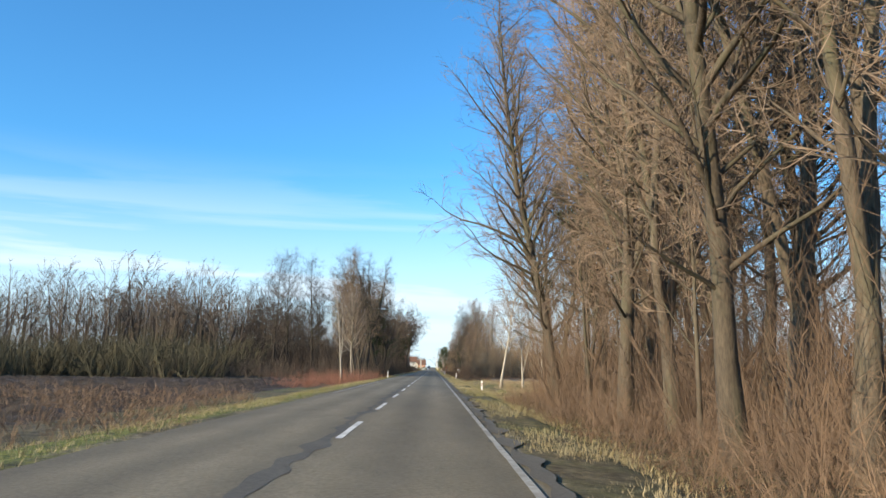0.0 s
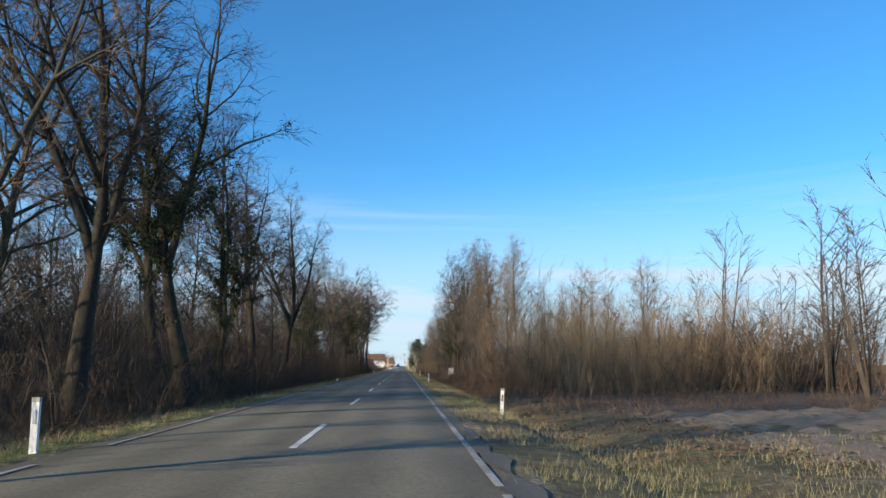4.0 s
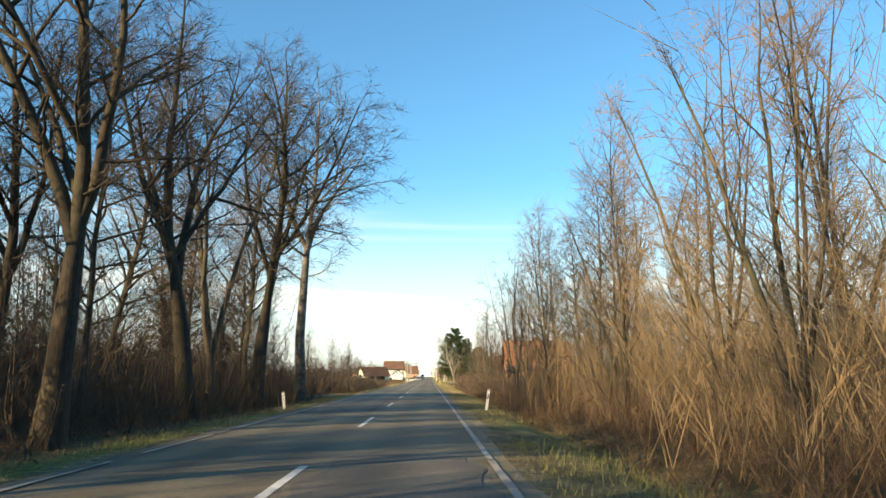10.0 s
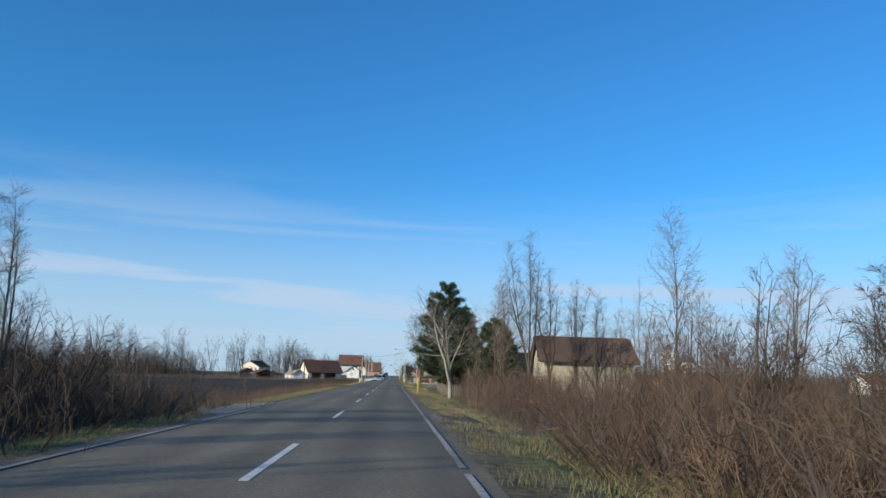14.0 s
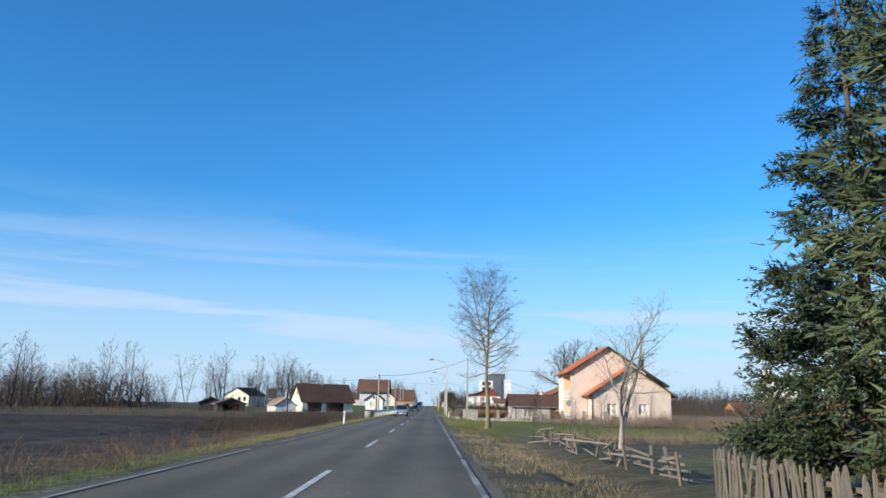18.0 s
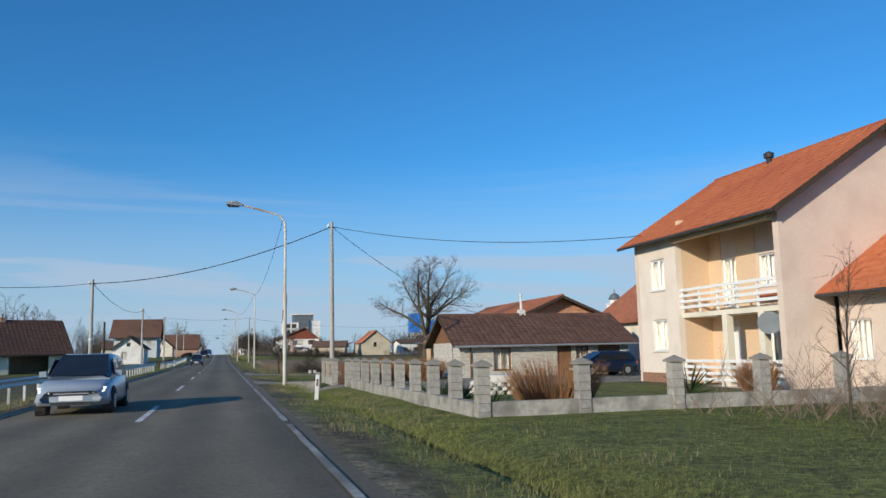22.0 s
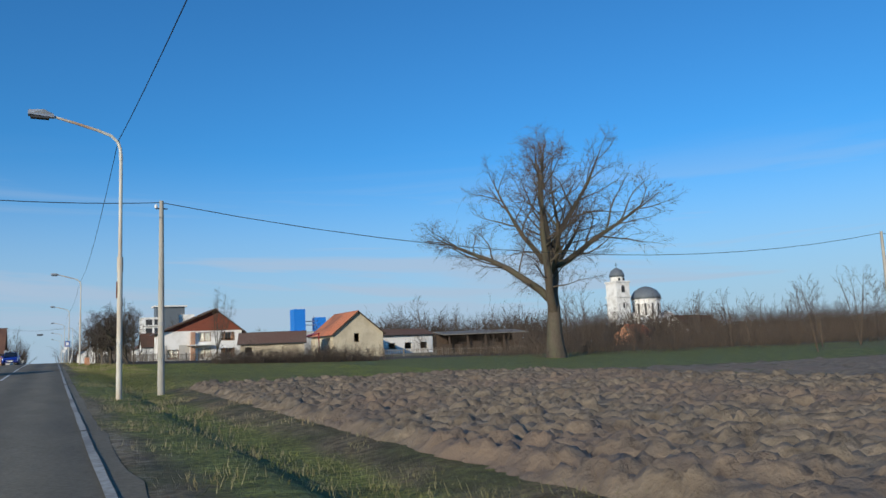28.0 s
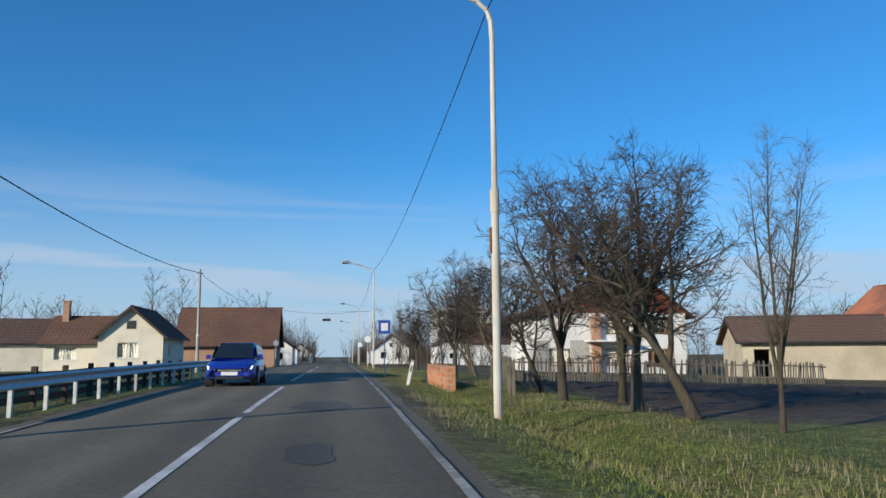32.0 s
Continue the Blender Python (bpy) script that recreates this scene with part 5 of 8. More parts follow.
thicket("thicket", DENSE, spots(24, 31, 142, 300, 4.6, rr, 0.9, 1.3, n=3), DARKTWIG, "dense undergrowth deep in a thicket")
# near-black tone carries the wood's inner shade
thicket("thicket", DENSE, spots(-27, -13.5, 113, 291, 4.4, rr, 0.8, 1.25, n=3), BLACKTWIG, "dense undergrowth in a roadside wood, shade in its colour")
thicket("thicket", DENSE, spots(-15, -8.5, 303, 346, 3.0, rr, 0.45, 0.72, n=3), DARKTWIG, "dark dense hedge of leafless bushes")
thicket("thicket", DENSE, spots(-85, -25, 99, 122, 4.6, rr, 0.9, 1.2, n=3) + spots(-110, -50, 74, 98, 6.5, rr, 0.9, 1.2, n=3), surf("olive_brush_stems", (0.045, 0.042, 0.026), (0.095, 0.085, 0.052), scale=0.6, bump=0), "dense olive-brown belt of brush behind a field")
thicket("thicket", TALLB, spots(10.5, 24, 138, 188, 4.2, rr, 0.9, 1.2), STRAW, "tall dense leafless saplings beside a field")
thicket("thicket", LOWB, spots(6.4, 8.6, 138, 187, 1.25, rr, 0.55, 1.0), BRUSH, "brambles and dead stalks on a bank")
# brambles again, from y 187 coloured dark for the shade falling there
thicket("thicket", LOWB, spots(6.2, 8.6, 187, 222, 1.2, rr, 0.55, 1.0), BLACKTWIG, "brambles under ivied trees, coloured as shaded")
thicket("thicket", LOWB, spots(6.3, 8.2, 222, 312, 1.25, rr, 0.5, 0.9), surf("dark_brush_stems", (0.06, 0.038, 0.026), (0.125, 0.08, 0.052), scale=0.6, bump=0), "dark brown brush below willow stems")
thicket("thicket", TALLB, spots(8.6, 15, 5, 46, 3.3, rr, 0.8, 1.15), BRUSH, "tall leafless brush between trees")
thicket("thicket", LOWB, spots(6.2, 8.0, 3, 47, 1.2, rr, 0.5, 0.85), BRUSH, "low brown brush at the foot of a wood")
thicket("hedgerow", FARB, spots(-170, -62, 500, 640, 15, rr, 0.8, 1.5) + spots(-150, -60, 380, 470, 16, rr, 0.8, 1.3) + spots(-70, -16, 640, 760, 13, rr, 0.7, 1.2, keep=lambda x, y: x < -34), DARKTWIG, "distant dark hedgerow beyond fields")
thicket("hedgerow", FARB, spots(60, 250, 700, 770, 12, rr, 0.9, 1.7, keep=lambda x, y: x > 78 or y < 705) + spots(70, 200, 440, 560, 18, rr, 0.7, 1.2) + spots(10, 60, 770, 800, 10, rr, 0.8, 1.3), DARKTWIG, "distant brown hedgerow behind village fields")


BELT = [brush_shape(91 + i, 5.0, 46, 5.5, 11, 9, 0.07, 0.25) for i in range(3)]
thicket("hedgerow", BELT, spots(72, 330, 778, 812, 8.5, rr, 0.75, 1.15, n=3), DARKTWIG, "distant closed belt of bare woods behind the village")
thicket("hedgerow", BELT, spots(-250, -72, 600, 625, 9, rr, 0.7, 1.1, n=3) + spots(-72, -12, 950, 985, 9, rr, 0.8, 1.2, n=3) + spots(12, 70, 1020, 1050, 9, rr, 0.9, 1.3, n=3) + spots(-40, -14, 815, 850, 9, rr, 0.7, 1.0, n=3), DARKTWIG, "distant bare woods behind farms and houses")


def far_tree(seed, h):
    """A whole small tree of thin blades: stems, limbs in a rounded crown, branches and twigs."""
    r = random.Random(seed)
    g = Geo()
    stems = r.choice((1, 1, 2, 3))
    for k in range(stems):
        w, tilt = 2.1 * k + r.random(), 0.03 + 0.10 * k
        pts = path(r, (0, 0, -0.3), Vector((math.sin(tilt) * math.cos(w), math.sin(tilt) * math.sin(w), 1)).normalized(), h * r.uniform(0.85, 1.0), 5, 0.05, 0.04)
        g.ribbon([pts[0], pts[2], pts[5]], h * 0.0075)
        g.ribbon([pts[0] + Vector((0.06, 0.03, 0)), pts[3], pts[5]], h * 0.006)
        f0 = r.uniform(0.22, 0.35)
        for i in range(max(8, 20 // stems)):
            u = (i + r.random()) / max(8, 20 // stems)
            p, d = along(pts, f0 + (0.98 - f0) * u)
            ln = h * 0.24 * (0.35 + 0.65 * math.sin(math.pi * (0.15 + 0.85 * u) ** 0.8)) * r.uniform(0.7, 1.15)
            lp = path(r, p, side(d, r, r.uniform(0.6, 0.95) * (1.2 - 0.5 * u)), ln, 2, 0.1, 0.10)
            g.ribbon(lp, h * 0.0026)
            for _ in range(6):
                q, qd = along(lp, r.uniform(0.2, 1))
                e = q + side(qd, r, r.uniform(0.35, 0.8)) * ln * r.uniform(0.3, 0.55)
                g.ribbon([q, e], h * 0.0017)
                m = q.lerp(e, r.uniform(0.3, 0.8))
                g.ribbon([m, m + side((e - q).normalized(), r, r.uniform(0.4, 0.8)) * ln * 0.25], h * 0.0014)
    return arrays(g)


FARS = [far_tree(60 + i, 12 + i) for i in range(5)]


def wood(spans, label):
    out = []
    for x0, x1, y0, y1, n, lo, hi in spans:
        for _ in range(n):
            x, y = rr.uniform(x0, x1), rr.uniform(y0, y1)
            out.append((rr.randrange(5), x, y, -0.4, rr.uniform(0, 6.3), rr.uniform(lo, hi), rr.uniform(0.85, 1.15)))
    v, t = strew(FARS, out)
    return tagged(new("woodland", big_mesh("woodland", v, t, DARKTWIG)), label, "woods", kind="stuff")


wood(((-110, -38, 112, 160, 190, 0.75, 1.15), (-60, -28, 110, 300, 280, 0.8, 1.2), (-130, -60, 40, 100, 81, 0.6, 0.95)), "bare grey woodland behind a field")
wood(((20, 120, 118, 200, 148, 0.5, 0.85), (25, 90, 200, 330, 121, 0.55, 0.9), (26, 90, 20, 90, 81, 0.7, 1.1)), "bare woodland behind a thicket")
wood(((-90, -24, 312, 372, 62, 0.5, 0.85), (-150, -60, 380, 480, 90, 0.55, 0.9), (-190, -70, 480, 660, 210, 0.7, 1.1), (-70, -38, 640, 720, 54, 0.8, 1.2), (-60, -14, 760, 900, 67, 0.7, 1.1), (-40, -9, 900, 1200, 81, 0.8, 1.1)), "bare trees behind dark fields and houses")
wood(((28, 80, 340, 420, 54, 0.5, 0.85), (60, 200, 420, 560, 54, 0.5, 0.9), (60, 280, 700, 900, 330, 0.45, 0.8), (60, 160, 620, 690, 40, 0.5, 0.8), (10, 45, 800, 1100, 94, 0.5, 0.9)), "bare woodland behind village fields")


def tuft(seed, blades, h, spread):
    r = random.Random(seed)
    g = Geo()
    for _ in range(blades):
        a = r.uniform(0, 6.28)
        p = Vector((r.gauss(0, spread), r.gauss(0, spread), -0.02))
        hh = h * r.uniform(0.5, 1.2)
        e = p + Vector((math.cos(a) * hh * 0.7, math.sin(a) * hh * 0.7, hh))
        o = Vector((-math.sin(a), math.cos(a), 0)) * 0.0055
        g.add([tuple(p - o), tuple(p + o), tuple(e)], [(0, 1, 2)])
    return arrays(g)


DRYT = [tuft(70 + i, 16, 0.12, 0.2) for i in range(4)]
GREENT = [tuft(80 + i, 16, 0.052, 0.26) for i in range(4)]


def grass(name, shapes, n, box, mat, label, keep):
    out = []
    x0, x1, y0, y1 = box
    for _ in range(n):
        x, y = rr.uniform(x0, x1), rr.uniform(y0, y1)
        if keep(x, y):
            out.append((rr.randrange(4), x, y, ground_z(x, y), rr.uniform(0, 6.3), rr.uniform(0.6, 1.5), rr.uniform(0.7, 1.3)))
    v, t = strew(shapes, out)
    return tagged(new(name, big_mesh(name, v, t, mat)), label, "grass", kind="stuff")


grass("dry_grass", DRYT, 13000, (3.45, 6.8, 0, 480), DRYGRASS, "dry straw-coloured grass on the verge", lambda x, y: noise.noise((x * 0.3, y * 0.3, 2)) > -0.25 and cover(x, y)[2] < 0.5)
grass("green_grass", GREENT, 3500, (3.6, 6.5, 0, 480), GREENGRASS, "short green grass on the verge", lambda x, y: cover(x, y)[0] > 0.4 and cover(x, y)[2] < 0.5)
grass("dry_grass", DRYT, 6500, (-6.5, -4.0, 0, 520), DRYGRASS, "dry grass along the road edge", lambda x, y: cover(x, y)[2] < 0.5)
grass("green_grass", GREENT, 5500, (-5.6, -3.95, 0, 760), GREENGRASS, "green grass along the road edge", lambda x, y: cover(x, y)[2] < 0.5)
grass("dry_grass", DRYT, 6500, (3.5, 8.2, 480, 760), DRYGRASS, "dry grass and weeds in the ditch", lambda x, y: noise.noise((x * 0.4, y * 0.4, 2)) > 0.05 and cover(x, y)[2] < 0.4 and not (7.4 < x and 505 < y < 536))
grass("green_grass", GREENT, 12000, (3.6, 14, 480, 760), GREENGRASS, "green grass beside the village road", lambda x, y: cover(x, y)[0] > 0.45 and cover(x, y)[2] < 0.4 and not (8.2 < x and 561 < y < 641) and not (7.4 < x and 505 < y < 536))
grass("green_grass", GREENT, 9000, (6, 27, 455, 508), GREENGRASS, "green lawn grass", lambda x, y: True)
grass("green_grass", GREENT, 7000, (6, 26, 641, 690), GREENGRASS, "green field grass", lambda x, y: True)
grass("green_grass", GREENT, 9000, (3.7, 7.5, 455, 530), GREENGRASS, "green weeds along the roadside ditch", lambda x, y: noise.noise((x * 0.5, y * 0.5, 6)) > -0.1 and cover(x, y)[2] < 0.5)
grass("green_grass", GREENT, 9000, (3.8, 9.0, 655, 712), GREENGRASS, "green weeds along the village road", lambda x, y: noise.noise((x * 0.5, y * 0.5, 6)) > -0.15 and cover(x, y)[2] < 0.5)
grass("dry_grass", DRYT, 2500, (3.7, 9.0, 640, 712), DRYGRASS, "dry weeds among green grass", lambda x, y: noise.noise((x * 0.5, y * 0.5, 6)) < 0.0 and cover(x, y)[2] < 0.5)
grass("dry_grass", DRYT, 4500, (6.5, 20, 44, 110), DRYGRASS, "dry golden meadow grass", lambda x, y: True)

def litter(seed, leaves):
    """Fallen leaves lying loosely."""
    r = random.Random(seed)
    g = Geo()
    for _ in range(leaves):
        p = Vector((r.gauss(0, 0.35), r.gauss(0, 0.35), r.uniform(0.0, 0.06)))
        a, s, t = r.uniform(0, 6.3), r.uniform(0.025, 0.05), r.uniform(-0.4, 0.4)
        u, v = Vector((math.cos(a), math.sin(a), t)) * s, Vector((-math.sin(a), math.cos(a), r.uniform(-0.4, 0.4))) * s * 0.6
        g.add([tuple(p - u), tuple(p + v), tuple(p + u), tuple(p - v)], [(0, 1, 2), (0, 2, 3)])
    return arrays(g)


DEADLEAF = surf("dead_leaves", (0.10, 0.052, 0.026), (0.24, 0.135, 0.072), scale=1.5, bump=0, world_pos=True, c3=(0.13, 0.085, 0.05))
FALLEN = [litter(90 + i, 20) for i in range(4)]
grass("fallen_leaves", FALLEN, 5200, (4.6, 10.5, 0, 312), DEADLEAF, "brown fallen leaves under roadside brush", lambda x, y: not 50 < y < 104 and x > 5.6 + 1.0 * rr.random())
grass("fallen_leaves", FALLEN, 3600, (-10.5, -5.0, 84, 292), DEADLEAF, "brown fallen leaves under a tree row", lambda x, y: True)

# ---------------------------------------------------------------- houses
def wall_panel(g, u0, u1, z0, z1, holes, place, thick=0.3):
    """A wall of small blocks round its openings; place(u, v, z) gives the point at u along and v into the wall."""
    us = sorted({u0, u1, *[h[0] for h in holes], *[h[1] for h in holes]})
    zs = sorted({z0, z1, *[h[2] for h in holes], *[h[3] for h in holes]})
    for a, b in zip(us, us[1:]):
        run = None
        for c, d in zip(zs, zs[1:]):
            mu, mz = (a + b) / 2, (c + d) / 2
            open_ = any(h[0] < mu < h[1] and h[2] < mz < h[3] for h in holes)
            if not open_:
                run = [c, d] if run is None else [run[0], d]
            if (open_ or d == zs[-1]) and run:
                vs = [place(u, v, z) for z in run for u, v in ((a, 0), (b, 0), (b, thick), (a, thick))]
                g.add(vs, [(3, 2, 1, 0), (4, 5, 6, 7), (0, 1, 5, 4), (1, 2, 6, 5), (2, 3, 7, 6), (3, 0, 4, 7)])
                run = None


def window_parts(parent, place, u, z, w, h, kind, frame_mat=None):
    """A window or door set into an opening."""
    fm = frame_mat or WHITEPVC

    def bx(g, a, b, v0, v1, c, d):
        vs = [place(p, q, r) for r in (c, d) for p, q in ((a, v0), (b, v0), (b, v1), (a, v1))]
        g.add(vs, [(3, 2, 1, 0), (4, 5, 6, 7), (0, 1, 5, 4), (1, 2, 6, 5), (2, 3, 7, 6), (3, 0, 4, 7)])

    a, b, c, d = u - w / 2, u + w / 2, z - h / 2, z + h / 2
    if kind == "dark":
        return
    if kind in ("door", "garage"):
        g = Geo()
        bx(g, a, b, 0.10, 0.16, c, d)
        door = part("door", g, BROWNWOOD if frame_mat is None else fm, parent, "brown wooden door" if frame_mat is None else "white door")
        g = Geo()
        n = 2 if kind == "door" else 4
        for i in range(n):
            ww = (b - a) / n
            bx(g, a + i * ww + 0.08, a + (i + 1) * ww - 0.08, 0.085, 0.10, c + 0.15, d - 0.15)
        part("panel", g, BROWNWOOD if frame_mat is None else fm, door)
        g = Geo()
        bx(g, b - 0.12, b - 0.09, 0.04, 0.10, (c + d) / 2 - 0.08, (c + d) / 2 + 0.06)
        part("handle", g, STEEL, door, "metal handle")
        return
    win = new("window")
    win.parent = parent
    g = Geo()
    t = 0.06
    bx(g, a, b, 0.08, 0.15, c, c + t)
    bx(g, a, b, 0.08, 0.15, d - t, d)
    bx(g, a, a + t, 0.08, 0.15, c + t, d - t)
    bx(g, b - t, b, 0.08, 0.15, c + t, d - t)
    if w > 0.8:
        bx(g, (a + b) / 2 - t / 2, (a + b) / 2 + t / 2, 0.08, 0.15, c + t, d - t)
    part("frame", g, fm, win)
    g = Geo()
    bx(g, a + t, b - t, 0.11, 0.118, c + t, d - t)
    pane = part("pane", g, PANE, win)
    pane.visible_shadow = False
    g = Geo()
    for i in range(7):
        ww = (b - a - 2 * t) / 7
        if kind == "win" or i in (0, 1, 5, 6):
            bx(g, a + t + i * ww, a + t + (i + 0.8) * ww, 0.26 + 0.03 * (i % 2), 0.27 + 0.03 * (i % 2), c + t, d - t)
    part("curtain", g, CURTAIN if kind != "shut" else BROWNWOOD, win, "pale net curtain" if kind != "shut" else "closed brown blind")
    g = Geo()
    bx(g, a - 0.06, b + 0.06, -0.06, 0.08, c - 0.04, c)
    part("sill", g, CONC if frame_mat is None else fm, win)


def tile_shape(w, d):
    """One roof tile, arched across and stepped at its lower edge; x across, y up the slope."""
    g = Geo()
    n = 3
    for y, z in ((0, 0.028), (d, 0.006)):
        for i in range(n + 1):
            x = w * i / n
            g.v.append((x, y, z + 0.022 * math.sin(math.pi * i / n)))
    for i in range(n + 1):
        g.v.append((w * i / n, 0, 0.0))
    for i in range(n):
        g.f.append((i, i + 1, n + 2 + i, n + 1 + i))
        g.f.append((2 * n + 2 + i, 2 * n + 3 + i, i + 1, i))
    return g


def tiled(parent, origin, across, up, mat, tw=0.36, td=0.36, single=False, label=""):
    """Tiles over a slope that starts at origin and runs along two vectors."""
    origin, across, up = Vector(origin), Vector(across), Vector(up)
    nu, nv = max(1, round(across.length / tw)), max(1, round(up.length / td))
    x, y = across.normalized(), up.normalized()
    z = x.cross(y).normalized()
    if z.z < 0:
        origin, x, across = origin + across, -x, -across
        z = x.cross(y).normalized()
    base = tile_shape(across.length / nu * 0.985, up.length / nv * 1.06)
    r = random.Random(nu * 31 + nv)
    if single:
        me = base.mesh("tile", mat)
    verts, tris, k = [], [], 0
    bv, bt = arrays(base)
    for j in range(nv):
        for i in range(nu):
            o = origin + across * (i / nu) + up * (j / nv) + z * r.uniform(0, 0.012)
            tw_ = r.gauss(0, 0.006)
            m = Matrix((x, y, z)).transposed().to_4x4()
            m.translation = o
            if single:
                part("tile", me, mat, parent, at=m @ pose(0, 0, 0, 0, 0, math.degrees(tw_) * 2))
            else:
                a = np.array(m.to_3x3()) @ bv.T
                verts.append(a.T + np.array(o))
                tris.append(bt + k)
                k += len(bv)
    if not single:
        ob = part("roof_tiles", big_mesh("roof_tiles", np.concatenate(verts), np.concatenate(tris), mat), mat, parent, label)
        tagged(ob, kind="stuff")


def house(name, label, at, rz, w, l, eave, ridge, wall, roof, over=0.45, side_over=None, gable=None, holes=None, single="", tile=0.36, chimney=None, hip=0.0, plinth=None, back=True, roof_label="", frame=None, off=0.0):
    """A gabled house. Its ridge runs along y, its front gable stands at y = 0. holes: side -> (u, z, width, height, kind)."""
    ob = thing(name, label, "house", at, rz)
    holes = holes or {}
    lo = -0.5
    places = {"f": lambda u, v, z: (u, v, z), "b": lambda u, v, z: (-u, l - v, z), "l": lambda u, v, z: (-w / 2 + v, -u, z), "r": lambda u, v, z: (w / 2 - v, u, z)}
    spans = {"f": (-w / 2, w / 2), "b": (-w / 2, w / 2), "l": (-l + 0.3, -0.3), "r": (0.3, l - 0.3)}
    for s in "fblr":
        g = Geo()
        hs = holes.get(s, ())
        rect = [(u - a / 2, u + a / 2, z - b / 2, z + b / 2) for u, z, a, b, _ in hs if z + b / 2 < eave]
        wall_panel(g, *spans[s], lo, eave, rect, places[s])
        part("wall", g.weld(), wall, ob)
        for h in hs:
            if h[1] + h[3] / 2 < eave:
                window_parts(ob, places[s], *h, frame)
    for y0, y1 in ((0.02, 0.28), (l - 0.28, l - 0.02)):
        part("gable", Geo().prism([(-w / 2, eave), (w / 2, eave), (off, ridge)], "y", y0, y1), gable or wall, ob)
    for u, z, a, b, kind in holes.get("f", ()):
        if z + b / 2 >= eave:
            pl = lambda p, q, r: (p, q - 0.13, r)
            if kind == "dark":
                part("opening", Geo().box(u - a / 2, -0.02, z - b / 2, u + a / 2, 0.015, z + b / 2), DARKMETAL, ob, "dark opening")
            else:
                window_parts(ob, pl, u, z, a, b, kind, frame)
    part("ceiling", Geo().box(-w / 2 + 0.3, 0.3, eave - 0.15, w / 2 - 0.3, l - 0.3, eave - 0.02), GREYWOOD, ob)
    part("floor", Geo().box(-w / 2 + 0.3, 0.3, lo, w / 2 - 0.3, l - 0.3, 0.05), DARKWOOD, ob)
    if plinth:
        part("plinth", Geo().box(-w / 2 - 0.03, -0.03, lo, w / 2 + 0.03, 0.25, 0.45).box(-w / 2 - 0.03, 0.25, lo, -w / 2 + 0.25, l, 0.45).box(w / 2 - 0.25, 0.25, lo, w / 2 + 0.03, l, 0.45), plinth, ob)
    for s in (-1, 1):
        run = w / 2 - s * off
        drop = (ridge - eave) / run
        so = over if side_over is None else side_over
        ex, ez = s * (w / 2 + so), eave - drop * so
        n = Vector((s * drop, 0, 1)).normalized() * 0.10
        a, b, c, d = (ex, -over, ez), (ex, l + over, ez), (off, l + over - hip, ridge), (off, -over, ridge)
        lower = [a, b, c, d]
        g = Geo().add([*lower, *[tuple(Vector(p) + n) for p in lower]], [(0, 1, 2, 3), (7, 6, 5, 4), (0, 4, 5, 1), (1, 5, 6, 2), (2, 6, 7, 3), (3, 7, 4, 0)])
        part("roof", g, DARKWOOD, ob, "dark wooden roof edge")
        start = Vector((ex, -over, ez)) + n
        side_name = "l" if s < 0 else "r"
        tiled(ob, start, (0, l + 2 * over - hip * 0.5, 0), Vector((off - ex, 0, ridge - ez)), roof, tile, tile, single=side_name in single, label=roof_label)
        gut = Geo().tube([(ex + s * 0.07, -over, ez + 0.02), (ex + s * 0.07, l + over, ez + 0.02)], [0.065, 0.065], 8)
        part("gutter", gut, DARKMETAL if ridge > 4 else STEEL, ob, "metal gutter")
        part("fascia", Geo().bar((ex, -over - 0.02, ez + 0.02), (off, -over - 0.02, ridge + 0.02), 0.04, 0.2), DARKWOOD, ob, "dark wooden fascia board")
    runs, wide = [], []
    y = -over
    while y < l + over - hip - 0.2:
        runs += [(off, y, ridge + 0.10), (off, y + 0.36, ridge + 0.115)]
        wide += [0.125, 0.105]
        y += 0.37
    cap = Geo().tube(runs, wide, 6)
    part("ridge_cap", cap, roof, ob)
    if chimney:
        x, y, h, cm = chimney
        ch = part("chimney", Geo().box(x - 0.28, y - 0.28, eave, x + 0.28, y + 0.28, ridge + h - 0.12), cm, ob, "brick chimney" if cm is BRICK_RED else "")
        part("chimney_cap", Geo().box(x - 0.34, y - 0.34, ridge + h - 0.12, x + 0.34, y + 0.34, ridge + h), cm, ch)
    return ob


# old brick house in the bushes: gable to the road
house("brick_house", "derelict red-brick house with an orange tiled roof among thorn bushes", (11.0, 324.3, -0.35), -90, 7.2, 7.6, 2.75, 5.75, BRICK_RED, TILE_WORN, over=0.35, holes={"f": ((-1.6, 1.6, 0.9, 1.2, "win"), (0.2, 3.9, 0.6, 0.9, "dark")), "r": ((3, 1.5, 1.0, 1.2, "dark"), (5.8, 1.75, 1.5, 0.9, "dark"))}, single="r", chimney=(0.0, 3.6, 0.55, BRICK_RED), tile=0.34, hip=1.2, roof_label="orange clay roof tiles")
g = Geo()
for i in range(5):
    g.box(10.96, 319.9 + i * 0.28, -0.35, 11.0 - 0.012 * i, 320.2 + i * 0.28, 0.3 + 0.12 * (i % 3))
solid("plaster_remnant", g, PLASTER_WHITE, "flaking white plaster on a brick wall", "plaster")
# weathered small house before the pines
house("old_cottage", "weathered plastered cottage with a dark moss-grown roof", (15.7, 392.6, -0.3), -90, 5.4, 8.5, 3.7, 5.7, PLASTER_BEIGE, TILE_DARK, over=0.45, holes={"f": ((-1.2, 1.5, 0.9, 1.1, "win"), (-0.4, 4.2, 0.9, 0.8, "dark")), "r": ((3, 1.5, 0.9, 1.1, "win"),)}, roof_label="dark mossy roof tiles")
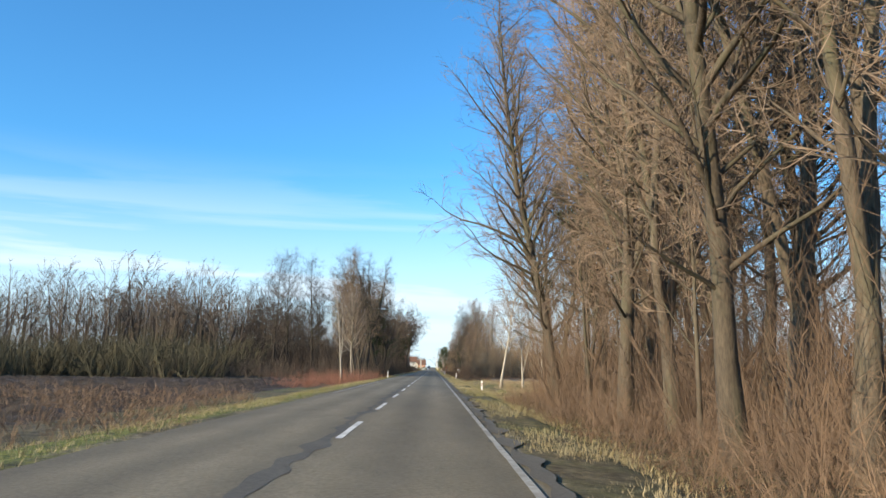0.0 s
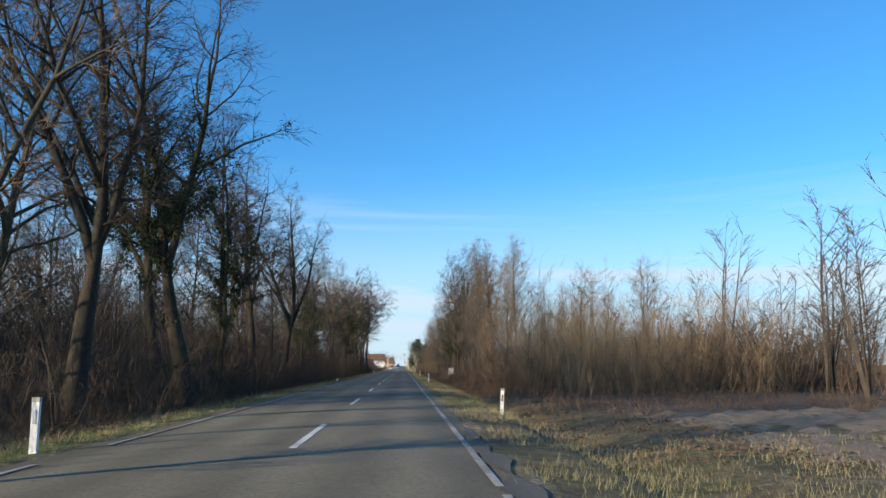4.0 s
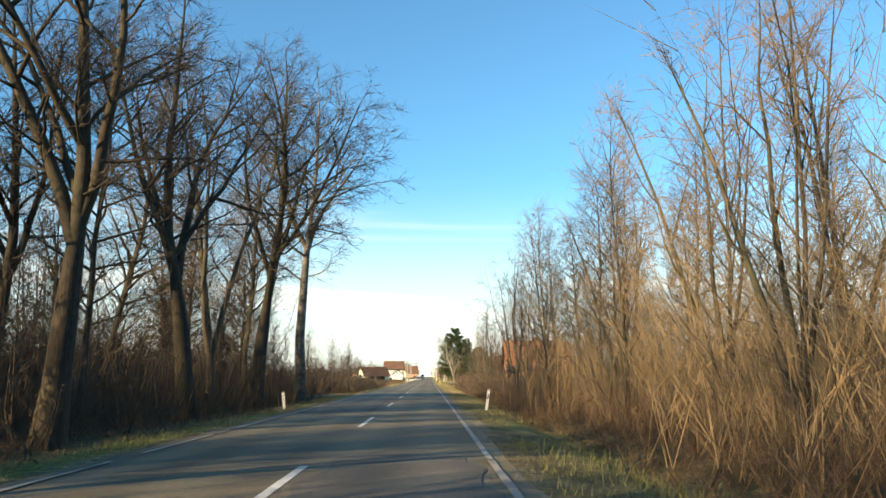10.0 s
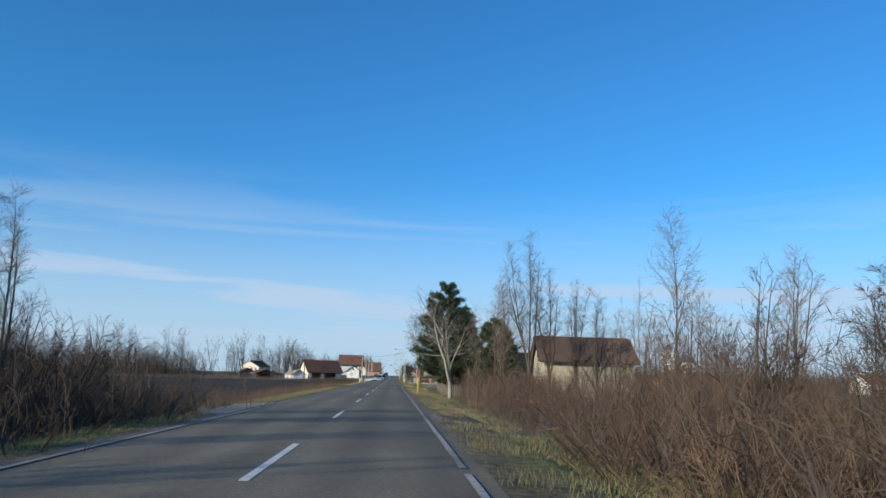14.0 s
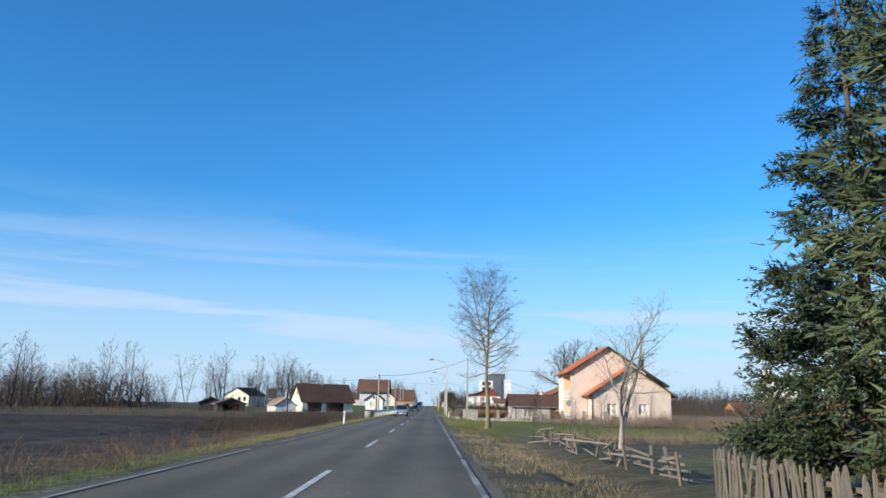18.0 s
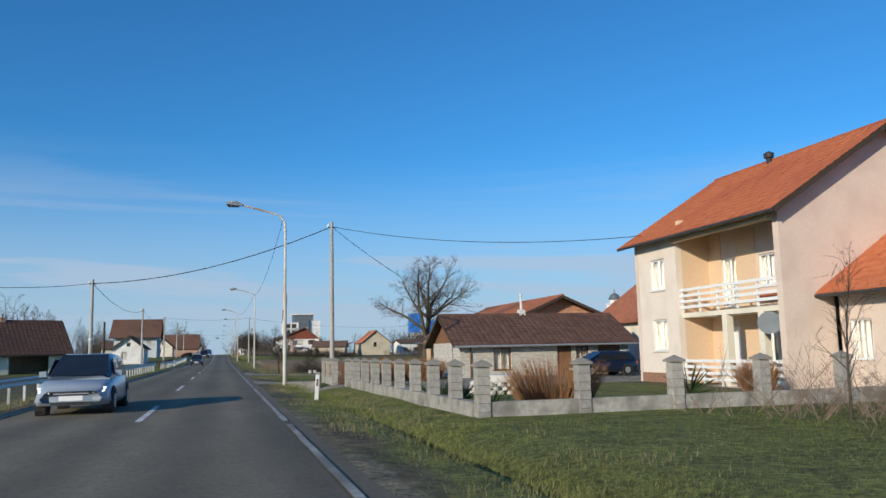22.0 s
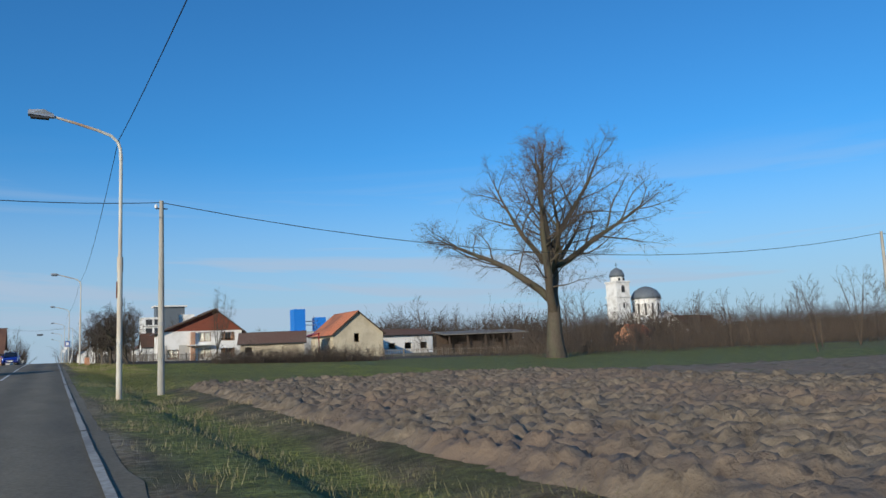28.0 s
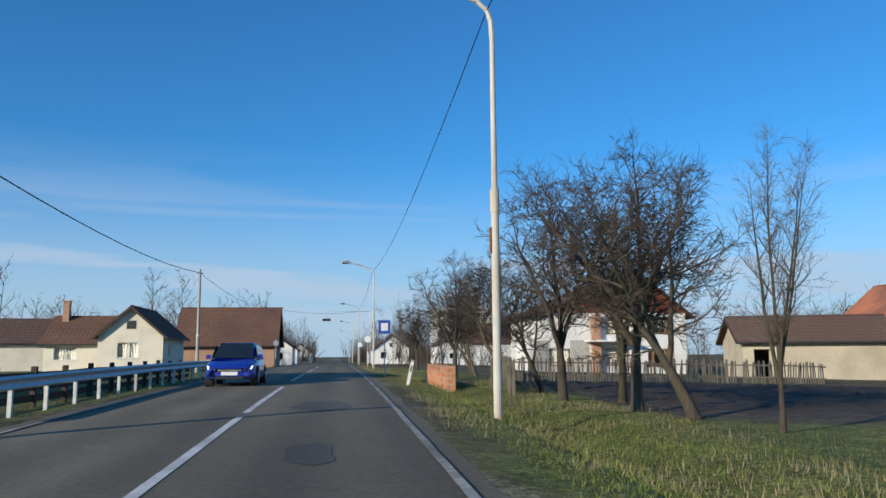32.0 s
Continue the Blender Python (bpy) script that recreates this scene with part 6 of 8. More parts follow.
house("orange_house", "unplastered orange clay-block house behind pines", (13.6, 420.5, -0.3), -90, 7.5, 8.0, 2.9, 5.0, BLOCK_ORANGE, TILE_OLD, over=0.5, holes={"f": ((-1.5, 1.5, 1.1, 1.2, "win"), (1.6, 1.5, 1.1, 1.2, "win"))}, roof_label="old clay roof tiles")
# the large pinkish house with balcony
big = house("family_house", "two-storey pinkish family house with an orange tiled roof and a balcony", (26.0, 511.8, -0.3), 0, 6.8, 9.6, 7.75, 9.9, PLASTER_PINK, TILE_ORANGE, over=0.8, side_over=2.25,
            holes={"l": ((-8.4, 4.75, 1.0, 1.3, "win"), (-5.0, 1.3, 1.0, 2.2, "door"), (-2.6, 1.6, 1.2, 1.4, "win"), (-5.0, 4.3, 1.0, 2.1, "win"), (-2.6, 4.6, 1.0, 1.3, "win"))}, tile=0.42, frame=WHITEPVC, roof_label="orange clay roof tiles")
lap = [(5.55, -0.8, 6.36), (8.05, -0.8, 4.78), (8.05, 10.4, 4.78), (5.55, 10.4, 6.36)]
part("roof", Geo().add([*lap, *[(x + 0.05, y, z + 0.09) for x, y, z in lap]], [(3, 2, 1, 0), (4, 5, 6, 7), (0, 1, 5, 4), (1, 2, 6, 5), (2, 3, 7, 6), (3, 0, 4, 7)]), DARKWOOD, big, "dark wooden roof edge")
tiled(big, (8.1, -0.8, 4.88), (0, 11.2, 0), (-2.5, 0, 1.58), TILE_ORANGE, 0.42, 0.42, label="orange clay roof tiles")
part("fascia", Geo().bar((8.05, -0.83, 4.74), (0.0, -0.83, 9.86), 0.05, 0.34), DARKWOOD, big, "dark wooden fascia board")
part("gable_wall", Geo().prism([(-5.1, -0.5), (5.1, -0.5), (5.1, 6.55), (0, 9.78), (-5.1, 6.55)], "y", -0.3, 0.0), PLASTER_PINK, big)
part("gable_wall", Geo().prism([(-5.1, -0.5), (5.1, -0.5), (5.1, 6.55), (0, 9.78), (-5.1, 6.55)], "y", 9.62, 9.9), PLASTER_PINK, big)
block = new("corner_block")
block.parent = big
CB = {"l": lambda u, v, z: (-5.1 + v, -u, z), "f": lambda u, v, z: (-5.1 + u, 6.4 + v, z)}
g = Geo()
wall_panel(g, -9.6, -6.4, -0.5, 6.6, [(-8.55, -7.35, 1.45, 2.85), (-8.55, -7.35, 4.2, 5.6)], CB["l"])
part("wall", g, PLASTER_PALE, block, "pale pinkish plaster")
for z in (2.15, 4.9):
    g = Geo()
    for c, d in ((z - 0.7, z - 0.62), (z + 0.62, z + 0.7)):
        g.box(-5.02, 7.35, c, -4.94, 8.55, d)
    for y in (7.35, 7.91, 8.47):
        g.box(-5.02, y, z - 0.62, -4.94, y + 0.08, z + 0.62)
    part("window_frame", g, WHITEPVC, block, "white window frame")
    pn = part("pane", Geo().box(-4.985, 7.43, z - 0.62, -4.975, 8.47, z + 0.62), PANE, block)
    pn.visible_shadow = False
    g = Geo()
    for i in range(6):
        g.box(-4.84 + 0.02 * (i % 2), 7.43 + 0.18 * i, z - 0.62, -4.82 + 0.02 * (i % 2), 7.59 + 0.18 * i, z + 0.62)
    part("curtain", g, CURTAIN, block, "pale net curtain")
    part("sill", Geo().box(-5.18, 7.3, z - 0.76, -5.0, 8.6, z - 0.7), PLASTER_WHITE, block)
part("side_wall", Geo().box(-4.8, 6.4, -0.5, -3.4, 6.7, 7.2), PLASTER_PEACH, block, "peach plaster")
part("plinth", Geo().box(-5.13, 6.35, -0.5, -5.1, 9.65, 0.45), PLINTH, block, "brown plinth")
part("side_panel", Geo().box(-3.43, 0.35, -0.2, -3.402, 2.0, 7.4).box(-3.43, 3.2, -0.2, -3.402, 4.5, 7.4).box(-3.43, 5.5, -0.2, -3.402, 6.4, 7.4), PLASTER_PEACH, big, "peach-coloured plaster")
slab = part("balcony", Geo().box(-4.9, 0.0, 2.85, -3.4, 6.4, 3.05), PLASTER_CREAM, big)
for k in range(2):
    z0 = 3.05 if k == 0 else 0.0
    for zz in (0.25, 0.5, 0.75, 1.0):
        part("rail", Geo().box(-5.0, 0.0, z0 + zz - 0.06, -4.95, 6.4, z0 + zz + 0.06), WHITEPVC, slab, "white wooden rail")
    for i in range(6):
        y = 0.05 + i * 1.25
        part("rail_post", Geo().box(-4.95, y - 0.04, z0, -4.88, y + 0.04, z0 + 1.08), WHITEPVC, slab)
for y in (1.2, 3.4):
    part("column", Geo().box(-4.95, y - 0.15, -0.5, -4.65, y + 0.15, 2.85), PLASTER_CREAM, slab)
part("porch_floor", Geo().box(-5.1, 0.0, -0.5, -3.4, 6.4, 0.0), CONC, big)
part("beam", Geo().box(-5.35, 0.0, 6.15, -5.1, 6.4, 6.5), PLASTER_PEACH, big, "peach eaves beam")
ps = part("flue", Geo().tube([(5.3, 2.2, 5.0), (5.3, 2.2, 8.6)], [0.24, 0.24], 10), DARKMETAL, big, "black metal flue")
part("flue_cap", Geo().lathe([(0.34, 8.75), (0.34, 8.8), (0.05, 9.0)], 10, (5.3, 2.2)), DARKMETAL, ps)
part("roof_cowl", Geo().tube([(-0.2, 5.9, 9.6), (-0.2, 5.9, 10.15)], [0.13, 0.13], 8).lathe([(0.22, 10.15), (0.24, 10.35), (0.05, 10.45)], 10, (-0.2, 5.9)), DARKMETAL, big, "dark metal vent cowl")
part("satellite_dish", Geo().lathe([(0.42, 0.08), (0.3, 0.03), (0.1, 0.0), (0.02, 0.0)], 16), SLATE, big, "grey satellite dish", at=pose(-5.2, 0.4, 2.4, 80, 0, -40))
part("dish_arm", Geo().bar((-5.15, 0.4, 2.4), (-4.9, 0.4, 2.7), 0.04, 0.04), DARKMETAL, big)
wing = house("house_wing", "lower pinkish wing of a family house with an orange tiled roof", (28.2, 508.0, -0.3), 0, 10.2, 3.5, 3.8, 7.15, PLASTER_PINK, TILE_ORANGE, over=0.6, side_over=0.75,
             holes={"f": ((-2.6, 1.75, 1.25, 1.35, "win"), (1.5, 1.75, 1.25, 1.35, "win"), (-0.6, 4.7, 0.75, 1.0, "win")), "l": ((-2.4, 1.75, 1.0, 1.4, "win"),)}, tile=0.40, frame=WHITEPVC, roof_label="orange clay roof tiles")
part("downpipe", Geo().tube([(-5.6, -0.1, 3.3), (-5.18, -0.08, 2.9), (-5.18, -0.08, -0.3)], [0.06, 0.06, 0.06], 8), BROWNWOOD, wing, "brown downpipe")
part("wall", Geo().box(-5.1, 3.3, -0.5, -4.8, 6.6, 3.8), PLASTER_PINK, wing)
part("window_frame", Geo().box(-5.13, 4.5, 1.0, -5.1, 5.6, 2.4), WHITEPVC, wing)
part("roof_skirt", Geo().add([(-5.85, 3.2, 3.36), (-5.85, 6.9, 3.36), (-3.0, 6.9, 5.2), (-3.0, 3.2, 5.2), (-5.85, 3.2, 3.5), (-5.85, 6.9, 3.5), (-3.0, 6.9, 5.34), (-3.0, 3.2, 5.34)], [(0, 1, 2, 3), (7, 6, 5, 4), (0, 4, 5, 1), (1, 5, 6, 2), (2, 6, 7, 3), (3, 7, 4, 0)]), TILE_ORANGE, wing, "orange tiled roof edge")

# white-brick outbuilding, ridge across, gable to the road
hut = house("outbuilding", "white-brick outbuilding with a brown tiled roof beside a gravel yard", (15.05, 534.9, -0.35), -90, 6.0, 10.9, 2.15, 3.75, BRICK_WHITE, TILE_BROWN, over=0.5, gable=BROWNWOOD,
            holes={"r": ((2.6, 1.15, 1.1, 1.3, "win"), (6.6, 1.0, 0.95, 2.0, "door"), (7.8, 1.25, 0.85, 1.1, "win"), (9.6, 1.0, 1.5, 1.95, "garage")), "f": ()}, single="r", tile=0.36, frame=BROWNWOOD, roof_label="brown clay roof tiles")
part("downpipe", Geo().tube([(3.08, 0.65, 1.95), (3.06, 0.6, 1.75), (3.06, 0.6, -0.2)], [0.05, 0.05, 0.05], 8), BROWNWOOD, hut, "brown downpipe")
part("flue", Geo().box(-0.3, 4.9, 3.6, 0.1, 5.3, 4.2).tube([(-0.1, 5.1, 4.2), (-0.1, 5.1, 5.2)], [0.09, 0.09], 8), PLASTER_WHITE, hut, "white flue pipe")
# barn behind it
barn = house("barn", "cream-rendered barn with an old mottled clay-tiled roof", (31.8, 539.2, -0.3), -90, 7.0, 9.5, 3.6, 6.3, PLASTER_CREAM, TILE_OLD, over=0.5, holes={"r": ((1.3, 1.1, 1.5, 2.0, "garage"), (3.6, 1.6, 0.9, 0.6, "shut"), (1.4, 2.95, 0.7, 1.0, "dark"), (2.7, 2.95, 0.6, 1.0, "shut"), (4.4, 2.95, 0.7, 1.0, "dark"))}, tile=0.34, roof_label="old reddish roof tiles")
part("hip_roof", Geo().add([(-3.95, -3.0, 3.3), (3.95, -3.0, 3.3), (0, -0.4, 6.42), (-3.95, -3.0, 3.44), (3.95, -3.0, 3.44), (0, -0.4, 6.56), (-3.95, -0.4, 3.3), (3.95, -0.4, 3.3)], [(0, 2, 1), (3, 4, 5), (0, 1, 4, 3), (1, 7, 2), (1, 2, 5, 4), (0, 6, 2), (0, 3, 5, 2), (4, 5, 7), (3, 6, 5)]), TILE_OLD, barn, "old clay-tiled hipped end")
part("end_wall", Geo().box(-3.5, -2.5, -0.5, 3.5, 0.0, 3.4), PLASTER_CREAM, barn)
# unfinished clay-block house with porch
blk = house("unfinished_house", "part-plastered clay-block house with a red-brown roof and white windows", (27.0, 544.4, -0.3), 0, 11.0, 16.6, 3.3, 5.6, BLOCK_ORANGE, TILE_OLD, over=0.9, holes={"l": ((-2.5, 1.75, 1.2, 1.5, "win"), (-6.4, 1.6, 1.1, 1.3, "win"), (-8.6, 1.2, 1.0, 2.1, "door"), (-14.8, 1.75, 1.2, 1.6, "win")), "f": ((-2.4, 1.6, 1.1, 1.4, "win"), (2.0, 1.6, 1.1, 1.4, "win"))}, tile=0.38, frame=WHITEPVC, roof_label="red-brown clay roof tiles")
part("plaster_coat", Geo().box(-5.54, 0.02, -0.4, -5.505, 1.88, 3.1).box(-5.54, 3.12, -0.4, -5.505, 4.9, 3.1).box(-5.54, 1.88, -0.4, -5.505, 3.12, 0.98).box(-5.54, 1.88, 2.52, -5.505, 3.12, 3.1), PLASTER_WHITE, blk, "white plaster coat on the nearer half")
for y in (11.8, 16.4):
    part("column", Geo().box(-5.56, y - 0.17, -0.5, -5.5, y + 0.17, 3.1), CONC, blk, "bare concrete column")
part("ring_beam", Geo().box(-5.55, 11.9, 2.85, -5.5, 16.6, 3.1), CONC, blk, "bare concrete beam")
part("porch_roof", Geo().prism([(-8.0, 2.35), (-5.5, 3.2), (-5.5, 3.34), (-8.0, 2.49)], "y", 4.6, 11.6), TILE_OLD, blk, "red-brown porch roof")
for y in (5.0, 7.6, 11.2):
    part("porch_post", Geo().box(-7.8, y - 0.15, -0.4, -7.5, y + 0.15, 2.45), PLASTER_PEACH, blk, "peach porch post")
part("porch_step", Geo().box(-8.1, 4.8, -0.4, -5.5, 11.4, 0.12), CONC, blk)
# village houses further on, right
wh = house("white_house", "white two-storey house with a dark asymmetric roof and red gable", (25.0, 739.6, 0.75), 0, 13.0, 11.0, 5.2, 8.7, PLASTER_WHITE, TILE_DARK, over=0.6, gable=surf("dark_red_boards", (0.17, 0.05, 0.03), (0.25, 0.08, 0.05), scale=5, stretch=(4, 4, 0.5)),
           holes={"f": ((-4.8, 1.5, 1.9, 1.4, "win"), (0.3, 1.5, 2.0, 1.4, "win"), (4.2, 1.4, 2.4, 1.5, "shut"), (0.3, 4.2, 2.0, 1.5, "win"), (4.2, 4.2, 2.2, 1.4, "shut"))}, tile=0.5, chimney=(3.0, 4, 0.4, BRICK_RED), frame=BROWNWOOD, off=2.0)
part("stone_panel", Geo().box(-6.99, -0.03, -0.2, -2.2, 0.0, 0.8).box(-6.99, -0.03, 0.8, -5.75, 0.0, 2.9).box(-3.85, -0.03, 0.8, -2.2, 0.0, 2.9), STONEW, wh, "pale stone cladding")
part("pillar", Geo().box(-2.0, -0.5, -0.2, -1.3, 0.0, 5.0), BRICK_RED, wh, "red-brick pillar")
part("balcony", Geo().box(-2.6, -1.3, 2.75, 1.4, 0.0, 2.9), PLASTER_WHITE, wh)
house("long_shed", "long low plastered shed with a brown roof", (28.6, 726.2, 0.6), -106, 6.0, 9.5, 2.7, 4.2, PLASTER_BEIGE, TILE_DARK, over=0.4, holes={"r": ((1.2, 1.1, 1.0, 2.0, "dark"),)}, tile=0.5)
part("awning", Geo().prism([(37.6, 3.7), (40.6, 4.5), (40.6, 4.65), (37.6, 3.85)], "y", 724, 728).box(37.8, 724.2, 0.2, 37.95, 724.35, 3.8).box(40.3, 724.2, 0.2, 40.45, 724.35, 4.5).box(37.8, 727.6, 0.2, 37.95, 727.75, 3.8), surf("red_sheet_metal", (0.30, 0.035, 0.03), (0.36, 0.05, 0.04), bump=0, rough=0.5), thing("lean_to", "lean-to with a red metal roof", "shed"))
house("beige_house", "tall windowless beige house with a steep orange roof", (47.0, 724.0, 0.75), 0, 8.6, 12.0, 3.6, 7.1, PLASTER_BEIGE, TILE_OLD, over=0.35, holes={"f": ((-0.3, 2.9, 0.9, 1.4, "dark"),), "l": ((-9.5, 2.2, 0.5, 1.6, "win"), (-8.2, 2.2, 0.5, 1.6, "win"), (-6.9, 2.2, 0.5, 1.6, "win"), (-5.6, 2.2, 0.5, 1.6, "win"))}, tile=0.45)
house("far_house", "low white house with a brown roof behind a hedge", (186, 800, 1.0), -75, 9, 22, 3.4, 7.6, PLASTER_WHITE, TILE_BROWN, over=0.5, tile=0.9, chimney=(0, 14, 1.0, PLASTER_WHITE))
house("far_house", "white house with many windows behind an oak", (58, 745, 0.6), -85, 7, 11, 3.6, 4.6, PLASTER_WHITE, TILE_DARK, over=0.4, tile=0.8, holes={"r": ((2, 1.5, 1.6, 1.2, "dark"), (5.5, 1.5, 1.6, 1.2, "dark"), (9, 1.5, 1.6, 1.2, "dark"))})
for x, y, s in ((140, 770, 1.0), (150, 560, 1.1), (168, 555, 1.0), (95, 575, 0.9)):
    house("far_house", "distant cottage with an orange roof", (x, y, 0.2), -70 if x > 100 else 10, 7 * s, 9 * s, 2.6 * s, 5.2 * s, BLOCK_ORANGE if x < 141 else PLASTER_WHITE, TILE_OLD, over=0.4, tile=0.8, holes={"f": ((-1.2 * s, 1.4 * s, 1.0, 1.0, "dark"), (1.5 * s, 1.4 * s, 1.0, 1.0, "dark"))})
# left-hand farm and houses
house("farm_barn", "farm barn with a cream gable and rusty red roof", (-28.9, 589.5, -0.4), -60, 7.6, 12.5, 2.6, 6.3, PLASTER_CREAM, TILE_BROWN, over=0.45, holes={"f": ((0, 4.2, 0.6, 0.9, "dark"), (-1.2, 1.2, 0.9, 1.3, "dark")), "r": ((3, 1.0, 3.6, 2.2, "dark"), (8.0, 1.0, 4.4, 2.2, "dark"))}, tile=0.5, chimney=(0.0, 6, 0.5, BRICK_RED))
house("farm_shed", "whitewashed shed with a grey tin roof", (-28.5, 574, -0.5), 24, 4.2, 9.0, 1.6, 3.0, PLASTER_WHITE, surf("grey_tin", (0.22, 0.20, 0.19), (0.34, 0.31, 0.29), scale=3, bump=0.2, c3=(0.25, 0.13, 0.08)), over=0.3, tile=0.6)
house("farm_shed", "dark open timber shed", (-38, 566, -0.5), 20, 5.5, 9.0, 1.7, 2.7, MASONRY_DARK, TILE_DARK, over=0.4, tile=0.6, holes={"f": ((0, 0.8, 3.2, 1.6, "dark"),)})
house("farm_shed", "low dark shed with junk beside it", (-46, 580, -0.5), 15, 5.0, 12.0, 1.9, 3.0, MASONRY_DARK, TILE_DARK, over=0.4, tile=0.6)
house("village_house", "yellow house behind bare trees", (-60, 660, -0.4), -20, 9, 10, 4.2, 6.5, PLASTER_CREAM, TILE_DARK, over=0.3, tile=0.8, holes={"f": ((-2, 3, 1, 1.2, "dark"), (1, 3, 1, 1.2, "dark"), (3, 3, 1, 1.2, "dark"))})
house("village_house", "small white gabled house with a dark roof", (-14.6, 640, 0.35), 0, 5.2, 9.0, 2.7, 4.7, PLASTER_WHITE, TILE_DARK, over=0.45, holes={"f": ((-0.6, 1.3, 1.1, 1.2, "win"), (0.0, 3.3, 0.6, 0.7, "dark"))}, tile=0.5)
house("village_house", "tall pale house with shade-blue tinted walls and a brown roof by the road", (-24.0, 702.0, 0.9), -90, 11.4, 10.0, 5.9, 9.8, PLASTER_SHADE_BLUE, TILE_BROWN, over=1.0, side_over=1.1, gable=PLASTER_SHADE_BLUE, holes={"r": ((5.6, 1.2, 1.3, 2.2, "dark"), (2.6, 2.0, 1.2, 1.3, "win"), (8.2, 4.2, 1.2, 1.3, "win")), "b": ((-2.5, 1.6, 1.1, 1.3, "win"), (1.6, 1.6, 1.1, 1.3, "win"), (1.6, 4.4, 1.1, 1.3, "win"))}, tile=0.42)
house("village_house", "cream gabled house with a dark roof and white windows", (-15.7, 744.5, 1.2), 0, 5.3, 9.0, 3.2, 5.5, PLASTER_CREAM, TILE_DARK, over=0.4, holes={"f": ((-0.2, 1.9, 1.7, 1.3, "win"), (0.0, 4.05, 0.75, 0.7, "dark")), "r": ((2.5, 1.9, 1.0, 1.2, "win"),)}, tile=0.4, frame=WHITEPVC)
house("village_house", "cream house wing with a mossy brown roof and brick chimney", (-24.2, 752.5, 1.2), -90, 7.0, 6.6, 2.7, 5.0, PLASTER_CREAM, TILE_BROWN, over=0.4, holes={"r": ((1.8, 1.7, 1.9, 1.2, "win"), (5.3, 1.2, 0.9, 2.0, "win"))}, tile=0.4, chimney=(0.5, 0.8, 1.6, BRICK_RED), frame=WHITEPVC)
house("brick_barn", "long brick barn with a rusty red roof", (-18.0, 780, 1.2), -90, 9.5, 11.8, 3.0, 7.5, BRICK_RED, TILE_BROWN, over=0.5, tile=0.5)
house("village_house", "cream house with a dark roof set back from the road", (-36, 765, 1.0), -80, 8, 9, 3.2, 5.6, PLASTER_CREAM, TILE_DARK, over=0.4, tile=0.6)
for x, y, s, rz in ((-11, 830, 1.1, 0), (-13, 880, 1.2, 0), (12, 830, 1.0, 0), (14, 900, 1.1, 0), (-12, 960, 1.2, 0), (22, 810, 1.2, -90), (30, 860, 1.4, 0)):
    house("village_house", "village house far along the road", (x, y, rise(y) - 0.2), rz, 7 * s, 9 * s, 3 * s, 5.6 * s, PLASTER_WHITE, TILE_BROWN, over=0.4, tile=0.9, holes={"f": ((-1.5, 1.6, 1.1, 1.2, "dark"), (1.5, 1.6, 1.1, 1.2, "dark"), (0, 3.6 * s, 0.6, 0.7, "dark"))})

# modern white block, blue silos, church
mod = thing("modern_block", "modern white and grey block of flats with a flat roof", "building", (48, 965, 0))
part("wall", Geo().box(-11, 0, -1, -2, 12, 20), PLASTER_WHITE, mod, "white wall")
part("wall", Geo().box(-2, -1, -1, 4, 12, 21.5), SLATE, mod, "slate grey stair tower")
part("wall", Geo().box(4, 0.5, -1, 11, 12, 21), PLASTER_WHITE, mod, "white wall")
part("wall", Geo().box(-5, 2, 20, 7, 11, 24.6), SLATE, mod, "set-back top storey")
part("roof", Geo().box(-6, 1, 24.6, 8, 12, 25.2), PLASTER_WHITE, mod, "flat white roof slab")
for k in range(5):
    for x in (-9.5, -6.0):
        part("window", Geo().box(x, -0.05, 1.5 + 3.8 * k, x + 2.6, 0.15, 3.9 + 3.8 * k), DARKMETAL, mod, "dark window")
        part("balcony", Geo().box(x - 0.3, -0.9, 1.0 + 3.8 * k, x + 2.9, 0, 1.25 + 3.8 * k), PLASTER_WHITE, mod)
silo = thing("blue_silos", "pair of bright blue industrial towers above a grey hall", "industrial building", (185, 1230, 0))
part("tower", Geo().box(-6, 0, -1, 3.5, 12, 38), BLUEPANEL, silo, "tall blue tower")
part("tower", Geo().box(13, 0, -1, 21, 12, 31), BLUEPANEL, silo, "lower blue tower")
part("gantry", Geo().bar((3.5, 6, 28), (13, 6, 28), 1.2, 0.8).bar((3.5, 6, 25), (13, 6, 25), 1.0, 0.6), STEEL, silo)
part("hall", Geo().box(-8, -20, -1, 60, 0, 19), PLASTER_GREY, silo, "pale grey hall")
ch = thing("church", "white church with a bell tower and dark domes", "church", (181, 822, 1.0))
tower = part("bell_tower", Geo().box(-2.9, -2.9, -1, 2.9, 2.9, 21.0).box(-3.15, -3.15, 15.2, 3.15, 3.15, 15.7).box(-3.15, -3.15, 20.4, 3.15, 3.15, 21.0), PLASTER_WHITE, ch, "white bell tower")
part("belfry", Geo().lathe([(2.5, 21.0), (2.5, 22.6)], 8), PLASTER_WHITE, tower)
part("dome", Geo().lathe([(2.75, 22.6), (2.7, 23.4), (2.1, 24.7), (1.1, 25.5), (0.2, 25.9)], 14), SLATE, tower, "dark dome", smooth=True)
part("cross", Geo().box(-0.08, -0.08, 25.9, 0.08, 0.08, 27.6).box(-0.5, -0.07, 26.8, 0.5, 0.07, 26.95), DARKMETAL, tower)
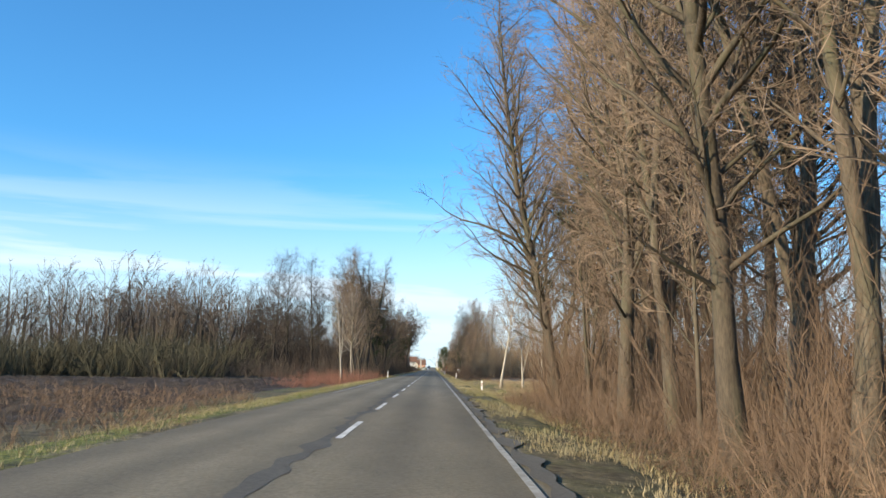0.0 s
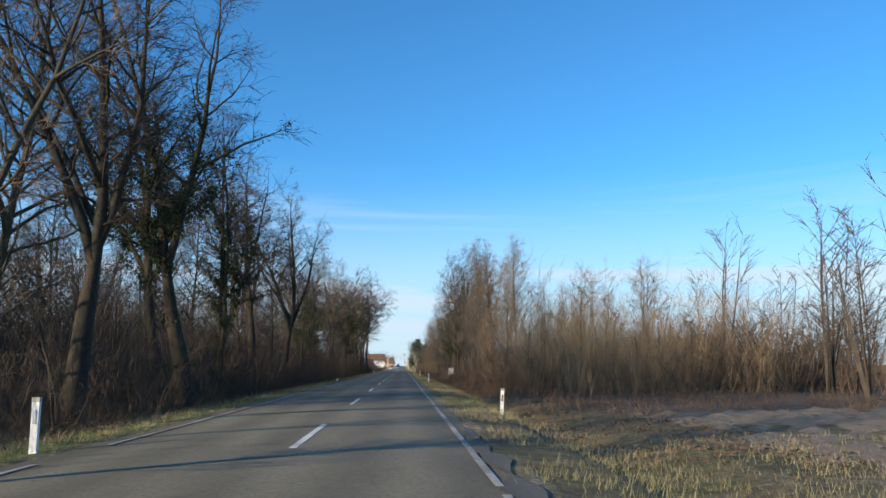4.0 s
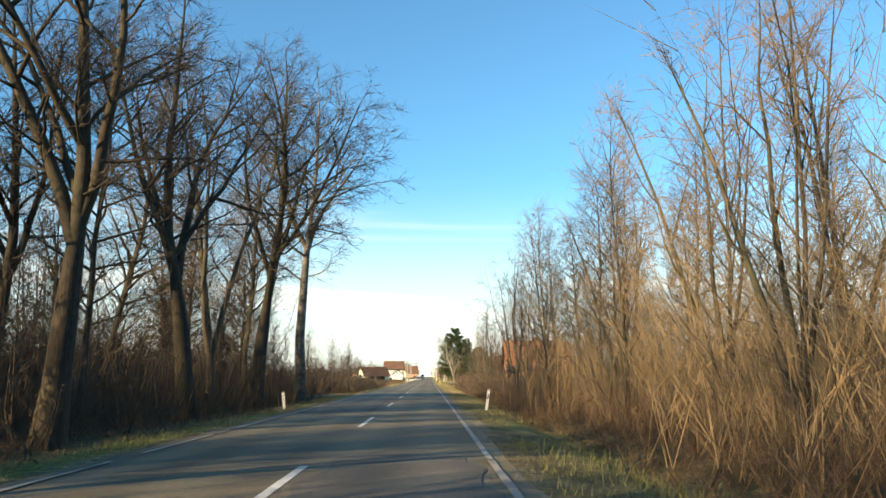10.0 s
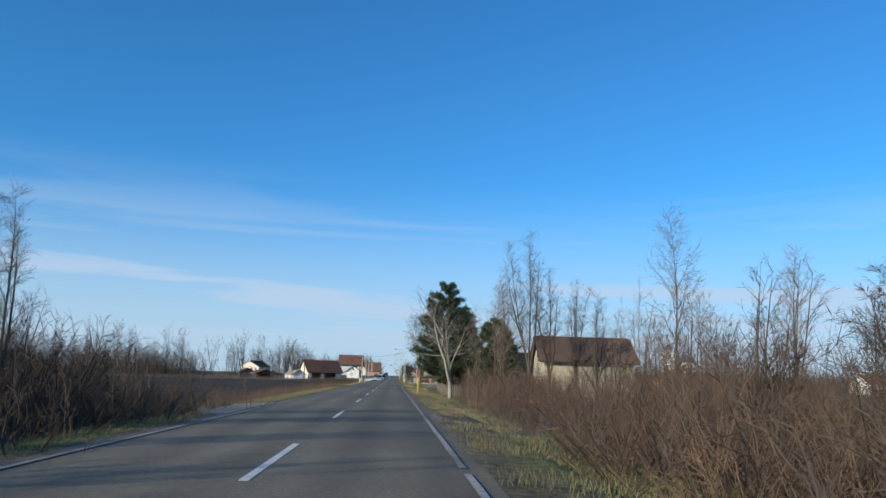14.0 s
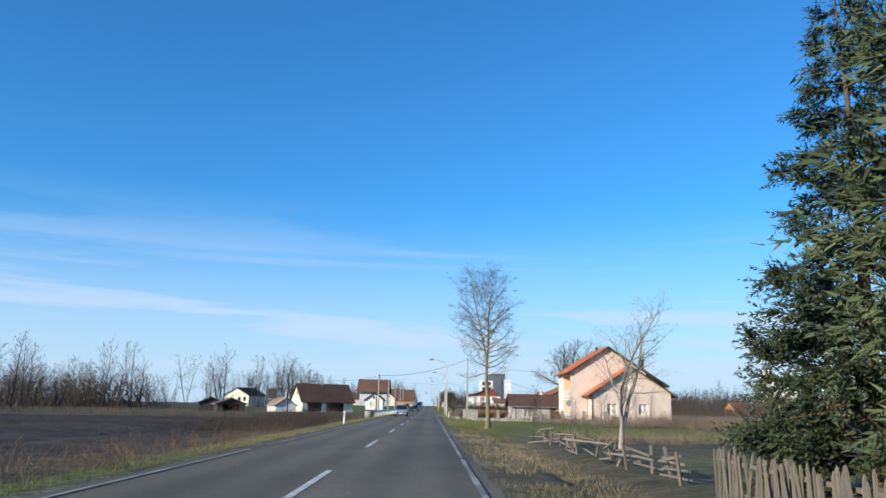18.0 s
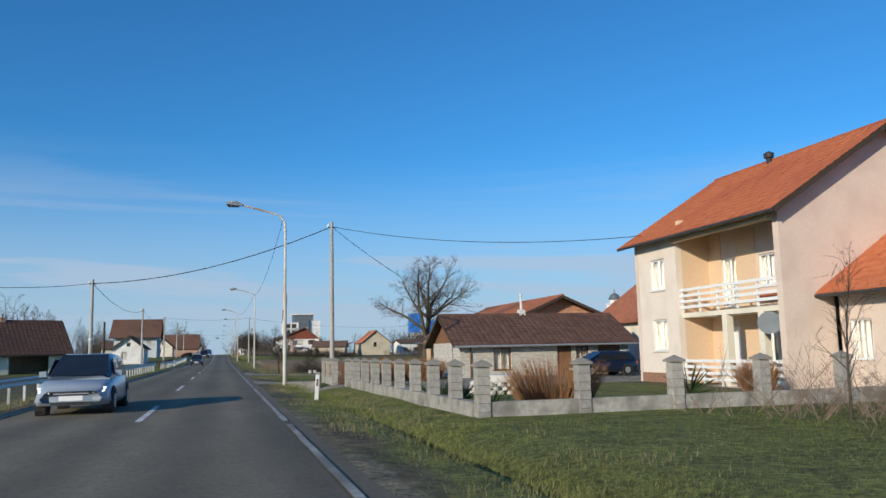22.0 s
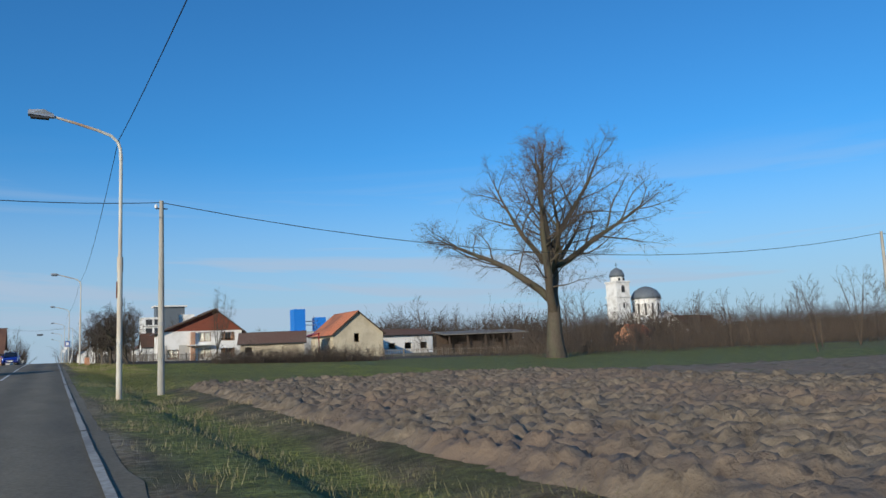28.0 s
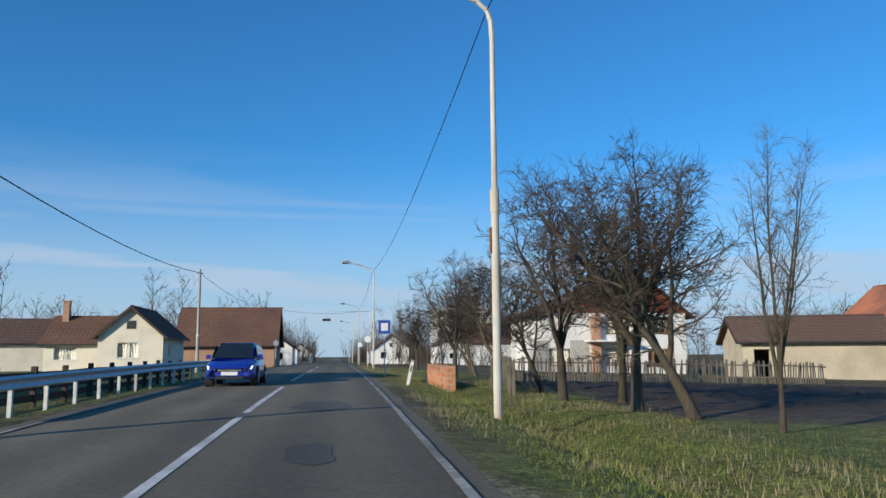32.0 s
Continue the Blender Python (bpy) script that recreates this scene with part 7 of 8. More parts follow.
for z, hh, ww in ((17.0, 2.6, 1.4), (11.5, 2.0, 0.8), (21.3, 0.9, 0.6)):
    for dx in ((0,) if z < 20 else (-1.0, 1.0)):
        part("arch_opening", Geo().prism([(dx - ww / 2, z), (dx + ww / 2, z), (dx + ww / 2, z + hh * 0.7), (dx + ww / 4, z + hh * 0.95), (dx, z + hh), (dx - ww / 4, z + hh * 0.95), (dx - ww / 2, z + hh * 0.7)], "y", -3.0 if z < 20 else -2.6, -2.88 if z < 20 else -2.2), DARKMETAL, tower, "dark arched opening")
nave = part("nave", Geo().box(6, -5, -1, 24, 6, 7.0).prism([(-5.3, 7.0), (6.3, 7.0), (0.5, 10.0)], "x", 6, 24), PLASTER_WHITE, ch, "white nave")
part("drum", Geo().lathe([(5.0, 7.0), (5.0, 14.2), (5.3, 14.3), (5.3, 14.6)], 12, (12.5, 0)), PLASTER_WHITE, nave)
part("dome", Geo().lathe([(5.4, 14.6), (5.2, 15.8), (4.1, 17.6), (2.2, 18.8), (0.3, 19.3)], 16, (12.5, 0)), SLATE, nave, "dark dome", smooth=True)
for a in range(12):
    w = 2 * math.pi * (a + 0.5) / 12
    part("drum_window", Geo().box(-0.35, -0.06, 0, 0.35, 0.06, 4.2), DARKMETAL, nave, "narrow dark window", at=pose(12.5 + 4.9 * math.cos(w), 4.9 * math.sin(w), 8.8, 0, 0, math.degrees(w) + 90))
sh = thing("open_shed", "open timber lumber shed with a weathered roof", "shed", (64, 712, 0.6), -12)
for x in range(-6, 7, 3):
    for y in (0, 6):
        part("post", Geo().box(x - 0.12, y - 0.12, -0.5, x + 0.12, y + 0.12, 2.75), DARKWOOD, sh)
part("roof", Geo().prism([(-0.8, 2.7), (6.8, 3.3), (6.8, 3.45), (-0.8, 2.85)], "x", -7, 7), surf("pale_sheet", (0.12, 0.112, 0.10), (0.22, 0.21, 0.19), bump=0.1), sh, "weathered sheet roof")
part("back_wall", Geo().box(-6.6, 5.9, -0.5, 6.6, 6.05, 2.9), DARKWOOD, sh, "dark board back wall")
for k in range(4):
    part("plank_pile", Geo().box(-6 + 3.2 * k, 1, -0.3, -3.6 + 3.2 * k, 5, 1.3 + 0.3 * (k % 2)), DARKWOOD, sh)


# ---------------------------------------------------------------- posts, lamps, poles, wires
def street_lamp(x, y, h):
    base = rise(y) - 0.15
    ob = thing("street_lamp", "tall cream-painted street lamp with a curved arm and rusty foot", "street lamp", (x, y, base), group="street lamps along the road")
    part("post", Geo().tube([(0, 0, -0.3), (0, 0, 4.2), (0, 0, 4.25), (0, 0, 7.4)], [0.088, 0.082, 0.064, 0.052], 12), LAMPPAINT, ob, "peeling cream paint")
    part("sleeve", Geo().tube([(0, 0, 3.9), (0, 0, 4.35)], [0.096, 0.096], 12), LAMPPAINT, ob)
    part("hatch", Geo().box(-0.11, -0.05, 3.1, -0.08, 0.05, 3.6), RUST, ob, "rusty open hatch")
    arm = [(0, 0, 7.4), (-0.02, 0, 7.75), (-0.10, 0, 7.98), (-0.30, 0, 8.16), (-0.7, 0, 8.30), (-1.4, 0, 8.48), (-2.0, 0, 8.62)]
    part("arm", Geo().tube(arm, [0.06, 0.055, 0.05, 0.048, 0.045, 0.042, 0.04], 8), LAMPPAINT, ob)
    g = Geo().add([(-2.0, -0.09, 8.58), (-2.0, 0.09, 8.58), (-2.75, 0.16, 8.62), (-2.75, -0.16, 8.62), (-2.0, -0.07, 8.68), (-2.0, 0.07, 8.68), (-2.3, 0.13, 8.80), (-2.3, -0.13, 8.80), (-2.75, 0.10, 8.76), (-2.75, -0.10, 8.76)],
                  [(0, 1, 2, 3), (4, 7, 6, 5), (7, 9, 8, 6), (0, 4, 5, 1), (3, 2, 8, 9), (1, 5, 6, 8, 2), (0, 3, 9, 7, 4)])
    head = part("lamp_head", g, STEEL, ob, "grey lamp head")
    part("lens", Geo().box(-2.68, -0.11, 8.53, -2.15, 0.11, 8.60), DARKMETAL, head, "dark glass lens")
    ob.scale = (1, 1, h)


LAMPS = ((4.5, 525.6, 0.99), (5.2, 579.3, 1.03), (4.3, 630.7, 1.06), (4.85, 690.5, 1.05), (4.7, 742.5, 1.05), (4.7, 794, 1.05), (4.7, 846, 1.05), (4.7, 898, 1.05))
for x, y, h in LAMPS:
    street_lamp(x, y, h)


def pole(x, y, h, mat=POLE, hooks=True, label="grey concrete utility pole with cable hooks"):
    ob = thing("utility_pole", label, "utility pole", (x, y, ground_z(x, y)), group="utility poles")
    part("shaft", Geo().tube([(0, 0, -0.4), (0, 0, h * 0.5), (0, 0, h)], [0.15, 0.125, 0.09], 12), mat, ob)
    if hooks:
        part("hook", Geo().bar((-0.25, 0, h - 0.35), (0.25, 0, h - 0.35), 0.05, 0.05), DARKMETAL, ob)
        part("insulator", Geo().lathe([(0.05, h - 0.33), (0.07, h - 0.25), (0.03, h - 0.15)], 8, (-0.22, 0)), WHITEPVC, ob)
        part("band", Geo().tube([(0, 0, 2.9), (0, 0, 3.05)], [0.145, 0.145], 12), WHITEPAINT, ob, "white paper band")
    return (x, y, ground_z(x, y) + h - (0.3 if hooks else 0.1))


pA = pole(8.1, 535.8, 9.75)
pB = pole(6.5, 638.6, 8.3)
L1 = pole(-7.4, 549.0, 7.3)
L2 = pole(-7.9, 592.0, 7.7)
L2b = pole(-9.0, 567.5, 5.0, DARKWOOD, False, "thin dark wooden pole by a fence")
L3 = pole(-8.3, 636.5, 8.5)
L4 = pole(-8.6, 683.5, 8.2)
L5 = pole(-9.6, 741.0, 8.4)
L6 = pole(-8.6, 782.0, 8.4)
R3 = pole(53.4, 637.5, 8.5, POLE, False, "distant grey utility pole")
R4 = pole(104, 636, 8.6, POLE, False, "distant grey utility pole")
L7 = pole(-25, 556, 6.5, DARKWOOD, False, "leaning wooden pole by farm sheds")
board = thing("notice_board", "dark board on a wooden post by farm sheds", "board", (-27, 553, -0.4))
part("post", Geo().box(-1.3, -0.08, 0, -1.15, 0.08, 4.6), GREYWOOD, board)
part("panel", Geo().box(-1.2, -0.06, 2.7, 0.5, 0.0, 4.5), DARKMETAL, board)


def cable(a, b, sag, r=0.018):
    pts = [tuple(Vector(a).lerp(Vector(b), i / 14) - Vector((0, 0, sag * 4 * (i / 14) * (1 - i / 14)))) for i in range(15)]
    solid("cable", Geo().tube(pts, [r] * 15, 5), WIRE, "black overhead cable sagging between poles", "cable")


lamp_tops = [(x - 0.1, y, rise(y) + 7.85 * h) for x, y, h in LAMPS[:6]]
for a, b in zip(lamp_tops, lamp_tops[1:]):
    cable(a, b, 0.9, 0.012)
cable(pA, L1, 0.8, 0.03)
cable(pA, (20.9, 521.0, 6.6), 0.6)
cable(pA, (22.2, 549.5, 4.3), 0.7)
cable(L1, L2, 0.9)
cable(L1, (-16, 520, 5.2), 0.7)
cable(L2, L3, 0.9)
pB_top = (pB[0], pB[1], pB[2] + 0.22)
cable(L3, pB_top, 0.4)
cable(pB_top, R3, 1.9)
cable(R3, R4, 1.6)
cable(L3, L4, 0.8)
cable(L4, L5, 1.0, 0.024)
cable(L5, L6, 0.6)
cable(L6, (4.4, 792, rise(792) + 7.6), 0.6)
cable(L7, (-45, 575, 3), 0.5)


def delineator(x, y, h=1.0, tilt=0, label="white roadside marker post with a reflector"):
    ob = thing("marker_post", label, "marker post", (x, y, ground_z(x, y)), group="roadside marker posts")
    ob.matrix_basis = pose(x, y, ground_z(x, y), 0, tilt, 0)
    part("post", Geo().prism([(-0.06, -0.05), (0.06, -0.05), (0.05, 0.05), (-0.05, 0.05)], "z", -0.2, h), WHITEPVC, ob)
    part("cap", Geo().prism([(-0.065, -0.055), (0.065, -0.055), (0.055, 0.055), (-0.055, 0.055)], "z", h - 0.06, h + 0.015), CONC, ob, "grey cap")
    part("reflector", Geo().box(-0.025, -0.062, h - 0.42, 0.025, -0.052, h - 0.2), RUST if x > 0 else STEEL, ob, "small reflector")


for x, y, h, tl in ((5.35, 58.3, 0.85, 0), (-4.3, 105.5, 0.9, 0), (5.2, 119, 0.9, 3), (-4.5, 167.3, 0.35, 25), (-4.7, 268.2, 0.8, -6), (4.4, 266.5, 0.9, 8), (-4.55, 466.4, 1.0, 3), (4.55, 513.3, 0.85, 3), (-4.6, 602, 0.9, 0), (4.2, 703.4, 0.9, 12), (4.2, 165, 0.8, 0), (4.25, 205, 0.85, 0)):
    delineator(x, y, h, tl)


def stake(x, y, h, c1, c2, label):
    ob = thing("gas_marker", label, "marker", (x, y, ground_z(x, y)))
    part("lower_tube", Geo().tube([(0, 0, -0.2), (0, 0, h * 0.72)], [0.045, 0.045], 12), c2, ob)
    part("upper_tube", Geo().tube([(0, 0, h * 0.72), (0, 0, h)], [0.045, 0.045], 12), c1, ob)
    part("plug", Geo().tube([(0, 0, h), (0, 0, h + 0.03)], [0.06, 0.05], 12), c1, ob)


RED = surf("faded_red_paint", (0.50, 0.08, 0.045), (0.60, 0.12, 0.07), bump=0, rough=0.5)
YEL = surf("faded_yellow_paint", (0.62, 0.36, 0.07), (0.70, 0.43, 0.11), bump=0, rough=0.5)
stake(5.1, 206.5, 2.05, surf("faded_orange_red", (0.42, 0.12, 0.06), (0.50, 0.16, 0.09), bump=0), surf("rusty_brown_paint", (0.30, 0.15, 0.08), (0.38, 0.2, 0.11), bump=0), "faded red-brown marker tube in brush")
stake(3.98, 387.45, 1.98, RED, YEL, "red and yellow gas marker tube")
sg = thing("sign", "weathered white hand-painted sign on a wooden post", "sign", (8.0, 193.2, ground_z(8, 193)), -8)
part("post", Geo().box(-0.05, 0.02, -0.2, 0.05, 0.12, 1.5), GREYWOOD, sg)
sg.scale = (0.75, 0.75, 0.9)
panel = part("panel", Geo().box(-0.42, -0.02, 0.62, 0.42, 0.02, 1.55), surf("weathered_white_board", (0.50, 0.49, 0.46), (0.66, 0.65, 0.61), scale=5, bump=0.1, c3=(0.4, 0.39, 0.36)), sg)
for z, a, b in ((1.42, -0.34, 0.30), (1.24, -0.30, 0.34), (1.06, -0.22, 0.24), (0.88, -0.34, 0.30), (0.72, -0.2, 0.2)):
    part("text_bar", Geo().box(a, -0.026, z - 0.045, b, -0.021, z + 0.045), SLATE, panel, "dark bar of faded lettering")


# ---------------------------------------------------------------- fences, rails
def run_points(pts, gap):
    out = []
    for a, b in zip(pts, pts[1:]):
        a, b = Vector(a), Vector(b)
        n = max(1, round((b - a).length / gap))
        out += [(a.lerp(b, i / n), (b - a).normalized()) for i in range(n)]
    return out


def picket_fence(pts, h, gap, label, mat=GREYWOOD, lean=3.0, miss=0.03):
    x0, y0 = pts[0]
    ob = thing("picket_fence", label, "fence", (0, 0, 0))
    r = random.Random(int(x0 * 7 + y0))
    me = Geo().prism([(-0.038, 0), (0.038, 0), (0.038, h - 0.08), (0, h), (-0.038, h - 0.08)], "y", -0.011, 0.011).mesh("picket", mat)
    for p, d in run_points(pts, gap):
        if r.random() < miss:
            continue
        a = math.degrees(math.atan2(d.y, d.x))
        part("picket", me, mat, ob, at=pose(p.x, p.y, ground_z(p.x, p.y) + r.uniform(-0.06, 0.02), r.gauss(0, lean), r.gauss(0, lean), a) @ Matrix.Diagonal((r.uniform(0.8, 1.2), 1, r.uniform(0.9, 1.08), 1)))
    for a, b in zip(pts, pts[1:]):
        n = max(1, round((Vector(b) - Vector(a)).length / 3))
        for i in range(n):
            p, q = Vector(a).lerp(Vector(b), i / n), Vector(a).lerp(Vector(b), (i + 1) / n)
            for z in (0.25, 0.78):
                part("rail", Geo().bar((p.x + 0.04, p.y, ground_z(p.x, p.y) + z * h), (q.x + 0.04, q.y, ground_z(q.x, q.y) + z * h), 0.04, 0.07), mat, ob)
            part("fence_post", Geo().box(p.x + 0.06, p.y - 0.05, ground_z(p.x, p.y) - 0.3, p.x + 0.16, p.y + 0.05, ground_z(p.x, p.y) + h * 1.02), mat, ob)


picket_fence([(8.9, 386.5), (7.9, 391.5), (7.0, 398), (7.2, 408), (7.6, 421)], 1.0, 0.125, "leaning grey picket fence under pines")
picket_fence([(7.3, 700.5), (9.5, 712), (27.0, 713.5)], 1.15, 0.15, "grey picket fence round a garden", miss=0.06)
picket_fence([(48, 716), (80, 706)], 1.2, 0.3, "grey board fence by a lumber shed", miss=0.05)
old = thing("broken_fence", "collapsed grey wooden rail fence in dry grass", "fence")
r0 = random.Random(5)
for i in range(16):
    y = 424 + i * 1.45
    x = 7.9 + 0.25 * math.sin(i * 1.3)
    z = ground_z(x, y)
    part("fence_post", Geo().bar((x, y, z - 0.2), (x + r0.gauss(0, 0.15), y + r0.gauss(0, 0.2), z + r0.uniform(0.45, 0.85)), 0.065, 0.065), GREYWOOD, old)
    for k in range(3):
        part("rail", Geo().bar((x + r0.gauss(0, 0.15), y, z + 0.15 + 0.2 * k + r0.gauss(0, 0.08)), (x + r0.gauss(0, 0.3), y + r0.uniform(1.4, 2.6), z + 0.1 + 0.17 * k + r0.gauss(0, 0.1)), 0.03, 0.06), GREYWOOD, old)

pw = thing("pillared_wall", "low concrete garden wall with capped stone-block pillars", "wall")
pil = Geo()
for k in range(6):
    s = 0.16 if k % 2 else 0.165
    pil.box(-s, -s, 0.2 * k, s, s, 0.2 * (k + 1) - 0.008)
pil_me = pil.mesh("pillar", CONC)
cap_me = Geo().add([(-0.22, -0.22, 1.2), (0.22, -0.22, 1.2), (0.22, 0.22, 1.2), (-0.22, 0.22, 1.2), (-0.22, -0.22, 1.25), (0.22, -0.22, 1.25), (0.22, 0.22, 1.25), (-0.22, 0.22, 1.25), (0, 0, 1.37)],
                   [(3, 2, 1, 0), (0, 1, 5, 4), (1, 2, 6, 5), (2, 3, 7, 6), (3, 0, 4, 7), (4, 5, 8), (5, 6, 8), (6, 7, 8), (7, 4, 8)]).mesh("cap", surf("cap_stone", (0.20, 0.185, 0.16), (0.30, 0.28, 0.245), scale=8, bump=0.5))


def pillar(x, y):
    z = -0.42
    p = part("pillar", pil_me, None, pw, at=pose(x, y, z, 0, 0, 0) @ Matrix.Diagonal((1, 1, 1.12, 1)))
    part("cap", cap_me, None, p, "dark pyramid cap")
    for k in (0.55, 0.95):
        part("bracket", Geo().bar((0.16, 0.05, k), (0.24, 0.05, k), 0.03, 0.05), DARKMETAL, p)


for k in range(10):
    pillar(7.95 - 0.016 * k, 506.9 + 2.3 * k)
for k in range(1, 7):
    pillar(7.95 + 2.75 * k, 506.9)
for y in (530.4, 532.5, 534.6):
    pillar(7.5, y)
part("base_wall", Geo().box(7.72, 507.1, -0.8, 7.98, 527.6, 0.05), CONC, pw)
part("base_wall", Geo().box(8.1, 506.78, -0.8, 24.4, 507.02, 0.05), CONC, pw)
part("base_wall", Geo().box(7.38, 530.4, -0.8, 7.62, 534.6, 0.02), CONC, pw)
for y in (531.45, 533.55):
    for z in (0.2, 0.62):
        part("bar", Geo().box(7.48, y - 0.9, z, 7.52, y + 0.9, z + 0.05), RUST, pw, "rusty metal bar")
    for dy in (-0.7, -0.2, 0.3, 0.75):
        part("bar", Geo().box(7.485, y + dy - 0.02, 0.05, 7.515, y + dy + 0.02, 0.75), RUST, pw, "rusty metal bar")
for k in range(3):
    part("gate_bar", Geo().box(7.7 + 0.12 * k, 530.05, -0.35, 7.74 + 0.12 * k, 530.09, 0.75), RUST, pw, "rusty gate bar")


def guard_rail(pts, label):
    ob = thing("guard_rail", label, "guard rail")
    prof = [(0, 0.42), (0.05, 0.46), (0.0, 0.53), (0.0, 0.57), (0.05, 0.64), (0, 0.70)]
    for a, b in zip(pts, pts[1:]):
        n = max(1, round((Vector(b) - Vector(a)).length / 4))
        for i in range(n):
            p, q = Vector(a).lerp(Vector(b), i / n), Vector(a).lerp(Vector(b), (i + 1) / n)
            g = Geo()
            for e in (p, q):
                z = ground_z(e.x, e.y) + 0.12
                g.v += [(e.x + u, e.y, z + v) for u, v in prof] + [(e.x + u - 0.012, e.y, z + v) for u, v in prof]
            m = len(prof)
            for j in range(m - 1):
                g.f += [(j, j + 1, 2 * m + j + 1, 2 * m + j), (m + j + 1, m + j, 3 * m + j, 3 * m + j + 1)]
            part("beam", g, STEEL, ob)
            for s in (0.25, 0.75):
                e = p.lerp(q, s)
                z = ground_z(e.x, e.y)
                part("rail_post", Geo().box(e.x - 0.10, e.y - 0.04, z - 0.4, e.x - 0.02, e.y + 0.04, z + 0.72), WHITEPAINT, ob, "white-painted post")


guard_rail([(-5.0, 507.5), (-4.9, 545), (-5.0, 575)], "steel guard rail with white posts")
guard_rail([(-5.2, 586), (-4.9, 604), (-4.8, 650)], "steel guard rail with white posts")
guard_rail([(-4.7, 676), (-4.6, 683)], "short steel guard rail with white posts")
guard_rail([(-4.6, 689), (-4.5, 735)], "steel guard rail along wooden fence")
df = thing("board_fence", "dark board fence behind a guard rail", "fence")
for a, b in (((-6.6, 664.0), (-6.4, 720.0)), ((-6.4, 600), (-6.4, 632))):
    n = int((Vector(b) - Vector(a)).length / 2.4)
    for i in range(n):
        p, q = Vector(a).lerp(Vector(b), i / n), Vector(a).lerp(Vector(b), (i + 1) / n)
        zp, zq = ground_z(p.x, p.y), ground_z(q.x, q.y)
        part("fence_post", Geo().box(p.x - 0.07, p.y - 0.07, zp - 0.3, p.x + 0.07, p.y + 0.07, zp + 1.1), DARKWOOD, df)
        for z in (0.25, 0.55, 0.85):
            part("board", Geo().bar((p.x, p.y, zp + z), (q.x, q.y, zq + z), 0.03, 0.19), DARKWOOD, df)
bf = thing("brick_fence", "low orange brick garden wall by the roadside", "wall")
for k in range(5):
    y = 706.5 + 1.7 * k
    z = ground_z(6.2, y)
    part("pier", Geo().box(6.05, y - 0.16, z - 0.3, 6.37, y + 0.16, z + 1.05), BLOCK_ORANGE, bf)
    part("infill", Geo().box(6.13, y + 0.16, z - 0.3, 6.29, y + 1.54, z + 0.7), BLOCK_ORANGE, bf)
ring = solid("concrete_ring", Geo().lathe([(0.5, -0.2), (0.52, 0.85), (0.42, 0.87), (0.4, 0.3)], 18), CONC, "weathered concrete well ring beside the road", "concrete ring", (-5.5, 503.3, -0.2))
solid("culvert_slab", Geo().box(-0.9, -0.35, -0.3, 0.9, 0.35, 0.08).box(-0.9, -0.35, -0.8, -0.7, 0.35, -0.3).box(0.7, -0.35, -0.8, 0.9, 0.35, -0.3), CONC, "concrete culvert slab in a ditch", "culvert", (5.9, 543.6, -0.25))
solid("culvert_slab", Geo().box(-0.9, -0.6, -0.4, 0.9, 0.6, 0.06), CONC, "concrete culvert slab under a drive", "culvert", (5.8, 531.0, -0.2))

# road signs at the far end
for x, y, s in ((4.1, 716, 1), (4.3, 745, 1), (-5.0, 762, -1), (4.4, 775, 1)):
    z = rise(y)
    ob = thing("road_sign", "road sign on a grey steel post" if s > 0 else "round sign seen from behind on a post", "road sign", (x, y, z - 0.1))
    part("post", Geo().tube([(0, 0, -0.2), (0, 0, 2.9)], [0.03, 0.03], 8), STEEL, ob)
    if y == 716:
        pn = part("panel", Geo().box(-0.3, -0.03, 2.15, 0.3, -0.01, 2.85), surf("sign_blue", (0.02, 0.08, 0.36), (0.03, 0.10, 0.42), bump=0, rough=0.4), ob, "blue panel")
        part("symbol", Geo().box(-0.18, -0.036, 2.3, 0.18, -0.031, 2.7), WHITEPVC, pn, "white square")
    else:
        part("panel", Geo().lathe([(0.3, -0.01), (0.3, 0.01)], 20), STEEL if s < 0 else WHITEPVC, ob, "round panel", at=pose(0, -0.04, 2.5, 90, 0, 0))
tl = thing("signal_head", "small traffic signal hanging over the road on a steel gantry", "traffic signal", (0, 788, rise(788) + 6.2))
part("housing", Geo().box(-0.55, -0.12, -0.18, 0.55, 0.12, 0.18), DARKMETAL, tl)
part("hanger", Geo().box(-0.02, -0.02, 0.18, 0.02, 0.02, 1.2), STEEL, tl)
part("mast", Geo().tube([(6.2, 0, -6.5), (6.2, 0, 1.2), (0, 0, 1.2)], [0.07, 0.05, 0.035], 8), STEEL, tl)


# ---------------------------------------------------------------- yard things
def clump(name, x, y, h, w, n, mat, label, cat):
    r = random.Random(int(x * 13 + y))
    g = Geo()
    for _ in range(n):
        a, q = r.uniform(0, 6.28), r.random() ** 0.5
        p = Vector((math.cos(a) * w * 0.55 * q, math.sin(a) * w * 0.55 * q, -0.05))
        hh = h * r.uniform(0.65, 1.05) * (1 - 0.25 * q)
        e = p + Vector((math.cos(a) * w * 0.45 * q + r.gauss(0, 0.1), math.sin(a) * w * 0.45 * q + r.gauss(0, 0.1), hh))
        m = p.lerp(e, 0.6) + Vector((0, 0, hh * 0.1))
        g.ribbon([p, m, e], 0.009)
    ob = thing(name, label, cat, (x, y, ground_z(x, y)))
    part("stalks", g, mat, ob)
    part("root_ball", Geo().lathe([(w * 0.5, -0.1), (w * 0.45, 0.12), (w * 0.2, 0.2)], 10), mat, ob)


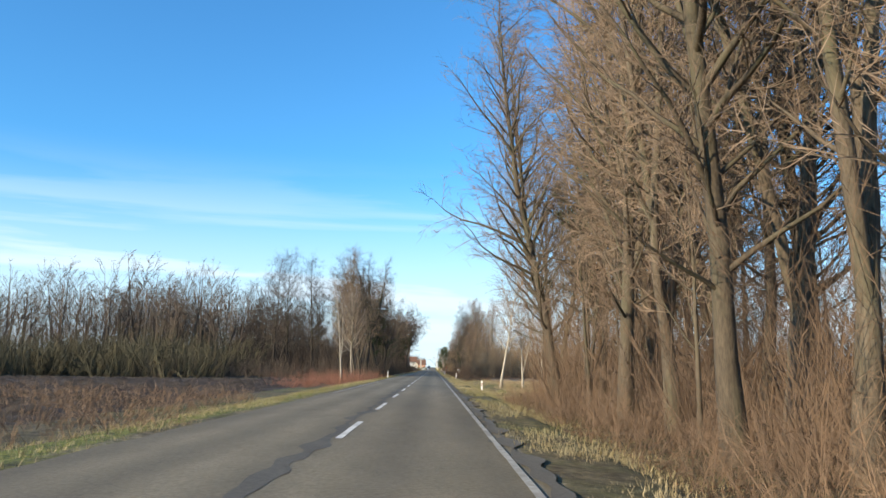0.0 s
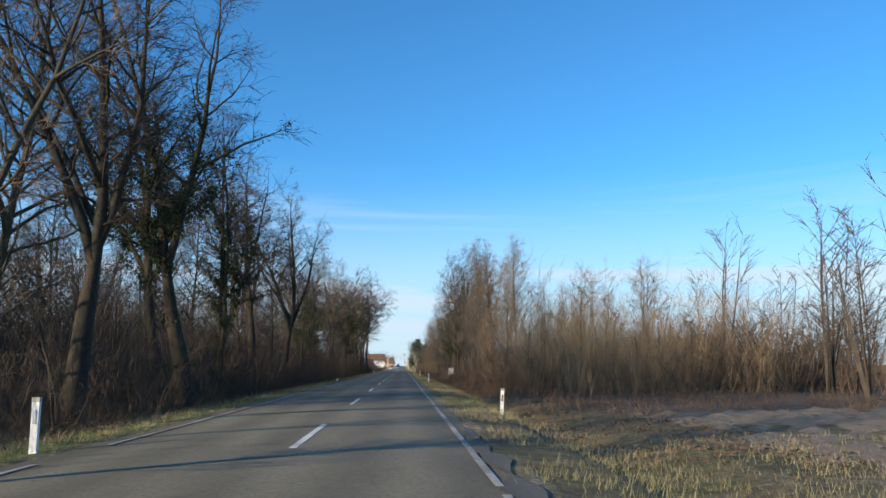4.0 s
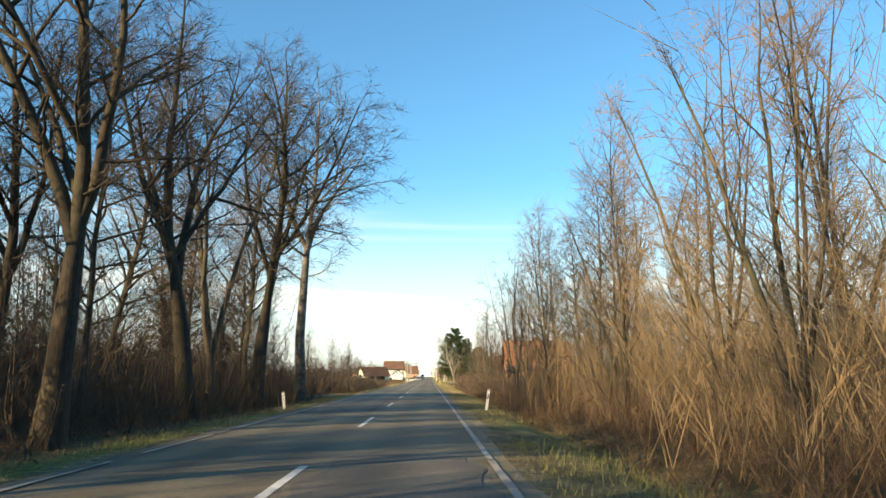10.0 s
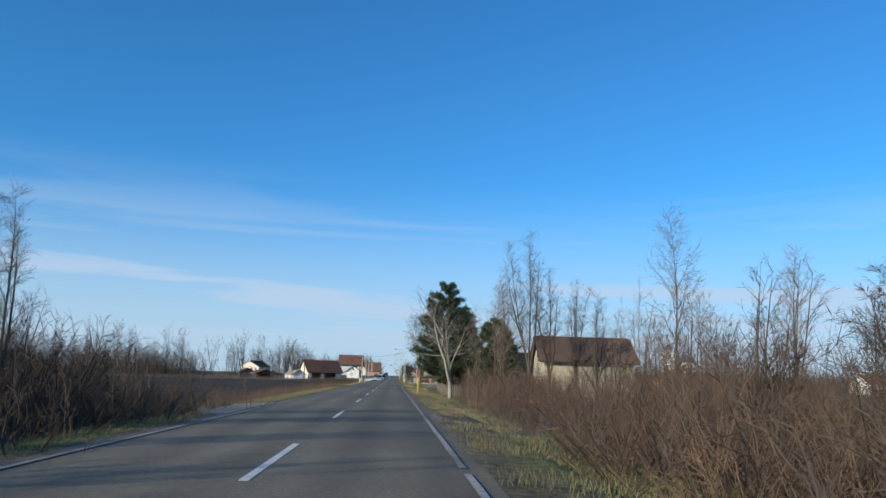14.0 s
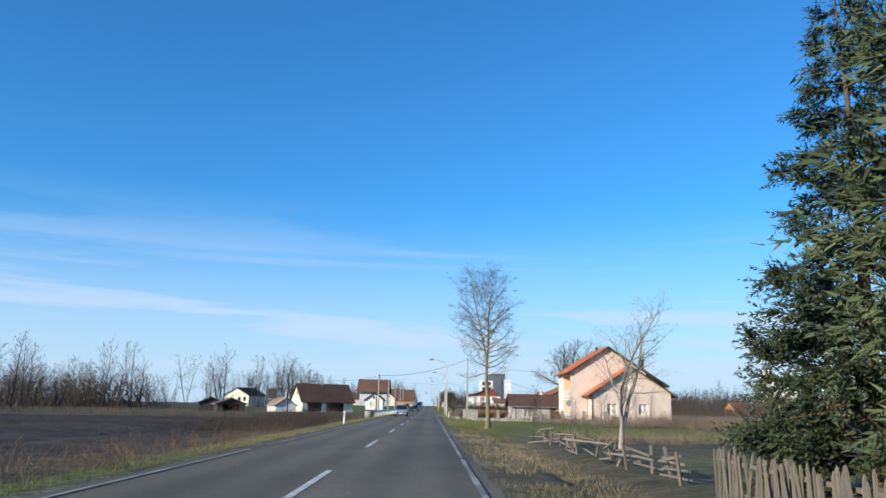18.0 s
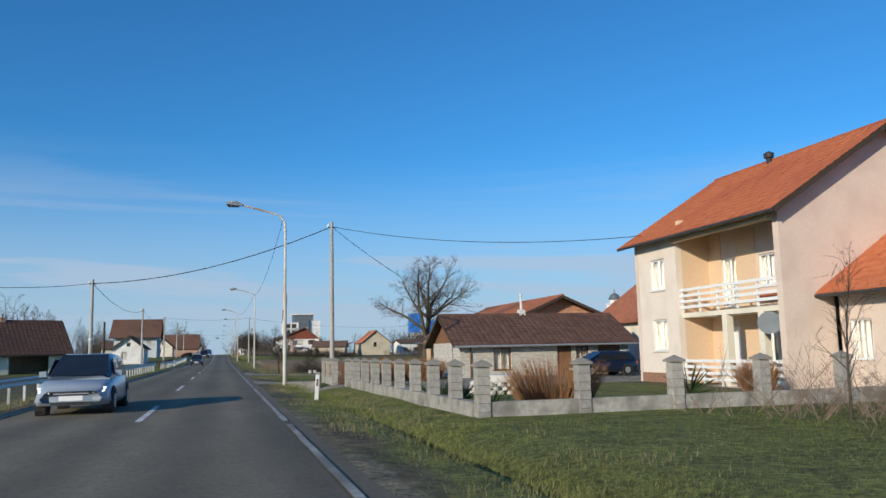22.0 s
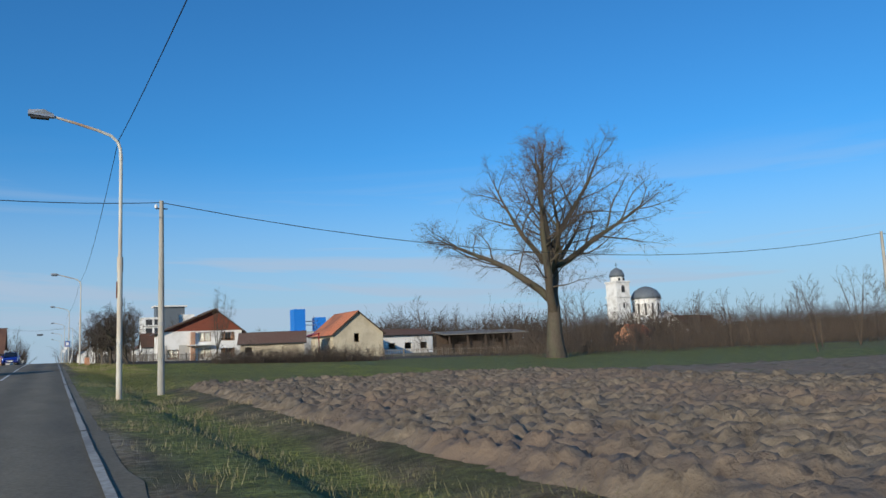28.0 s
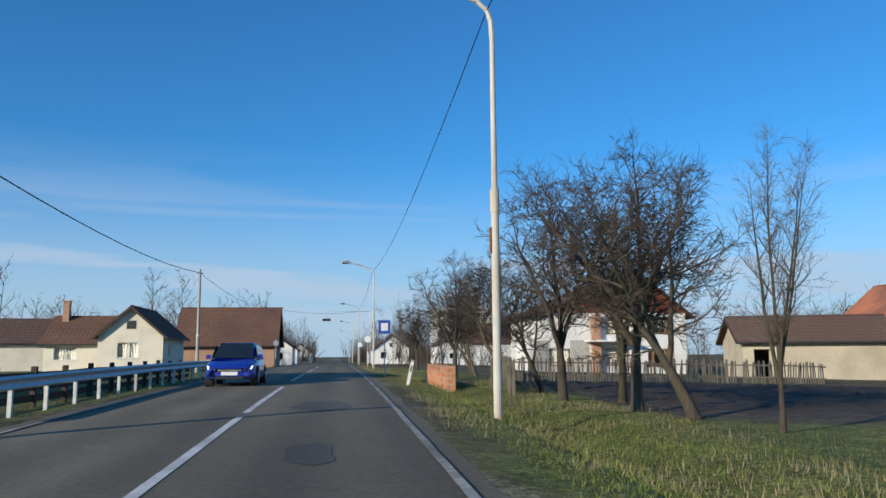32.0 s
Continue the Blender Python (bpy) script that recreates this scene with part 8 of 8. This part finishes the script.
for x, y, h, w in ((10.6, 508.4, 1.8, 1.6), (9.6, 531.6, 1.6, 1.2), (10.8, 532.8, 1.6, 1.3), (11.9, 534.2, 1.6, 1.3), (9.4, 534.0, 1.5, 1.2), (13.0, 535.6, 1.5, 1.2), (13.6, 533.4, 1.6, 1.2), (11.0, 535.8, 1.5, 1.2), (12.6, 531.9, 1.5, 1.0), (13.8, 558.4, 1.5, 1.3), (15.7, 557.6, 1.5, 1.3), (19.2, 511.0, 1.5, 0.8)):
    clump("ornamental_grass", x, y, h, w, 900, ORNGRASS, "clump of tall rusty-brown ornamental grass", "plant")


def yucca(x, y, s):
    r = random.Random(int(x * 31 + y * 7))
    g = Geo()
    for _ in range(34):
        a, e = r.uniform(0, 6.28), r.uniform(0.25, 1.35)
        d = Vector((math.cos(a) * math.cos(e), math.sin(a) * math.cos(e), math.sin(e)))
        g.ribbon([Vector((0, 0, 0.02)), d * 0.45 * s, d * 0.8 * s - Vector((0, 0, 0.08))], 0.025 * s)
    ob = thing("yucca", "dark green spiky yucca on a lawn", "plant", (x, y, ground_z(x, y)))
    part("leaves", g, surf("yucca_leaves", (0.02, 0.035, 0.015), (0.05, 0.075, 0.03), scale=2, bump=0, rough=0.5), ob)
    part("crown", Geo().lathe([(0.09, -0.05), (0.08, 0.06), (0.03, 0.12)], 8), DARKWOOD, ob)


for x, y, s in ((9.3, 510.0, 0.9), (9.2, 512.9, 1.1), (9.3, 515.4, 1.0), (9.4, 518.0, 0.8), (9.3, 523.0, 0.8), (9.3, 526.3, 0.8), (19.2, 557.8, 1.7), (16.9, 511.6, 1.6)):
    yucca(x, y, s)
well = thing("garden_well", "round stone-lined garden bed with a flat millstone", "garden bed", (12.2, 517.0, ground_z(12.2, 517)))
r1 = random.Random(3)
for k in range(3):
    for i in range(22):
        a = 2 * math.pi * (i + 0.5 * k) / 22
        s = 0.13 * r1.uniform(0.8, 1.2)
        part("stone", Geo().lathe([(s * 0.8, -s * 0.6), (s, 0), (s * 0.7, s * 0.6)], 6), STONEW, well, at=pose(1.2 * math.cos(a), 1.2 * math.sin(a), 0.05 + 0.16 * k, r1.uniform(-20, 20), r1.uniform(-20, 20), r1.uniform(0, 360)))
part("millstone", Geo().lathe([(0.75, 0.42), (0.78, 0.48), (0.78, 0.66), (0.74, 0.70), (0.1, 0.70)], 20), STONEW, well, "flat pale millstone")
for x, y in ((10.6, 549.8), (12.3, 549.5), (14.0, 549.6), (17.0, 549.9)):
    tb = thing("concrete_planter", "round concrete planter on a grass strip", "planter", (x, y, ground_z(x, y)), group="planters along the drive")
    part("bowl", Geo().lathe([(0.32, -0.05), (0.34, 0.2), (0.28, 0.2), (0.25, 0.14)], 14), CONC, tb)
    part("soil", Geo().lathe([(0.27, 0.12), (0.24, 0.15)], 12), DARKPLOW, tb)
for x, y in ((8.85, 555.0), (9.25, 555.1)):
    solid("flower_pot", Geo().lathe([(0.11, -0.03), (0.155, 0.25), (0.13, 0.25), (0.12, 0.16)], 12), STONEW, "white weathered flower pot on grass", "pot", (x, y, ground_z(x, y)))
st = thing("tree_stump", "old cut tree stump by a drive", "stump", (10.6, 525.2, ground_z(10.6, 525)))
part("wood", Geo().lathe([(0.34, -0.1), (0.3, 0.1), (0.28, 0.25), (0.1, 0.26)], 10), GREYWOOD, st)


# ---------------------------------------------------------------- cars
def car(name, label, x, y, paint, front, l=4.2, w=1.74, h=1.46, suv=False, lights=True):
    """A hatchback; front: +1 looks along +y, -1 towards -y."""
    gz = 0.30 if suv else 0.22
    z0 = road_z(x, y) if abs(x) < 3.5 else ground_z(x, y)
    ob = thing(name, label, "car", (x, y, z0), 0 if front > 0 else 180)
    hw = w / 2
    belt = h * 0.60

    def loft(secs, mat, nm, lab=""):
        g = Geo()
        for yy, a, b, c, d in secs:
            zm = (c + d) / 2
            g.v += [(-a * 0.92, yy, c), (-a, yy, c + 0.10), (-(a + b) / 2, yy, zm), (-b, yy, d - 0.06), (-b * 0.86, yy, d), (b * 0.86, yy, d), (b, yy, d - 0.06), ((a + b) / 2, yy, zm), (a, yy, c + 0.10), (a * 0.92, yy, c)]
        n = 10
        for i in range(len(secs) - 1):
            for j in range(n):
                j2 = (j + 1) % n
                g.f.append((i * n + j, i * n + j2, (i + 1) * n + j2, (i + 1) * n + j))
        g.f += [tuple(range(n)), tuple(reversed(range((len(secs) - 1) * n, len(secs) * n)))]
        return part(nm, g, mat, ob, lab, smooth=True)

    f = l / 2
    body = loft([(-f, hw * 0.80, hw * 0.74, gz + 0.18, belt * 0.95), (-f + 0.12, hw * 0.93, hw * 0.88, gz + 0.05, belt), (-f * 0.5, hw, hw * 0.95, gz, belt + 0.02), (0, hw, hw * 0.96, gz, belt), (f * 0.45, hw, hw * 0.95, gz, belt - 0.04), (f * 0.75, hw * 0.98, hw * 0.91, gz, belt - 0.07), (f - 0.22, hw * 0.95, hw * 0.85, gz + 0.02, belt - 0.13), (f - 0.07, hw * 0.88, hw * 0.78, gz + 0.05, belt - 0.20), (f, hw * 0.78, hw * 0.68, gz + 0.10, belt - 0.30)], paint, "body")
    loft([(-f + 0.10, hw * 0.86, hw * 0.70, belt - 0.06, belt + 0.22), (-f + 0.38, hw * 0.90, hw * 0.72, belt - 0.05, h - 0.05), (-0.3, hw * 0.91, hw * 0.72, belt - 0.05, h), (0.15, hw * 0.90, hw * 0.70, belt - 0.05, h - 0.03), (0.5, hw * 0.89, hw * 0.72, belt - 0.05, h - 0.2), (1.22, hw * 0.86, hw * 0.76, belt - 0.10, belt + 0.03)], paint, "cabin")
    glassm = MATS.get("car_glass") or surf("car_glass", (0.012, 0.014, 0.016), (0.02, 0.022, 0.025), bump=0, rough=0.04, spec=0.7)
    ws = Geo().add([(-hw * 0.76, 1.18, belt + 0.03), (hw * 0.76, 1.18, belt + 0.03), (hw * 0.63, 0.20, h - 0.05), (-hw * 0.63, 0.20, h - 0.05), (-hw * 0.76, 1.23, belt + 0.05), (hw * 0.76, 1.23, belt + 0.05), (hw * 0.63, 0.24, h - 0.02), (-hw * 0.63, 0.24, h - 0.02)], [(3, 2, 1, 0), (4, 5, 6, 7), (0, 1, 5, 4), (2, 3, 7, 6)])
    part("windscreen", ws, glassm, ob, "dark windscreen")
    rw = Geo().add([(-hw * 0.66, -f + 0.10, belt + 0.10), (hw * 0.66, -f + 0.10, belt + 0.10), (hw * 0.60, -f + 0.34, h - 0.12), (-hw * 0.60, -f + 0.34, h - 0.12), (-hw * 0.66, -f + 0.075, belt + 0.10), (hw * 0.66, -f + 0.075, belt + 0.10), (hw * 0.60, -f + 0.315, h - 0.11), (-hw * 0.60, -f + 0.315, h - 0.11)], [(0, 1, 2, 3), (7, 6, 5, 4), (0, 4, 5, 1), (2, 6, 7, 3)])
    part("rear_window", rw, glassm, ob)
    for s in (-1, 1):
        for y0, y1 in ((-f + 0.55, -0.35), (-0.27, 0.55)):
            g = Geo()
            for dx in (0.0, 0.02):
                g.v += [(s * (hw * 0.885 + dx), y0, belt + 0.06), (s * (hw * 0.885 + dx), y1 + 0.18, belt + 0.05), (s * (hw * 0.765 + dx), y1 - 0.12, h - 0.13), (s * (hw * 0.765 + dx), y0 + 0.08, h - 0.14)]
            g.f = [(0, 1, 2, 3), (7, 6, 5, 4), (0, 4, 5, 1), (1, 5, 6, 2), (2, 6, 7, 3), (3, 7, 4, 0)]
            part("side_window", g, glassm, ob)
        mr = part("mirror", Geo().box(s * (hw * 0.92), 0.72, belt + 0.02, s * (hw * 1.10), 0.84, belt + 0.16), paint, ob)
        hl = Geo().add([(s * hw * 0.54, f - 0.10, belt - 0.34), (s * hw * 0.80, f - 0.20, belt - 0.32), (s * hw * 0.86, f - 0.30, belt - 0.21), (s * hw * 0.60, f - 0.14, belt - 0.24), (s * hw * 0.54, f + 0.008, belt - 0.34), (s * hw * 0.82, f - 0.06, belt - 0.32), (s * hw * 0.87, f - 0.16, belt - 0.21), (s * hw * 0.60, f - 0.04, belt - 0.24)], [(0, 1, 2, 3), (7, 6, 5, 4), (0, 4, 5, 1), (1, 5, 6, 2), (2, 6, 7, 3), (3, 7, 4, 0)])
        part("headlight", hl, HEADLIGHT if lights else STEEL, ob, "lit headlight" if lights else "clear headlight")
        part("tail_light", Geo().box(s * hw * 0.60, -f - 0.02, belt - 0.22, s * hw * 0.86, -f + 0.10, belt - 0.04), RED, ob, "red tail light")
        for yy in (-f + 0.75, f - 0.78):
            rad = 0.36 if suv else 0.30
            wl_ = part("wheel", Geo().tube([(s * (hw - 0.21), yy, rad), (s * (hw + 0.005), yy, rad)], [rad, rad], 20), RUBBER, ob, "black tyre")
            part("rim", Geo().tube([(s * (hw - 0.02), yy, rad), (s * (hw + 0.015), yy, rad)], [rad * 0.62, rad * 0.58], 14), STEEL, wl_, "metal rim")
            part("wheel_arch", Geo().tube([(s * (hw - 0.24), yy, rad), (s * (hw - 0.005), yy, rad)], [rad + 0.06, rad + 0.06], 18), DARKMETAL, ob)
    part("grille", Geo().box(-hw * 0.44, f - 0.08, belt - 0.40, hw * 0.44, f + 0.006, belt - 0.31), DARKMETAL, ob, "dark grille")
    part("grille_bar", Geo().box(-hw * 0.44, f - 0.02, belt - 0.365, hw * 0.44, f + 0.016, belt - 0.345), STEEL, ob, "chrome bar")
    part("air_intake", Geo().box(-hw * 0.50, f - 0.10, gz + 0.03, hw * 0.50, f - 0.004, gz + 0.11), DARKMETAL, ob, "dark lower intake")
    part("bumper", Geo().prism([(-hw * 0.80, f - 0.16), (-hw * 0.62, f - 0.01), (-hw * 0.3, f + 0.028), (hw * 0.3, f + 0.028), (hw * 0.62, f - 0.01), (hw * 0.80, f - 0.16)], "z", gz + 0.11, gz + 0.24), paint, ob)
    part("plate", Geo().box(-0.26, f + 0.028, gz + 0.14, 0.26, f + 0.036, gz + 0.25), WHITEPVC, ob, "plain white plate")
    part("plate", Geo().box(-0.26, -f - 0.03, belt - 0.34, 0.26, -f + 0.1, belt - 0.23), WHITEPVC, ob, "plain white plate")
    return ob


HEADLIGHT = bpy.data.materials.new("lit_headlight")
HEADLIGHT.use_nodes = True
hb = HEADLIGHT.node_tree.nodes["Principled BSDF"]
hb.inputs["Base Color"].default_value, hb.inputs["Roughness"].default_value = (0.8, 0.8, 0.78, 1), 0.1
hb.inputs["Emission Color"].default_value, hb.inputs["Emission Strength"].default_value = (1, 0.95, 0.85, 1), 1.4
car("estate_car", "silver-blue car with lit headlights on the road", -1.75, 510.5, carpaint("silver_blue_paint", (0.27, 0.32, 0.38)), -1)
car("dark_car", "dark blue car with lit headlights on the road", -1.75, 606.0, carpaint("dark_blue_paint", (0.02, 0.035, 0.06)), -1, l=4.1, w=1.75, h=1.55)
car("suv", "dark grey sport utility car with lit headlights on the road", -1.8, 661.0, carpaint("dark_grey_paint", (0.012, 0.018, 0.03)), -1, l=4.4, w=1.84, h=1.62, suv=True)
car("blue_car", "bright blue hatchback with lit headlights on the road", -1.75, 703.5, carpaint("bright_blue_paint", (0.01, 0.035, 0.30)), -1, l=4.0, w=1.7, h=1.45)
parked = car("parked_hatchback", "dark blue old hatchback parked in a gravel yard", 17.3, 527.4, carpaint("navy_paint", (0.008, 0.014, 0.035)), 1, l=3.9, w=1.62, h=1.38, lights=False)
parked.matrix_basis = pose(22.5, 528.8, ground_z(22.5, 528.8), 0, 0, 96)
